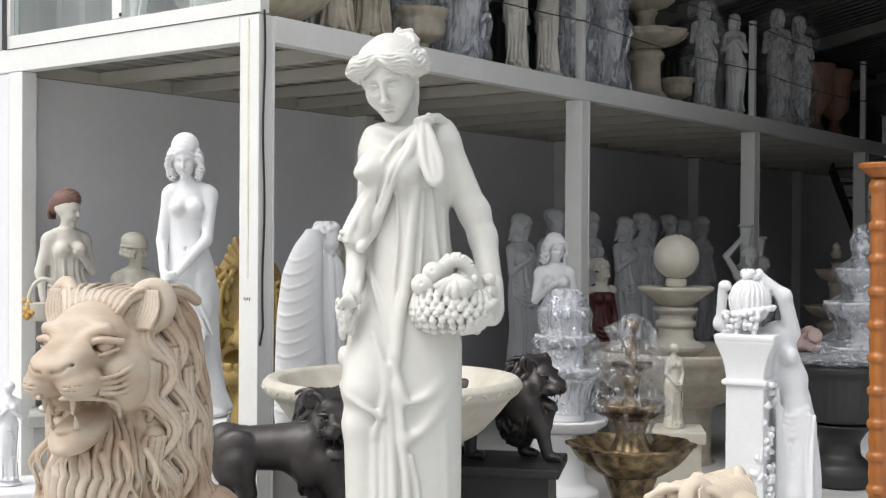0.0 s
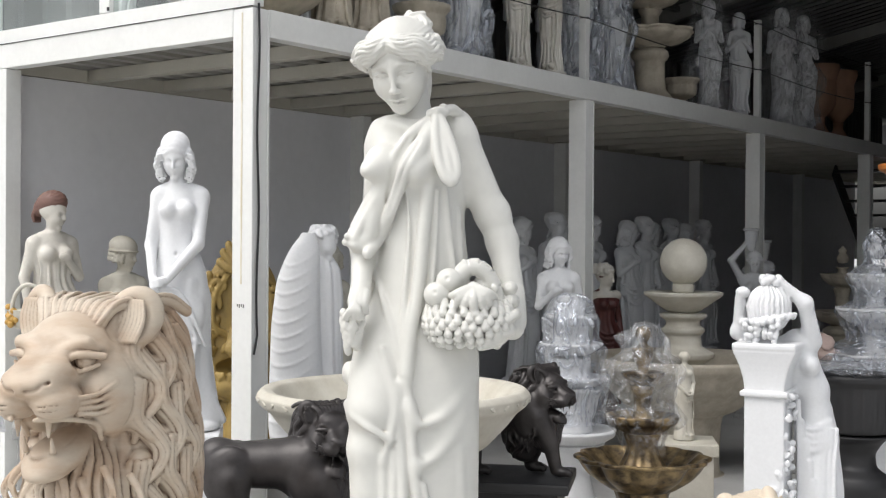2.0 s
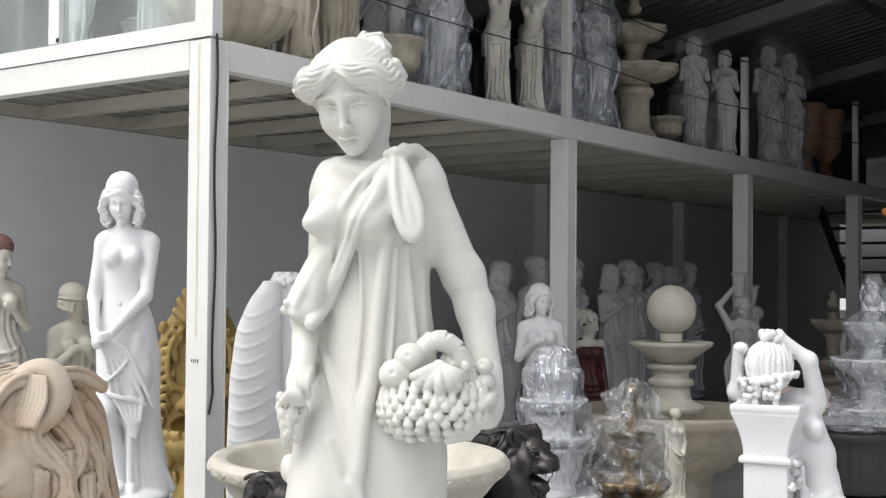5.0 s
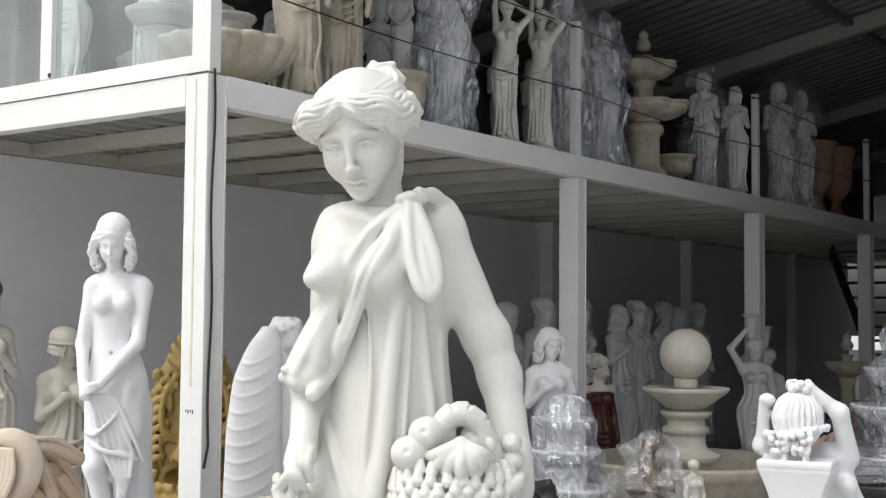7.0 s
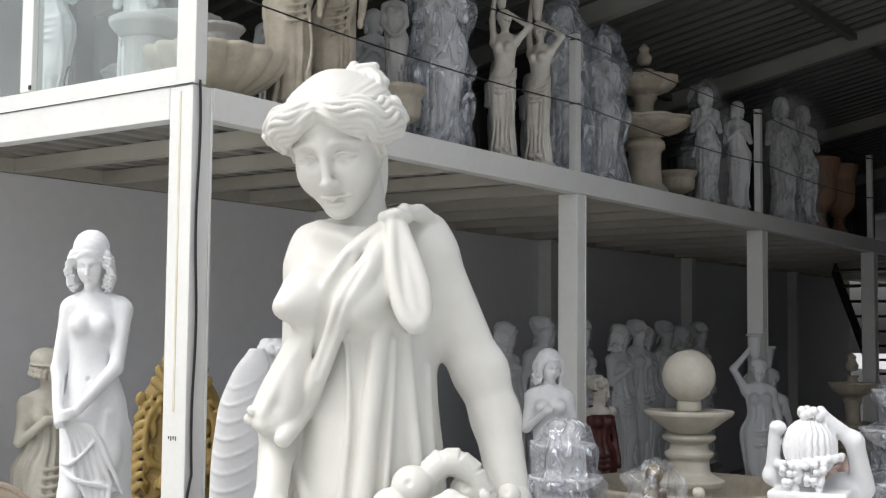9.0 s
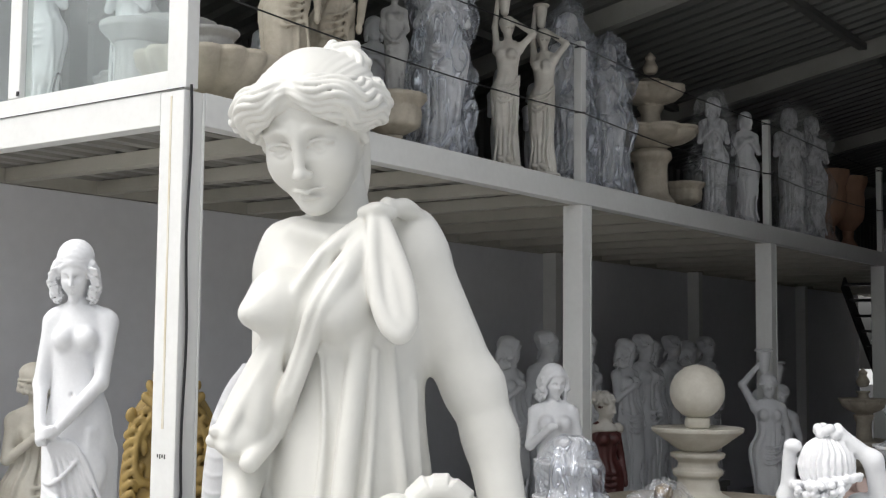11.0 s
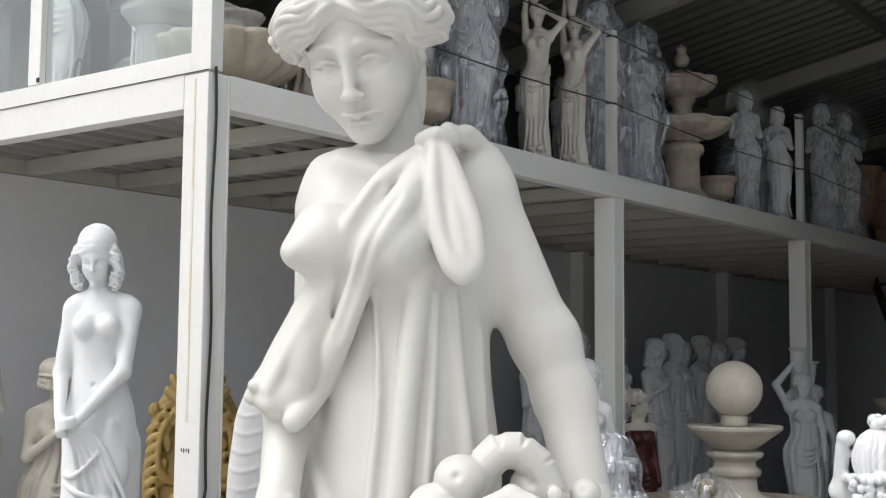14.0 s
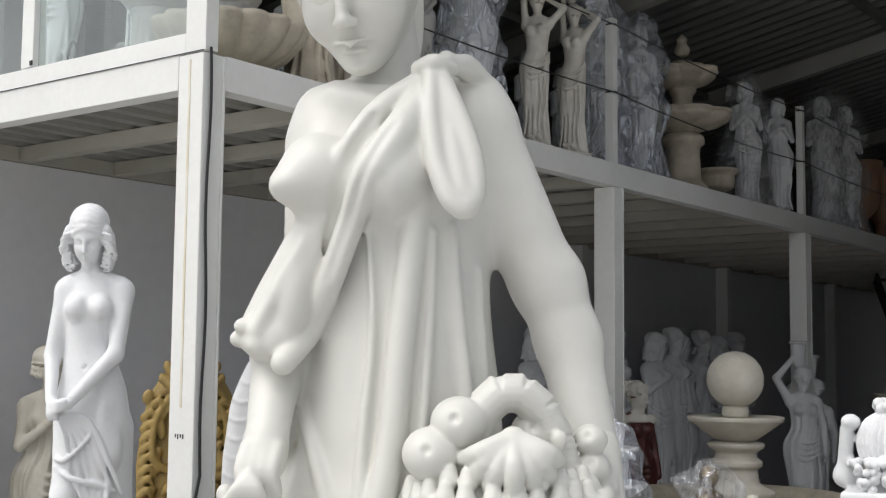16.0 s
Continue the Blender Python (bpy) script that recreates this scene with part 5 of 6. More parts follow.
    for s in (-1, 1):
        for i in range(12):
            u, v = (i % 4) / 3, (i // 4) / 2
            x0 = s * (0.02 + 0.15 * u)
            y0 = -0.205 + 3.6 * x0 * x0 + 0.10 * v
            z0 = -0.24 - 0.13 * v - 0.03 * (i % 2)
            c.strand([(x0 * .9, y0 + 0.012, z0), (x0 + s * 0.016, y0 - 0.004, z0 - 0.05), (x0 + s * 0.004, y0 + 0.006, z0 - 0.11), (x0 + s * 0.02, y0 + 0.030, z0 - 0.17)], 0.012, 0.005, k=0.008)
            c.strand([(x0 * .9 + 0.010, y0 + 0.006, z0 - 0.01), (x0 + s * 0.016 + 0.010, y0 - 0.010, z0 - 0.06), (x0 + s * 0.004 + 0.010, y0 + 0.0, z0 - 0.12)], 0.005, 0.003, k=0.003)
    c.T, c.s = keep
    return c


def big_lion():
    c = Clay((-0.46, -0.48, 0.62), (0.50, 0.60, 1.74), 0.004)
    lion_head(c, pose(0.0, 0.02, 1.435, 4, 0, -31), 0.98)
    # chest, shoulders and a stretched foreleg
    c.ell((0.03, 0.16, 0.86), (0.26, 0.28, 0.27), k=0.05)
    c.ell((0.33, 0.10, 0.83), (0.12, 0.18, 0.18), k=0.05)
    c.cap((-0.14, 0.08, 0.88), (-0.40, -0.05, 0.88), 0.075, 0.06, k=0.04)
    c.slab((-0.42, -0.20, 0.62), (0.45, 0.5, 0.70))
    return c.mesh("lion_statue")


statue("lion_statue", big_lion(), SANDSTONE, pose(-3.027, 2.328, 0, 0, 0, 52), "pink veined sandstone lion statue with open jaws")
pedestal(pose(-3.027, 2.328, 0, 0, 0, 52) @ pose(0, 0.12, 0), 0.95, 0.62, SANDSTONE, "sandstone block under the roaring lion")


def pale_lion():
    c = Clay((-0.42, -0.45, 0.2), (0.42, 0.45, 1.0), 0.0065)
    lion_head(c, pose(0, 0.0, 0.70, 0, 0, 60), 1.0, 4)
    c.ell((0.0, 0.1, 0.32), (0.24, 0.26, 0.2), k=0.05)
    return c.mesh("lion_statue")


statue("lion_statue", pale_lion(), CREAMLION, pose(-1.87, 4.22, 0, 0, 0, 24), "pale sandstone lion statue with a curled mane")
pedestal(pose(-1.87, 4.22, 0, 0, 0, 24), 0.6, 0.23, CREAMLION, "low pale stone block under a lion")


def black_lion(h, face, head_z, standing):
    """A walking lion, body along x, head at +x."""
    c = Clay((-0.52, -0.30, 0.0), (0.56, 0.30, 0.78), h)
    c.cap((-0.24, 0, 0.40), (0.10, 0, 0.41), 0.105, 0.125, k=0.04)
    for s in (-1, 1):
        c.ell((-0.24, 0.085 * s, 0.36), (0.115, 0.055, 0.145), turn=(0, 15, 0), k=0.015)
        c.ell((0.13, 0.09 * s, 0.36), (0.085, 0.05, 0.14), k=0.015)
    c.ell((-0.30, 0, 0.41), (0.11, 0.09, 0.12), k=0.04)
    c.ell((0.12, 0, 0.38), (0.14, 0.125, 0.16), k=0.04)
    for x, y, fx in ((-0.29, 0.075, -0.33), (-0.22, -0.085, -0.18), (0.15, 0.075, 0.13), (0.19, -0.075, 0.30)):
        c.cap((x, y, 0.34), ((x + fx) / 2 + 0.02, y, 0.19), 0.075, 0.05, k=0.03).cap(((x + fx) / 2 + 0.02, y, 0.19), (fx, y, 0.045), 0.046, 0.036, k=0.02)
        c.ell((fx + 0.035, y, 0.03), (0.06, 0.042, 0.032), k=0.012)
        for t in (-1, 0, 1):
            c.ell((fx + 0.08, y + 0.022 * t, 0.024), (0.022, 0.014, 0.022), k=0.006)
    c.strand([(-0.40, 0, 0.42), (-0.47, 0.03, 0.30), (-0.45, 0.08, 0.14), (-0.36, 0.12, 0.08)], 0.020, 0.026, k=0.015)
    lion_head(c, pose(0.22, 0, head_z, 8, 0, face), 0.66, 4)
    return c.mesh("lion_statue")


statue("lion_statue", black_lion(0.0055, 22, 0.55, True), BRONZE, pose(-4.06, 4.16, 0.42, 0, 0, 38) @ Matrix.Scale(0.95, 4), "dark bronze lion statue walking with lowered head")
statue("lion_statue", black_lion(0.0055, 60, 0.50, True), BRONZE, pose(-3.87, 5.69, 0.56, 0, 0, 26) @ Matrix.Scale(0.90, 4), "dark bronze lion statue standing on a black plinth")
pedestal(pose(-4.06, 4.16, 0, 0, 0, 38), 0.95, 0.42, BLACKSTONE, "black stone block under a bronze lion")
pl = thing("pedestal", pose(-4.0, 5.62, 0, 0, 0, 26), "black rectangular plinth with a moulded top", "pedestal")
part("shaft", box((-0.44, -0.22, 0), (0.44, 0.22, 0.50), 0.008), BLACKSTONE, pl)
part("cap", box((-0.50, -0.27, 0.502), (0.50, 0.27, 0.558), 0.012), BLACKSTONE, pl)

# large shallow bowl behind the tall figure
bw = thing("garden_bowl", pose(-4.08, 4.98, 0) @ Matrix.Diagonal((1, 1, 1.09, 1)), "wide cream stone bowl on a turned foot", "bowl")
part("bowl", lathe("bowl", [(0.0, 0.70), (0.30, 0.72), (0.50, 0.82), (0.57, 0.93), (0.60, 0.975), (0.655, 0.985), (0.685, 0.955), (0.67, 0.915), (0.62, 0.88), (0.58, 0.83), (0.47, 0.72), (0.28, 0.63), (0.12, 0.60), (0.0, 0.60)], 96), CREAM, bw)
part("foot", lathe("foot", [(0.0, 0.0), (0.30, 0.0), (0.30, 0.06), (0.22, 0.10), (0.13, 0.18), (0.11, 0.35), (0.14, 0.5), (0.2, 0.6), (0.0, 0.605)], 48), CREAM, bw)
for i in range(40):
    a = i / 40 * 6.283
    leaf = bmesh.new()
    bmesh.ops.create_icosphere(leaf, subdivisions=1, radius=1)
    bmesh.ops.transform(leaf, matrix=Matrix.Translation((0.672 * math.cos(a), 0.672 * math.sin(a), 0.94)) @ Matrix.Rotation(a, 4, "Z") @ Matrix.Rotation(0.5 * (-1) ** i, 4, "X") @ Matrix.Diagonal((0.016, 0.028, 0.012, 1)), verts=leaf.verts)
    part("carved_leaf", leaf, CREAM, bw)

# ---- figures under the deck and beside it ----
FACE = 37
def bather(H, h):
    """A slim figure with bowed head, both hands gathering a cloth that falls from one hip into a train."""
    c = Clay((-0.30, -0.32, 0.0), (0.34, 0.26, 1.68), h)
    f = H / 1.62
    rows = [(.40, .02, 0, .085, .085), (.6, .0, 0, .135, .105), (.74, .005, 0, .158, .118), (.84, .008, 0, .160, .12), (.93, 0, 0, .135, .105), (1.03, -.018, 0, .103, .085), (1.12, -.018, 0, .112, .088), (1.21, -.010, 0, .132, .088), (1.285, 0, .01, .120, .068), (1.33, -.015, .01, .06, .05)]
    c.column([tuple(a * f for a in q) for q in rows])
    c.T, c.s = Matrix.Scale(f, 4), f
    c.ell((.03, 0, .02), (.22, .18, .045), k=.01)
    # legs and feet
    c.cap((-.06, -.03, .78), (-.088, -.088, .45), .085, .060, k=.05).cap((-.088, -.085, .45), (-.015, -.03, .11), .058, .036, k=.03)
    c.ell((-.085, -.112, .445), (.042, .04, .05), k=.03)
    c.cap((.07, 0, .72), (.06, -.03, .42), .088, .068, k=.05).cap((.06, -.03, .42), (.05, .0, .08), .06, .04, k=.03)
    c.ell((-.015, -.085, .065), (.036, .085, .034), k=.015).ell((.055, -.06, .06), (.036, .08, .034), k=.015)
    # train
    for i in range(7):
        g = i / 6
        c.strand([(.145 - .012 * i, .02 - .02 * i, .80), (.135 - .014 * i, .01 - .02 * i, .48), (.165 - .02 * i, .0 - .014 * i, .24), (.265 - .036 * i, .02 - .016 * i, .05)], .022 + .008 * (i % 2), .024, k=.012)
    c.strand([(.10, .05, .7), (.10, .06, .4), (.15, .06, .06)], .09, .10, k=.04)
    # cloth over the thigh, its turned edge and hem
    c.ell((.01, -.075, .63), (.145, .065, .135), k=.03)
    for i in range(6):
        c.strand([(-.115 + .008 * i, -.165, .775), (-.085 + .022 * i, -.150, .70 + .008 * i), (-.07 + .04 * i, -.142 + .004 * i, .60 - .012 * i), (-.06 + .045 * i, -.135 + .008 * i, .525 - .012 * i)], .012, .010, k=.010)
    c.strand([(-.125, -.12, .60), (-.085, -.150, .595), (-.03, -.162, .63), (.025, -.155, .685)], .012, .009, k=.006)
    c.strand([(-.125, -.11, .565), (-.06, -.150, .53), (.03, -.150, .505), (.13, -.10, .475)], .013, .011, k=.006)
    for i in range(5):
        c.strand([(-.03 + .034 * i, -.135 + .006 * i, .505), (.02 + .020 * i, -.130, .41), (.075 + .006 * i, -.118, .315 + .02 * i)], .015, .009, k=.008)
    # bust, neck, shoulders
    for s in (-1, 1):
        c.ell((.055 * s - .012, -.078, 1.19), (.052, .046, .048), k=.028)
        c.ell((.125 * s, .01, 1.262), .046, k=.04)
        c.cap((.03 * s - .01, .012, 1.325), (.11 * s, .012, 1.293), .024, .032, k=.03)
    c.cap((-.012, .01, 1.29), (-.022, -.01, 1.41), .046, .042, k=.03)
    c.ell((-.015, -.098, .955), (.008, .012, .010), k=.012, cut=True)
    # arms brought to one side, hands closed on the cloth
    c.cap((-.135, .005, 1.26), (-.176, -.02, 1.0), .042, .036, k=.03).cap((-.176, -.02, 1.0), (-.150, -.145, .83), .035, .026, k=.015)
    c.cap((.138, .005, 1.26), (.118, -.09, 1.01), .043, .037, k=.03).cap((.118, -.09, 1.01), (-.045, -.185, .835), .036, .027, k=.015)
    c.ell((-.135, -.165, .80), (.032, .032, .036), k=.015).ell((-.085, -.19, .81), (.042, .028, .026), k=.012)
    for i in range(4):
        c.strand([(-.075 - .004 * i, -.212, .825 - .011 * i), (-.115, -.215, .818 - .011 * i), (-.145, -.195, .812 - .011 * i)], .0085, .007, k=.003)
        c.strand([(-.155 + .012 * i, -.175, .80), (-.152 + .012 * i, -.20, .775), (-.145 + .012 * i, -.19, .755)], .0085, k=.003)
    head(c, c.T @ pose(-.028, -.03, 1.475, 22, 0, -4), .235 * f, "wavy", True)
    return c.mesh("statue")


girl = bather(1.56, 0.0062)
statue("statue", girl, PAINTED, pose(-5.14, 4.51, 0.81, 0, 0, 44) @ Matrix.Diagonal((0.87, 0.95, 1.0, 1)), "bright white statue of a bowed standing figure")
pedestal(pose(-5.15, 4.50, 0, 0, 0, 44), 0.46, 0.81, PAINTED, "white square pedestal under a bowed statue")

bg = woman("statue", 1.55, 0.0075, "none", ("down", "chest"), folds=13, depth=0.014, turn=35, bare=False, seed=3)
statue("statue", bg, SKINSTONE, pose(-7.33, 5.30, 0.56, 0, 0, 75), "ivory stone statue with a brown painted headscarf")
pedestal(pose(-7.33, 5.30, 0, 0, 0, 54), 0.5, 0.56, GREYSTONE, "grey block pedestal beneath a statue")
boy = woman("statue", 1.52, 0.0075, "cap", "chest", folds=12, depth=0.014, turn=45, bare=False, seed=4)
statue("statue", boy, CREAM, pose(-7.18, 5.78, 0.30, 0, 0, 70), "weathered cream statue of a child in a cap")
pedestal(pose(-7.18, 5.78, 0, 0, 0, 52), 0.42, 0.30, GREYSTONE, "grey block pedestal beneath a child statue")


def scarf_and_basket():
    c = Clay((-0.14, -0.16, -0.14), (0.14, 0.16, 0.14), 0.007)
    c.locks((0, 0.025, 0.022), (0.092, 0.108, 0.086), turn=(-22, 0, 0), n=18, amp=0.006, k=0.005)
    c.ell((0, 0.10, -0.03), (0.055, 0.05, 0.06), k=0.02)
    for i in range(5):
        c.strand([(-0.03 + 0.015 * i, 0.11, -0.03), (-0.035 + 0.018 * i, 0.13, -0.08), (-0.03 + 0.016 * i, 0.115, -0.125)], 0.016, 0.010, k=0.006)
    return c.mesh("headscarf")


tagged_at(part("headscarf", scarf_and_basket(), BROWNHAIR), pose(-7.318, 5.305, 2.02, 12, 0, 110), "brown painted headscarf carved on a statue", "scarf")
bk = thing("fruit_basket", pose(-7.02, 4.90, 1.32, 0, 0, 54), "small cream basket heaped with amber fruit", "basket")
part("basket_body", lathe("basket_body", [(0.0, -0.09), (0.09, -0.09), (0.12, 0.02), (0.125, 0.03), (0.10, 0.03), (0.0, 0.02)], 32, 16, 0.05), CREAM, bk)
part("handle", tube_mesh("handle", [(0.10 * math.cos(a / 10 * math.pi), 0, 0.03 + 0.16 * math.sin(a / 10 * math.pi)) for a in range(11)], 0.014), CREAM, bk)
rr = random.Random(6)
fruit_mesh = bmesh.new()
bmesh.ops.create_icosphere(fruit_mesh, subdivisions=2, radius=0.021)
fm = bpy.data.meshes.new("fruit")
fruit_mesh.to_mesh(fm)
fruit_mesh.free()
fm.materials.append(FRUIT)
for s in (-1, 1):
    for i in range(20):
        f = new("fruit", fm)
        f.parent = bk
        f.location = (s * (0.10 + rr.uniform(-0.05, 0.04)), rr.uniform(-0.07, 0.03), 0.05 - rr.random() * 0.12)

# winged figure beside the corner post
def wing():
    c = Clay((-0.25, -0.16, 0.0), (0.34, 0.30, 1.36), 0.0085)
    rows = [(0.0, -.06, 0, .10, .06), (.12, -.04, 0, .14, .08), (.33, -.015, 0, .162, .095), (.75, -.02, 0, .145, .09), (1.02, -.005, 0, .128, .08), (1.18, .03, 0, .098, .06), (1.26, .05, 0, .065, .045), (1.30, .06, 0, .03, .02)]
    c.column(rows)
    q = np.array(rows)
    for i in range(13):
        z = 0.07 + i * 0.086

        def on(u, z):
            cx, rx, ry = (float(np.interp(z, q[:, 0], q[:, j])) for j in (1, 3, 4))
            return (cx + rx * u, -ry * math.sqrt(1 - u * u), z)
        c.strand([on(-.93, z + .012), on(-.6, z - .004), on(-.1, z + .012), on(.4, z + .05), on(.85, z + .10)], .006, .001, k=.012)
    c.column([(0.0, 0.2, 0.12, .11, .11), (.5, .17, .12, .10, .10), (.9, .15, .12, .12, .1), (1.1, .15, .12, .10, .08), (1.16, .15, .12, .04, .04)], folds=9, depth=.008)
    head(c, pose(0.16, 0.10, 1.24, 10, 0, 40), 0.2, "curls", False)
    return c.mesh("statue")


statue("statue", wing(), PAINTED, pose(-5.34, 5.62, 0.55, 0, 0, 44), "white statue with a large ribbed feather wing")
pedestal(pose(-5.34, 5.62, 0, 0, 0, 44), 0.5, 0.55, GREYSTONE, "grey pedestal under the winged statue")

# ochre wall fountain
def wall_fountain():
    c = Clay((-0.42, -0.30, 0.0), (0.42, 0.16, 1.70), 0.009)
    c.column([(0, 0, 0, .34, .10), (.55, 0, 0, .30, .08), (1.1, 0, 0, .33, .07), (1.4, 0, 0, .27, .06), (1.56, 0, 0, .12, .05), (1.63, 0, 0, .04, .03)])
    c.ell((0, -0.10, 0.78), (0.26, 0.17, 0.09), k=.02)
    c.ell((0, -0.10, 0.87), (0.22, 0.13, 0.06), k=.01, cut=True)
    c.ell((0, -0.10, 0.42), (0.14, 0.12, 0.36), k=.03)
    head(c, pose(0, -0.10, 1.18, 8, 0, 0), 0.17, "curls", False)
    c.ell((0, -0.08, 1.0), (0.09, 0.06, 0.10), k=.03)
    r = random.Random(2)
    for s in (-1, 1):
        for i in range(13):
            z = 0.95 + i * 0.05
            x = s * float(np.interp(z, [0.95, 1.3, 1.55], [.30, .29, .06]))
            c.strand([(x, -0.05, z), (x - s * .05, -0.09, z + .03), (x - s * .08, -0.07, z - .01)], .022, .012, k=.008)
        c.strand([(.10 * s, -.06, 1.05), (.22 * s, -.09, 1.12), (.21 * s, -.09, 1.30), (.10 * s, -.08, 1.42)], .02, k=.01)
    for i in range(9):
        a = i / 8 * math.pi
        c.ell((.25 * math.cos(a), -.10 - .15 * math.sin(a), .83), .028, k=.01)
    for i in range(9):
        a = radians(-72 + 18 * i)
        c.strand([(0, -.07, 1.40), (.10 * math.sin(a), -.115, 1.40 + .11 * math.cos(a)), (.19 * math.sin(a), -.085, 1.42 + .20 * math.cos(a))], .014, .026, k=.006)
    c.cap((-.06, -.12, .98), (.05, -.17, .95), .06, .05, k=.02).cap((.05, -.17, .95), (.04, -.17, .88), .045, .035, k=.015)
    for s in (-1, 1):
        c.cap((.07 * s, -.09, 1.08), (.12 * s, -.12, .98), .03, .025, k=.012)
    for i in range(60):
        z = r.uniform(.08, 1.4)
        x = r.choice((-1, 1)) * r.uniform(.12, .30)
        c.ell((x, -.085 * math.sqrt(max(.05, 1 - (x / .34) ** 2)) - .005, z), (r.uniform(.018, .035), .02, r.uniform(.02, .045)), turn=(0, r.uniform(-60, 60), 0), k=.008)
    for i in range(15):
        a = math.pi * i / 14
        c.strand([(.25 * math.cos(a), -.10 - .16 * math.sin(a), .84), (.17 * math.cos(a), -.10 - .12 * math.sin(a), .74), (.06 * math.cos(a), -.09 - .08 * math.sin(a), .66)], .020, .010, k=.006)
    return c.mesh("wall_fountain")


tagged_at(part("wall_fountain", wall_fountain(), OCHRE), pose(-6.06, 5.84, 0, 0, 0, 50) @ Matrix.Diagonal((0.82, 0.9, 1.12, 1)), "ochre gold wall fountain with carved scrolls", "fountain")

dark = woman("statue", 1.5, 0.012, "long", ("down", "chest"), folds=10, turn=20, bare=False, seed=7)
statue("statue", dark, CREAM, pose(-6.30, 6.95, 0.28, 0, 0, 60), "cream stone statue standing near the wing statue")
pedestal(pose(-6.30, 6.95, 0, 0, 0, 42), 0.42, 0.28, GREYSTONE, "low grey pedestal of a cream statue")


# ---- fountains and wrapped goods on the right of the yard ----
def film(name, m, profile, mat, label, seed=1, amp=0.03, n=72):
    """A loose crinkled film round something: a turned bag, pushed in and out into folds."""
    me = lathe(name, profile, n, fine=10)
    co = np.empty(len(me.vertices) * 3, np.float32)
    me.vertices.foreach_get("co", co)
    co = co.reshape(-1, 3)
    for i, p in enumerate(co):
        v = Vector((float(p[0]) * 7 + seed * 3.1, float(p[1]) * 7, float(p[2]) * 2.6))
        d = abs(noise.noise(v)) * 1.2 + 0.25 * abs(noise.noise(v * 2.7)) - 0.4
        r = math.hypot(p[0], p[1]) + 1e-6
        g = 1 + amp * d * 2 / max(r, 0.06)
        p[0] *= g
        p[1] *= g
        p[2] += amp * 0.5 * noise.noise(v * 1.7)
    me.vertices.foreach_set("co", co.ravel())
    me.update()
    return tagged_at(part(name, me, mat), m, label, "plastic wrap")


wf = thing("tiered_fountain", pose(-4.33, 7.13, 0), "white tiered fountain on a turned pedestal", "fountain")
part("pedestal_foot", lathe("pedestal_foot", [(0.0, 0.0), (0.24, 0.0), (0.24, 0.09), (0.20, 0.11), (0.16, 0.14), (0.12, 0.3), (0.17, 0.44), (0.24, 0.5), (0.0, 0.5)], 48), PAINTED, wf)
part("basin", lathe("basin", [(0.0, 0.48), (0.20, 0.49), (0.285, 0.54), (0.30, 0.575), (0.285, 0.59), (0.24, 0.57), (0.0, 0.55)], 64, 20, 0.03), PAINTED, wf)
part("column", lathe("column", [(0.0, 0.55), (0.15, 0.56), (0.13, 0.62), (0.17, 0.70), (0.18, 0.78), (0.22, 0.86), (0.0, 0.87)], 48), PAINTED, wf)
for rad, z in ((0.235, 0.88), (0.205, 1.10), (0.165, 1.28)):
    part("tier", lathe("tier", [(0.0, z - 0.04), (rad * .6, z - 0.03), (rad, z + 0.03), (rad * .98, z + 0.05), (rad * .8, z + 0.03), (rad * .5, z + 0.04), (rad * .55, z + 0.17), (0.0, z + 0.18)], 64, 14, 0.06), PAINTED, wf)
film("plastic_wrap", pose(-4.33, 7.13, 0), [(0.20, 0.62), (0.22, 0.80), (0.27, 0.90), (0.215, 0.98), (0.235, 1.10), (0.185, 1.18), (0.195, 1.29), (0.14, 1.42), (0.05, 1.47), (0.0, 1.47)], MILKYFILM, "milky plastic film wrapped round a white fountain", 1, 0.02)

wg = woman("statue", 1.42, 0.0082, "long", ("chest", "down"), folds=9, turn=20, seed=5)
statue("statue", wg, PAINTED, pose(-5.0, 8.08, 0.42, 0, 0, 38), "white statue with a hand on its chest")
pedestal(pose(-5.0, 8.08, 0, 0, 0, 38), 0.42, 0.42, PAINTED, "white pedestal under a statue")

gf = thing("tiered_fountain", pose(-3.43, 6.40, 0), "antique gold three tier fountain with scalloped basins", "fountain")
part("pedestal_foot", lathe("pedestal_foot", [(0.0, 0.0), (0.22, 0.0), (0.20, 0.06), (0.12, 0.12), (0.10, 0.25), (0.14, 0.36), (0.16, 0.42), (0.0, 0.42)], 48, 12, 0.06), OLDGOLD, gf)
part("basin", lathe("basin", [(0.0, 0.40), (0.17, 0.41), (0.30, 0.50), (0.352, 0.58), (0.372, 0.585), (0.374, 0.602), (0.348, 0.606), (0.27, 0.54), (0.15, 0.47), (0.0, 0.46)], 144, 12, 0.085), OLDGOLD, gf)
part("column", lathe("column", [(0.0, 0.45), (0.12, 0.46), (0.14, 0.53), (0.10, 0.60), (0.08, 0.66), (0.11, 0.74), (0.0, 0.75)], 64, 10, 0.1), OLDGOLD, gf)
part("tier", lathe("tier", [(0.0, 0.72), (0.10, 0.73), (0.19, 0.79), (0.205, 0.83), (0.19, 0.84), (0.10, 0.79), (0.0, 0.78)], 96, 18, 0.05), OLDGOLD, gf)
part("stem", lathe("stem", [(0.0, 0.78), (0.07, 0.79), (0.05, 0.84), (0.045, 0.92), (0.07, 1.0), (0.0, 1.01)], 48, 10, 0.08), OLDGOLD, gf)
part("tier", lathe("tier", [(0.0, 0.99), (0.06, 1.0), (0.115, 1.05), (0.12, 1.075), (0.10, 1.075), (0.0, 1.05)], 72, 14, 0.06), OLDGOLD, gf)
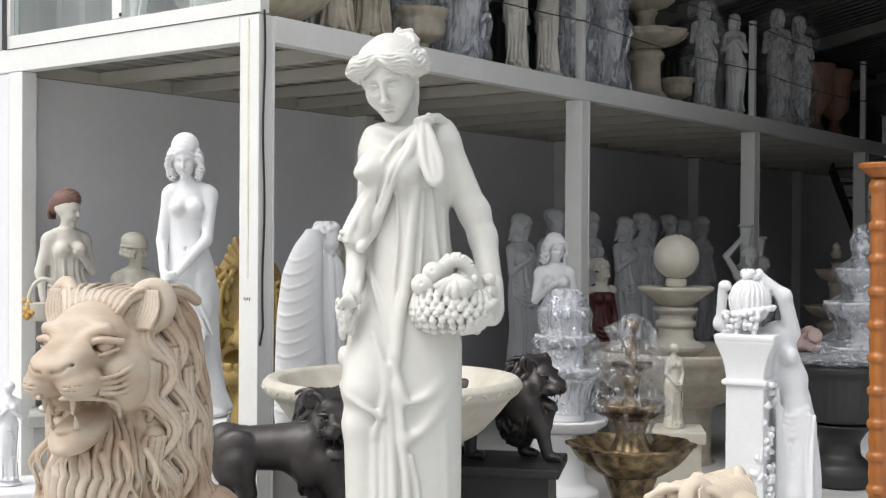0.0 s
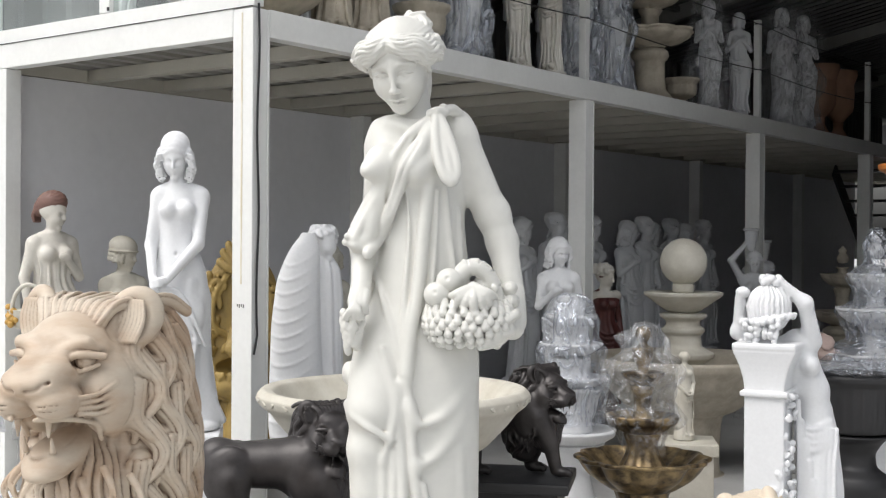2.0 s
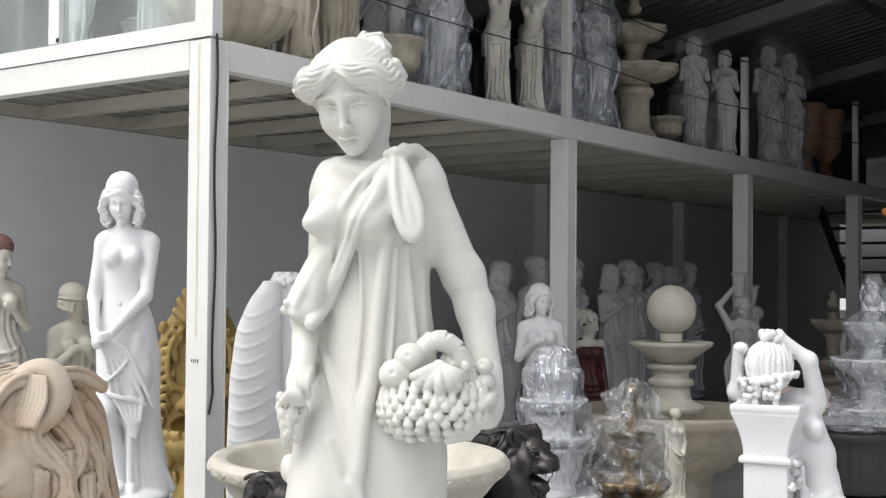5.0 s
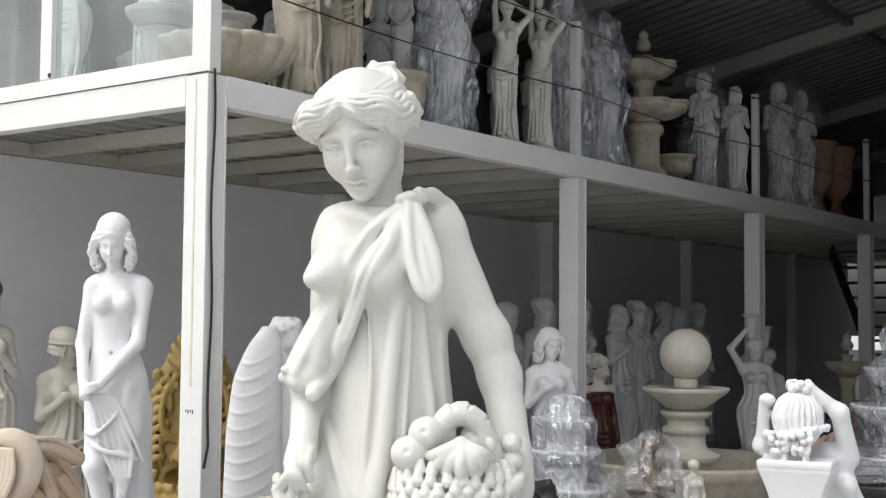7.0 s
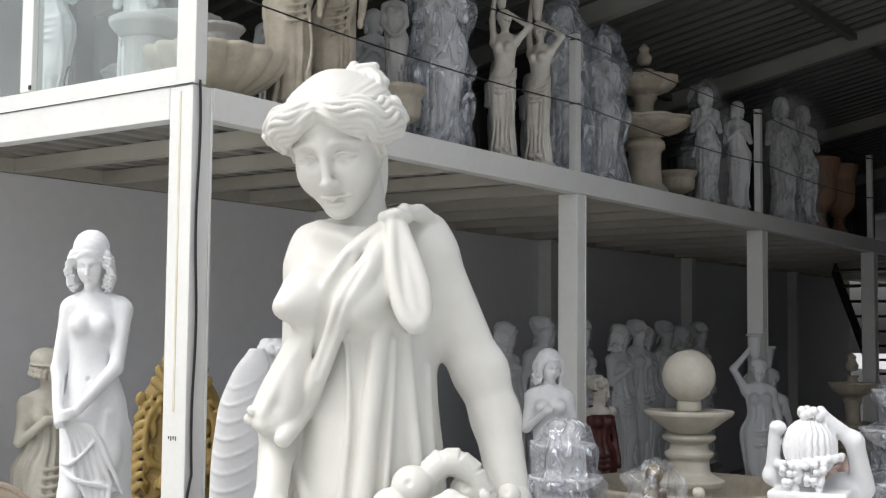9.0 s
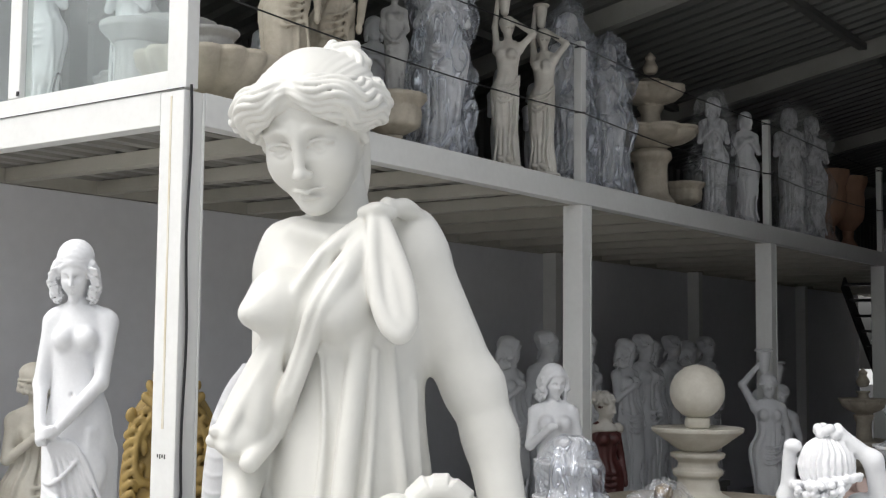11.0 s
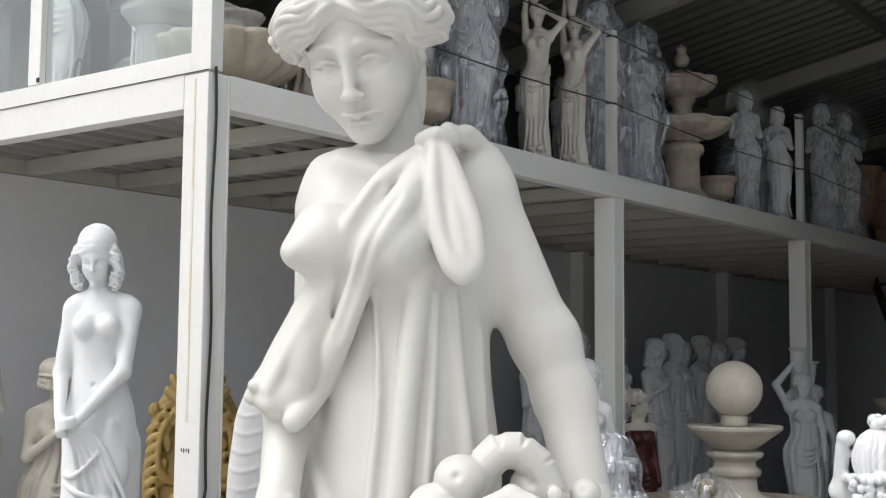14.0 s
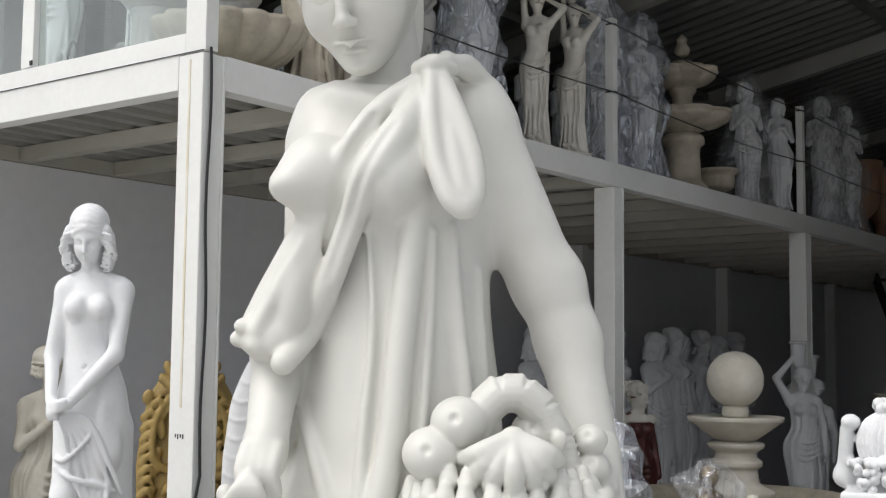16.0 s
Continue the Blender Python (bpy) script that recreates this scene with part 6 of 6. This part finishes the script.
part("finial", lathe("finial", [(0.0, 1.04), (0.035, 1.05), (0.03, 1.10), (0.055, 1.16), (0.06, 1.21), (0.03, 1.225), (0.022, 1.24), (0.040, 1.27), (0.043, 1.29), (0.036, 1.32), (0.0, 1.335)], 48, 14, 0.05, 1.10, 1.22), OLDGOLD, gf)
film("plastic_wrap", pose(-3.43, 6.40, 0), [(0.12, 0.62), (0.15, 0.74), (0.235, 0.82), (0.15, 0.92), (0.22, 1.02), (0.24, 1.10), (0.14, 1.18), (0.15, 1.27), (0.09, 1.34), (0.0, 1.355)], FILM, "clear crumpled plastic film on a gold fountain", 2, 0.045)

bf = thing("ball_fountain", pose(-4.45, 9.05, 0), "cream stone fountain topped with a large ball", "fountain")
part("basin", lathe("basin", [(0.0, 0.62), (0.40, 0.64), (0.62, 0.78), (0.66, 0.88), (0.74, 0.92), (0.76, 0.90), (0.74, 0.84), (0.68, 0.78), (0.60, 0.66), (0.42, 0.50), (0.30, 0.46), (0.28, 0.0), (0.42, 0.0)][::-1], 72), TANSTONE, bf)
part("column", lathe("column", [(0.0, 0.62), (0.20, 0.64), (0.20, 0.76), (0.15, 0.80), (0.16, 0.86), (0.235, 0.90), (0.245, 0.94), (0.20, 0.96), (0.16, 0.98), (0.145, 1.0), (0.135, 1.08), (0.165, 1.10), (0.17, 1.13), (0.135, 1.15), (0.13, 1.19), (0.18, 1.22), (0.185, 1.25), (0.0, 1.27)], 48), CREAM, bf)
part("tier", lathe("tier", [(0.0, 1.24), (0.12, 1.26), (0.18, 1.30), (0.26, 1.36), (0.305, 1.39), (0.31, 1.415), (0.29, 1.42), (0.12, 1.41), (0.0, 1.41)], 64), CREAM, bf)
part("collar", lathe("collar", [(0.0, 1.40), (0.085, 1.41), (0.085, 1.485), (0.0, 1.49)], 32), CREAM, bf)
ball = bmesh.new()
bmesh.ops.create_uvsphere(ball, u_segments=48, v_segments=32, radius=0.183, matrix=Matrix.Translation((0, 0, 1.655)))
for f in ball.faces:
    f.smooth = True
part("ball", ball, CREAM, bf)


def herm():
    """A pillar with a flared head on which a figure rests her folded arms and bound hair, her body behind."""
    c = Clay((-0.30, -0.28, 0.0), (0.44, 0.38, 1.72), 0.004)
    c.slab((-0.165, -0.13, 0.0), (0.035, 0.10, 1.06), r=0.008)
    c.slab((-0.185, -0.15, 1.03), (0.055, 0.12, 1.06), r=0.01)
    for i in range(24):
        t = i / 23
        g = 0.055 * t ** 1.8
        c.slab((-0.165 - g, -0.13 - g * .5, 1.05 + 0.0086 * i), (0.035 + g, 0.10 + g * .6, 1.075 + 0.0086 * i), k=0.004, r=0.008)
    c.slab((-0.224, -0.162, 1.265), (0.094, 0.14, 1.30), r=0.012)
    # hair crown, braid band and grapes
    c.locks((-0.072, 0.02, 1.470), (0.108, 0.110, 0.125), n=24, amp=0.012, wave=0.8, k=0.01, axis=2)
    for i in range(16):
        a = math.pi * (1.0 + i / 15)
        c.ell((-0.075 + 0.122 * math.cos(a), 0.02 + 0.118 * math.sin(a), 1.415 + 0.02 * math.cos(a)), (0.024, 0.02, 0.016), turn=(0, 30 * (-1) ** i, 0), k=0.006)
    r = random.Random(9)
    for i in range(56):
        side = -1 if i % 2 else 1
        t = r.random()
        w = 0.046 * (1 - 0.6 * t)
        a = r.uniform(0, 6.28)
        c.ell((-0.085 + side * 0.045 + w * math.cos(a), -0.125 + 0.5 * w * math.sin(a), 1.415 - 0.115 * t), 0.0155, k=0.0002)
    for i in range(14):
        a = i / 14 * 6.28
        c.ell((-0.06 + 0.045 * math.cos(a), 0.02 + 0.045 * math.sin(a), 1.60 + 0.012 * (i % 3)), 0.02, k=0.004)
    # arms round the head
    c.cap((-0.235, 0.05, 1.34), (-0.215, 0.0, 1.52), 0.030, 0.026, k=0.02).ell((-0.20, -0.01, 1.55), (0.036, 0.030, 0.030), k=0.012)
    c.cap((-0.235, 0.05, 1.34), (-0.10, 0.16, 1.30), 0.04, 0.05, k=0.03)
    c.cap((0.0, 0.02, 1.585), (0.10, 0.06, 1.50), 0.028, 0.034, k=0.02).cap((0.10, 0.06, 1.50), (0.13, 0.14, 1.30), 0.038, 0.045, k=0.03)
    # leaning body with drapery
    c.T = Matrix.Translation((-0.035, -0.01, 0))
    c.cap((0.08, 0.17, 1.28), (0.16, 0.16, 1.05), 0.08, 0.08, k=0.05)
    c.ell((0.165, 0.08, 1.18), (0.045, 0.05, 0.048), k=0.03)
    c.cap((0.16, 0.16, 1.05), (0.19, 0.15, 0.80), 0.07, 0.095, k=0.05)
    c.cap((0.20, 0.14, 0.80), (0.20, 0.06, 0.45), 0.085, 0.062, k=0.05).cap((0.20, 0.06, 0.45), (0.21, 0.08, 0.05), 0.055, 0.036, k=0.03)
    c.cap((0.16, 0.18, 0.78), (0.15, 0.14, 0.05), 0.08, 0.06, k=0.04)
    for i in range(6):
        c.strand([(0.29 - .022 * i, 0.11 - .012 * i, 0.86), (0.285 - .024 * i, 0.07 - .006 * i, 0.66), (0.29 - .02 * i, 0.05, 0.40), (0.30 - .026 * i, 0.06 - .004 * i, 0.06)], 0.011, 0.014, k=0.010)
    for i in range(4):
        c.strand([(0.10, 0.07, 0.90 - .03 * i), (0.18, 0.04, 0.86 - .035 * i), (0.26, 0.12, 0.90 - .03 * i)], 0.012, 0.008, k=0.025)
    c.strand([(0.22, 0.18, 0.95), (0.26, 0.20, 0.7), (0.28, 0.20, 0.45), (0.25, 0.20, 0.1)], 0.035, 0.04, k=0.03)
    for i in range(5):
        c.strand([(0.11 + 0.02 * i, 0.03, 1.0 - 0.1 * i), (0.12 + 0.02 * i, 0.03, 0.7 - 0.06 * i), (0.12 + 0.02 * i, 0.03, 0.08)], 0.015, 0.013, k=0.012)
    c.T = Matrix.Identity(4)
    # ivy climbing the pillar
    for i in range(120):
        z = 0.10 + 0.95 * r.random()
        if i < 90:
            x, y = 0.045 + r.uniform(-0.02, 0.03), -0.115 + 0.12 * r.random()
        else:
            t = r.random()
            x, y, z = -0.12 + 0.14 * t + r.uniform(-0.025, 0.025), -0.130, 0.30 + 0.32 * t + r.uniform(-0.05, 0.05)
        c.ell((x, y, z), (0.016, 0.010, 0.020), turn=(r.uniform(-50, 50), r.uniform(-80, 80), r.uniform(-50, 50)), k=0.003)
    c.strand([(-0.10, -0.128, 0.34), (-0.06, -0.130, 0.42), (-0.03, -0.130, 0.52), (0.01, -0.130, 0.56), (0.03, -0.130, 0.70)], 0.005, k=0.004)
    c.slab((-0.25, -0.22, 0.0), (0.42, 0.34, 0.035))
    return c.mesh("statue")


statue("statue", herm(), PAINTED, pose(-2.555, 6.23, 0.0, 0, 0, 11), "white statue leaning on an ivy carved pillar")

bust = woman("statue", 0.58, 0.008, "curls", "clasp", folds=8, bare=False, seed=22, wide=1.3, turn=30)
statue("statue", bust, CREAM, pose(-3.66, 7.42, 0.54, 0, 0, 60), "small cream garden statue on a square pedestal")
pedestal(pose(-3.66, 7.42, 0, 0, 0, 30), 0.40, 0.54, CREAM, "cream square pedestal under a small statue")

# girl in a red dress by the second post
red = woman("statue", 1.25, 0.011, "curls", "down", folds=12, depth=0.012, turn=40, bare=False, seed=11)
statue("statue", red, MAROON, pose(-5.36, 9.42, 0.36, 0, 0, 60), "statue of a girl in a dark red dress")
pedestal(pose(-5.36, 9.42, 0, 0, 0, 30), 0.36, 0.36, GREYSTONE, "grey pedestal under the red dress statue")
upper = Clay((-0.24, -0.2, 0.86), (0.24, 0.2, 1.32), 0.009)
upper.column([(0.97, 0, 0, .112, .076), (1.01, 0, .004, .098, .062), (1.05, 0, .01, .045, .04)])
upper.cap((0, 0.0, 1.0), (0, -0.004, 1.10), 0.042, 0.04, k=.02)
head(upper, pose(0, -0.012, 1.146, 12, 0, 40), 0.20, "curls", True)
for s in (-1, 1):
    upper.ell((0.118 * s, 0.008, 0.985), 0.048, k=.02)
tagged_at(part("statue", upper.mesh("statue"), SKINSTONE), pose(-5.36, 9.42, 0.36, 0, 0, 60), "ivory stone head and shoulders above a red dress", "statue")

# water carriers at the third post
carrier = woman("statue", 1.45, 0.0085, "bun", "up", folds=11, depth=0.012, bare=False, pot=True, seed=6)
statue("statue", carrier, PAINTED, pose(-5.22, 12.35, 0.28, 0, 0, 30), "pale grey statue carrying a pot on its head", "pot carrier statues")
statue("statue", carrier, PAINTED, pose(-5.42, 13.2, 0.16, 0, 0, 10), "pale grey statue carrying a pot on its head", "pot carrier statues")
for x, y, z in ((-5.22, 12.35, 0.28), (-5.42, 13.2, 0.16)):
    pedestal(pose(x, y, 0, 0, 0, 25), 0.42, z, GREYSTONE, "low grey pedestal under a pot carrier")

# row of grey figures in the dark under the deck
row = woman("statue", 1.66, 0.014, "bun", ("down", "clasp"), folds=11, depth=0.014, turn=30, bare=False, seed=8)
row_b = woman("statue", 1.60, 0.014, "long", ("chest", "down"), folds=10, depth=0.014, turn=35, bare=False, seed=9)
rr = random.Random(12)
for i in range(10):
    y = 10.2 + 0.50 * i
    m = pose(-6.70 + rr.uniform(-0.2, 0.2), y, 0.44, 0, 0, 75 + rr.uniform(-12, 12))
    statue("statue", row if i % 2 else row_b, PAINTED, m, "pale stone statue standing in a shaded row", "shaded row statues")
    pedestal(pose(m.translation.x, y, 0, 0, 0, 0), 0.40, 0.44, GREYSTONE, "low grey block in the shaded row")
for y, s in ((7.6, 0.8), (8.3, 0.85)):
    statue("statue", row_b, GREYSTONE, pose(-6.9, y, 0.0, 0, 0, 55) @ Matrix.Scale(s, 4), "small grey statue by the back wall", "small back wall statues")

# dark planter, wrapped fountain, small fountain, carved post
dp = thing("planter", pose(-3.06, 8.93, 0), "black stone urn planter with a fluted rim", "planter")
part("body", lathe("body", [(0.0, 0.0), (0.24, 0.0), (0.25, 0.10), (0.23, 0.16), (0.15, 0.22), (0.14, 0.32), (0.19, 0.40), (0.26, 0.46), (0.0, 0.47)], 48), BLACKSTONE, dp)
part("rim", lathe("rim", [(0.0, 0.46), (0.26, 0.47), (0.285, 0.60), (0.29, 0.80), (0.32, 0.84), (0.32, 0.88), (0.27, 0.88), (0.25, 0.82), (0.0, 0.80)], 80, 24, 0.05, 0.5, 0.8), BLACKSTONE, dp)


def tier_fountain(m, mat, label, sizes, foot):
    f = thing("tiered_fountain", m, label, "fountain")
    part("pedestal_foot", lathe("pedestal_foot", [(0.0, 0.0), (foot, 0.0), (foot, 0.05), (foot * .86, 0.08), (foot * .72, 0.12), (foot * .66, sizes[0][1] - 0.24), (foot * .86, sizes[0][1] - 0.20), (foot * .86, sizes[0][1] - 0.16), (foot * .6, sizes[0][1] - 0.12), (0.0, sizes[0][1] - 0.118)], 8), mat, f)
    for (rad, z), nxt in zip(sizes, [*[q[1] for q in sizes[1:]], sizes[-1][1] + 0.24]):
        tier = part("tier", lathe("tier", [(0.0, z - 0.12), (rad * .32, z - 0.12), (rad * .36, z - 0.10), (rad * .70, z - 0.065), (rad * .92, z - 0.01), (rad * .95, z + 0.02), (rad, z + 0.03), (rad, z + 0.05), (rad * .88, z + 0.045), (rad * .6, z + 0.0), (0.0, z)], 80, 8, 0.14), mat, f)
        part("stem", lathe("stem", [(0.0, z), (rad * .34, z), (rad * .34, z + 0.03), (rad * .22, z + 0.06), (rad * .20, (z + nxt) / 2), (rad * .26, nxt - 0.14), (rad * .30, nxt - 0.118), (0.0, nxt - 0.117)], 40), mat, tier)
    t = sizes[-1][1] + 0.16
    part("finial", lathe("finial", [(0.0, t), (0.05, t + 0.01), (0.07, t + 0.06), (0.035, t + 0.12), (0.05, t + 0.15), (0.0, t + 0.20)], 24), mat, f)
    return f


tier_fountain(pose(-3.26, 10.02, 0), PAINTED, "white tiered fountain under plastic film", [(0.42, 0.90), (0.30, 1.25), (0.21, 1.52)], 0.3)
film("plastic_wrap", pose(-3.26, 10.02, 0), [(0.50, 0.84), (0.46, 0.93), (0.22, 1.05), (0.33, 1.27), (0.16, 1.36), (0.235, 1.55), (0.10, 1.66), (0.11, 1.80), (0.05, 1.93), (0.0, 1.94)], MILKYFILM, "milky plastic film wrapped round a tiered fountain", 3, 0.025)
film("plastic_wrap", pose(-3.10, 9.05, 0.0), [(0.24, 0.80), (0.36, 0.885), (0.40, 0.90), (0.30, 0.93), (0.0, 0.95)], MILKYFILM, "crumpled plastic sheet lying over a planter rim", 4, 0.03)
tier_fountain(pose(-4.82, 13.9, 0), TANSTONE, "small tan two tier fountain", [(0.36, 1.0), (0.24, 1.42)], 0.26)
pk = Clay((-0.32, -0.22, 0), (0.32, 0.22, 0.30), 0.012)
rr = random.Random(15)
for i in range(12):
    pk.ell((rr.uniform(-.2, .2), rr.uniform(-.1, .1), rr.uniform(.05, .18)), (rr.uniform(.05, .12), rr.uniform(.04, .1), rr.uniform(.03, .08)), turn=(rr.uniform(-40, 40), rr.uniform(-40, 40), 0), k=0.01)
tagged_at(part("packing_paper", pk.mesh("packing_paper"), PINKCLOTH), pose(-3.75, 9.75, 0.88, 0, 0, 20), "crumpled pinkish packing paper on a crate", "paper")
cr = thing("crate", pose(-3.75, 9.75, 0, 0, 0, 20), "grey stone crate carrying packing paper", "crate")
part("body", box((-0.3, -0.22, 0), (0.3, 0.22, 0.80), 0.01), GREYSTONE, cr)
part("lid", box((-0.33, -0.25, 0.802), (0.33, 0.25, 0.885), 0.01), GREYSTONE, cr)

op = thing("carved_post", pose(-2.34, 7.50, 0), "orange varnished carved wooden post", "post")
prof = [(0.0, 0.0), (0.11, 0.0), (0.11, 0.10), (0.075, 0.14), (0.055, 0.2)]
for i in range(9):
    z = 0.25 + i * 0.2
    prof += [(0.050, z), (0.066, z + 0.02), (0.066, z + 0.05), (0.048, z + 0.07), (0.056, z + 0.13)]
prof += [(0.05, 2.08), (0.07, 2.12), (0.06, 2.15), (0.05, 2.17), (0.0, 2.18)]
part("shaft", lathe("shaft", prof, 32, 8, 0.05, fine=4), ORANGEWOOD, op)
part("cap", lathe("cap", [(0.0, 2.17), (0.055, 2.18), (0.10, 2.22), (0.125, 2.235), (0.13, 2.27), (0.0, 2.275)], 32), ORANGEWOOD, op)

# small white figure at the far side of the lion
sw = woman("statue", 0.62, 0.010, "curls", "chest", folds=8, bare=False, seed=14)
statue("statue", sw, PAINTED, pose(-6.30, 4.16, 0.34, 0, 0, 60), "small white cherub statue on a stepped base")
pedestal(pose(-6.30, 4.16, 0, 0, 0, 56), 0.55, 0.34, PAINTED, "white stepped base under a cherub")


# ---- goods stored on the deck ----
def scallop_bowl(m, r, mat, label):
    b = thing("garden_bowl", m, label, "bowl")
    part("bowl", lathe("bowl", [(0.0, 0.06), (r * .26, 0.06), (r * .50, 0.10), (r * .80, 0.17), (r * .96, 0.25), (r, 0.30), (r * .97, 0.325), (r * .85, 0.29), (r * .5, 0.22), (0.0, 0.2)], 140, 16, 0.10), mat, b)
    part("foot", lathe("foot", [(0.0, 0.0), (r * .34, 0.0), (r * .26, 0.06), (0.0, 0.065)], 32), mat, b)
    return b


scallop_bowl(pose(-5.74, 5.74, DECK), 0.39, TANSTONE, "brown stone bowl with a scalloped rim")
tier_fountain(pose(-6.72, 6.15, DECK), GREYSTONE, "grey stacked fountain behind glass", [(0.30, 0.36), (0.20, 0.62)], 0.2)


def urn(m, r, hgt, mat, label):
    u = thing("urn", m, label, "urn", "stored urns")
    part("foot", lathe("foot", [(0.0, 0.0), (r * .55, 0.0), (r * .5, hgt * .1), (r * .25, hgt * .2), (r * .3, hgt * .3), (0.0, hgt * .3)], 32), mat, u)
    part("body", lathe("body", [(0.0, hgt * .28), (r * .3, hgt * .3), (r * .8, hgt * .45), (r * .85, hgt * .7), (r * .8, hgt * .8), (r, hgt * .93), (r, hgt), (r * .8, hgt), (r * .7, hgt * .85), (0.0, hgt * .8)], 64, 16, 0.04), mat, u)
    return u


urn(pose(-5.60, 7.15, DECK), 0.21, 0.36, TANSTONE, "tan stone urn with carved garlands")
urn(pose(-5.60, 11.36, DECK), 0.19, 0.30, TANSTONE, "tan stone urn with carved garlands")
urn(pose(-6.2, 5.9, DECK), 0.25, 0.62, GREYSTONE, "grey stone urn behind glass")
urn(pose(-5.74, 5.74, DECK + 0.215), 0.16, 0.26, GREYSTONE, "small grey urn set in a bowl")

relief = woman("statue", 1.35, 0.012, "bun", ("chest", "down"), folds=10, depth=0.012, bare=False, seed=16, wide=1.15)
for i, (y, x) in enumerate(((6.25, -5.65), (6.62, -5.62))):
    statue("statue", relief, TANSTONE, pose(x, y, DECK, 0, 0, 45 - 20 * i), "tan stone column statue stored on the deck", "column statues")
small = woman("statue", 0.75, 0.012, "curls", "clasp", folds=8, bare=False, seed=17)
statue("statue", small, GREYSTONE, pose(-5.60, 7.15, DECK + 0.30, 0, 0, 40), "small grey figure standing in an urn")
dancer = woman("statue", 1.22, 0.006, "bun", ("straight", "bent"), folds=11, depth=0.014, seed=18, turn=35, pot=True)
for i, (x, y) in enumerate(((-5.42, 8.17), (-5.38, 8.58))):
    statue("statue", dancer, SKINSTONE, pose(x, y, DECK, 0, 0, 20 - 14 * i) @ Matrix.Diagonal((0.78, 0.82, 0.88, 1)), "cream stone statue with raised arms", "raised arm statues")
stored = woman("statue", 1.22, 0.012, "long", "chest", folds=11, depth=0.012, bare=False, seed=19)
for x, y, s, wrapped in ((-5.62, 7.68, 1.18, 1), (-5.58, 9.25, 1.12, 1), (-5.60, 9.92, 1.04, 1), (-5.55, 11.9, 0.96, 1), (-5.5, 12.55, 0.93, 0), (-5.55, 13.9, 1.15, 1), (-5.52, 14.5, 1.15, 1)):
    statue("statue", stored, CREAM if not wrapped else PAINTED, pose(x, y, DECK, 0, 0, 35) @ Matrix.Scale(s, 4), "stone statue stored on the deck", "stored statues")
    if wrapped:
        film("plastic_wrap", pose(x, y, DECK + 0.004), [(0.27, 0.0), (0.24, 0.12), (0.21, 0.35), (0.23, 0.6), (0.19, 0.8), (0.23, 0.96 * s), (0.16, 1.1 * s), (0.13, 1.22 * s), (0.06, 1.29 * s), (0.0, 1.295 * s)], MILKYFILM if y < 10.5 else FILM, "clear plastic film wrapped round a stored statue", y, 0.055)
tier_fountain(pose(-5.56, 10.62, DECK), TANSTONE, "tan stone two tier fountain stored on the deck", [(0.40, 0.62), (0.29, 0.98)], 0.22)
for y in (15.6, 16.3):
    urn(pose(-5.7, y, DECK), 0.24, 0.95, TERRACOTTA, "tall terracotta jar stored on the deck")
col = thing("fluted_plinth", pose(-6.05, 5.52, DECK), "grey green fluted stone plinth behind glass", "plinth")
part("shaft", lathe("shaft", [(0.0, 0.0), (0.15, 0.0), (0.15, 0.05), (0.115, 0.08), (0.110, 0.36), (0.13, 0.40), (0.0, 0.41)], 96, 14, 0.07, 0.08, 0.36), GREYSTONE, col)
part("cap", lathe("cap", [(0.0, 0.40), (0.13, 0.40), (0.18, 0.45), (0.20, 0.47), (0.20, 0.51), (0.0, 0.52)], 64), GREYSTONE, col)
for i, (x, y, s) in enumerate(((-6.40, 5.75, 0.9), (-7.0, 5.60, 1.0))):
    statue("statue", stored, PAINTED, pose(x, y, DECK, 0, 0, 20 + 15 * i) @ Matrix.Scale(s, 4), "white statue stored behind the glass screen", "statues behind glass")
for i in range(7):
    statue("statue", stored, GREYSTONE, pose(-6.7 + 0.2 * (i % 2), 7.2 + 0.85 * i, DECK, 0, 0, 30 + 11 * i) @ Matrix.Scale(0.95 + 0.04 * (i % 3), 4), "grey stone statue at the back of the deck", "rear deck statues")
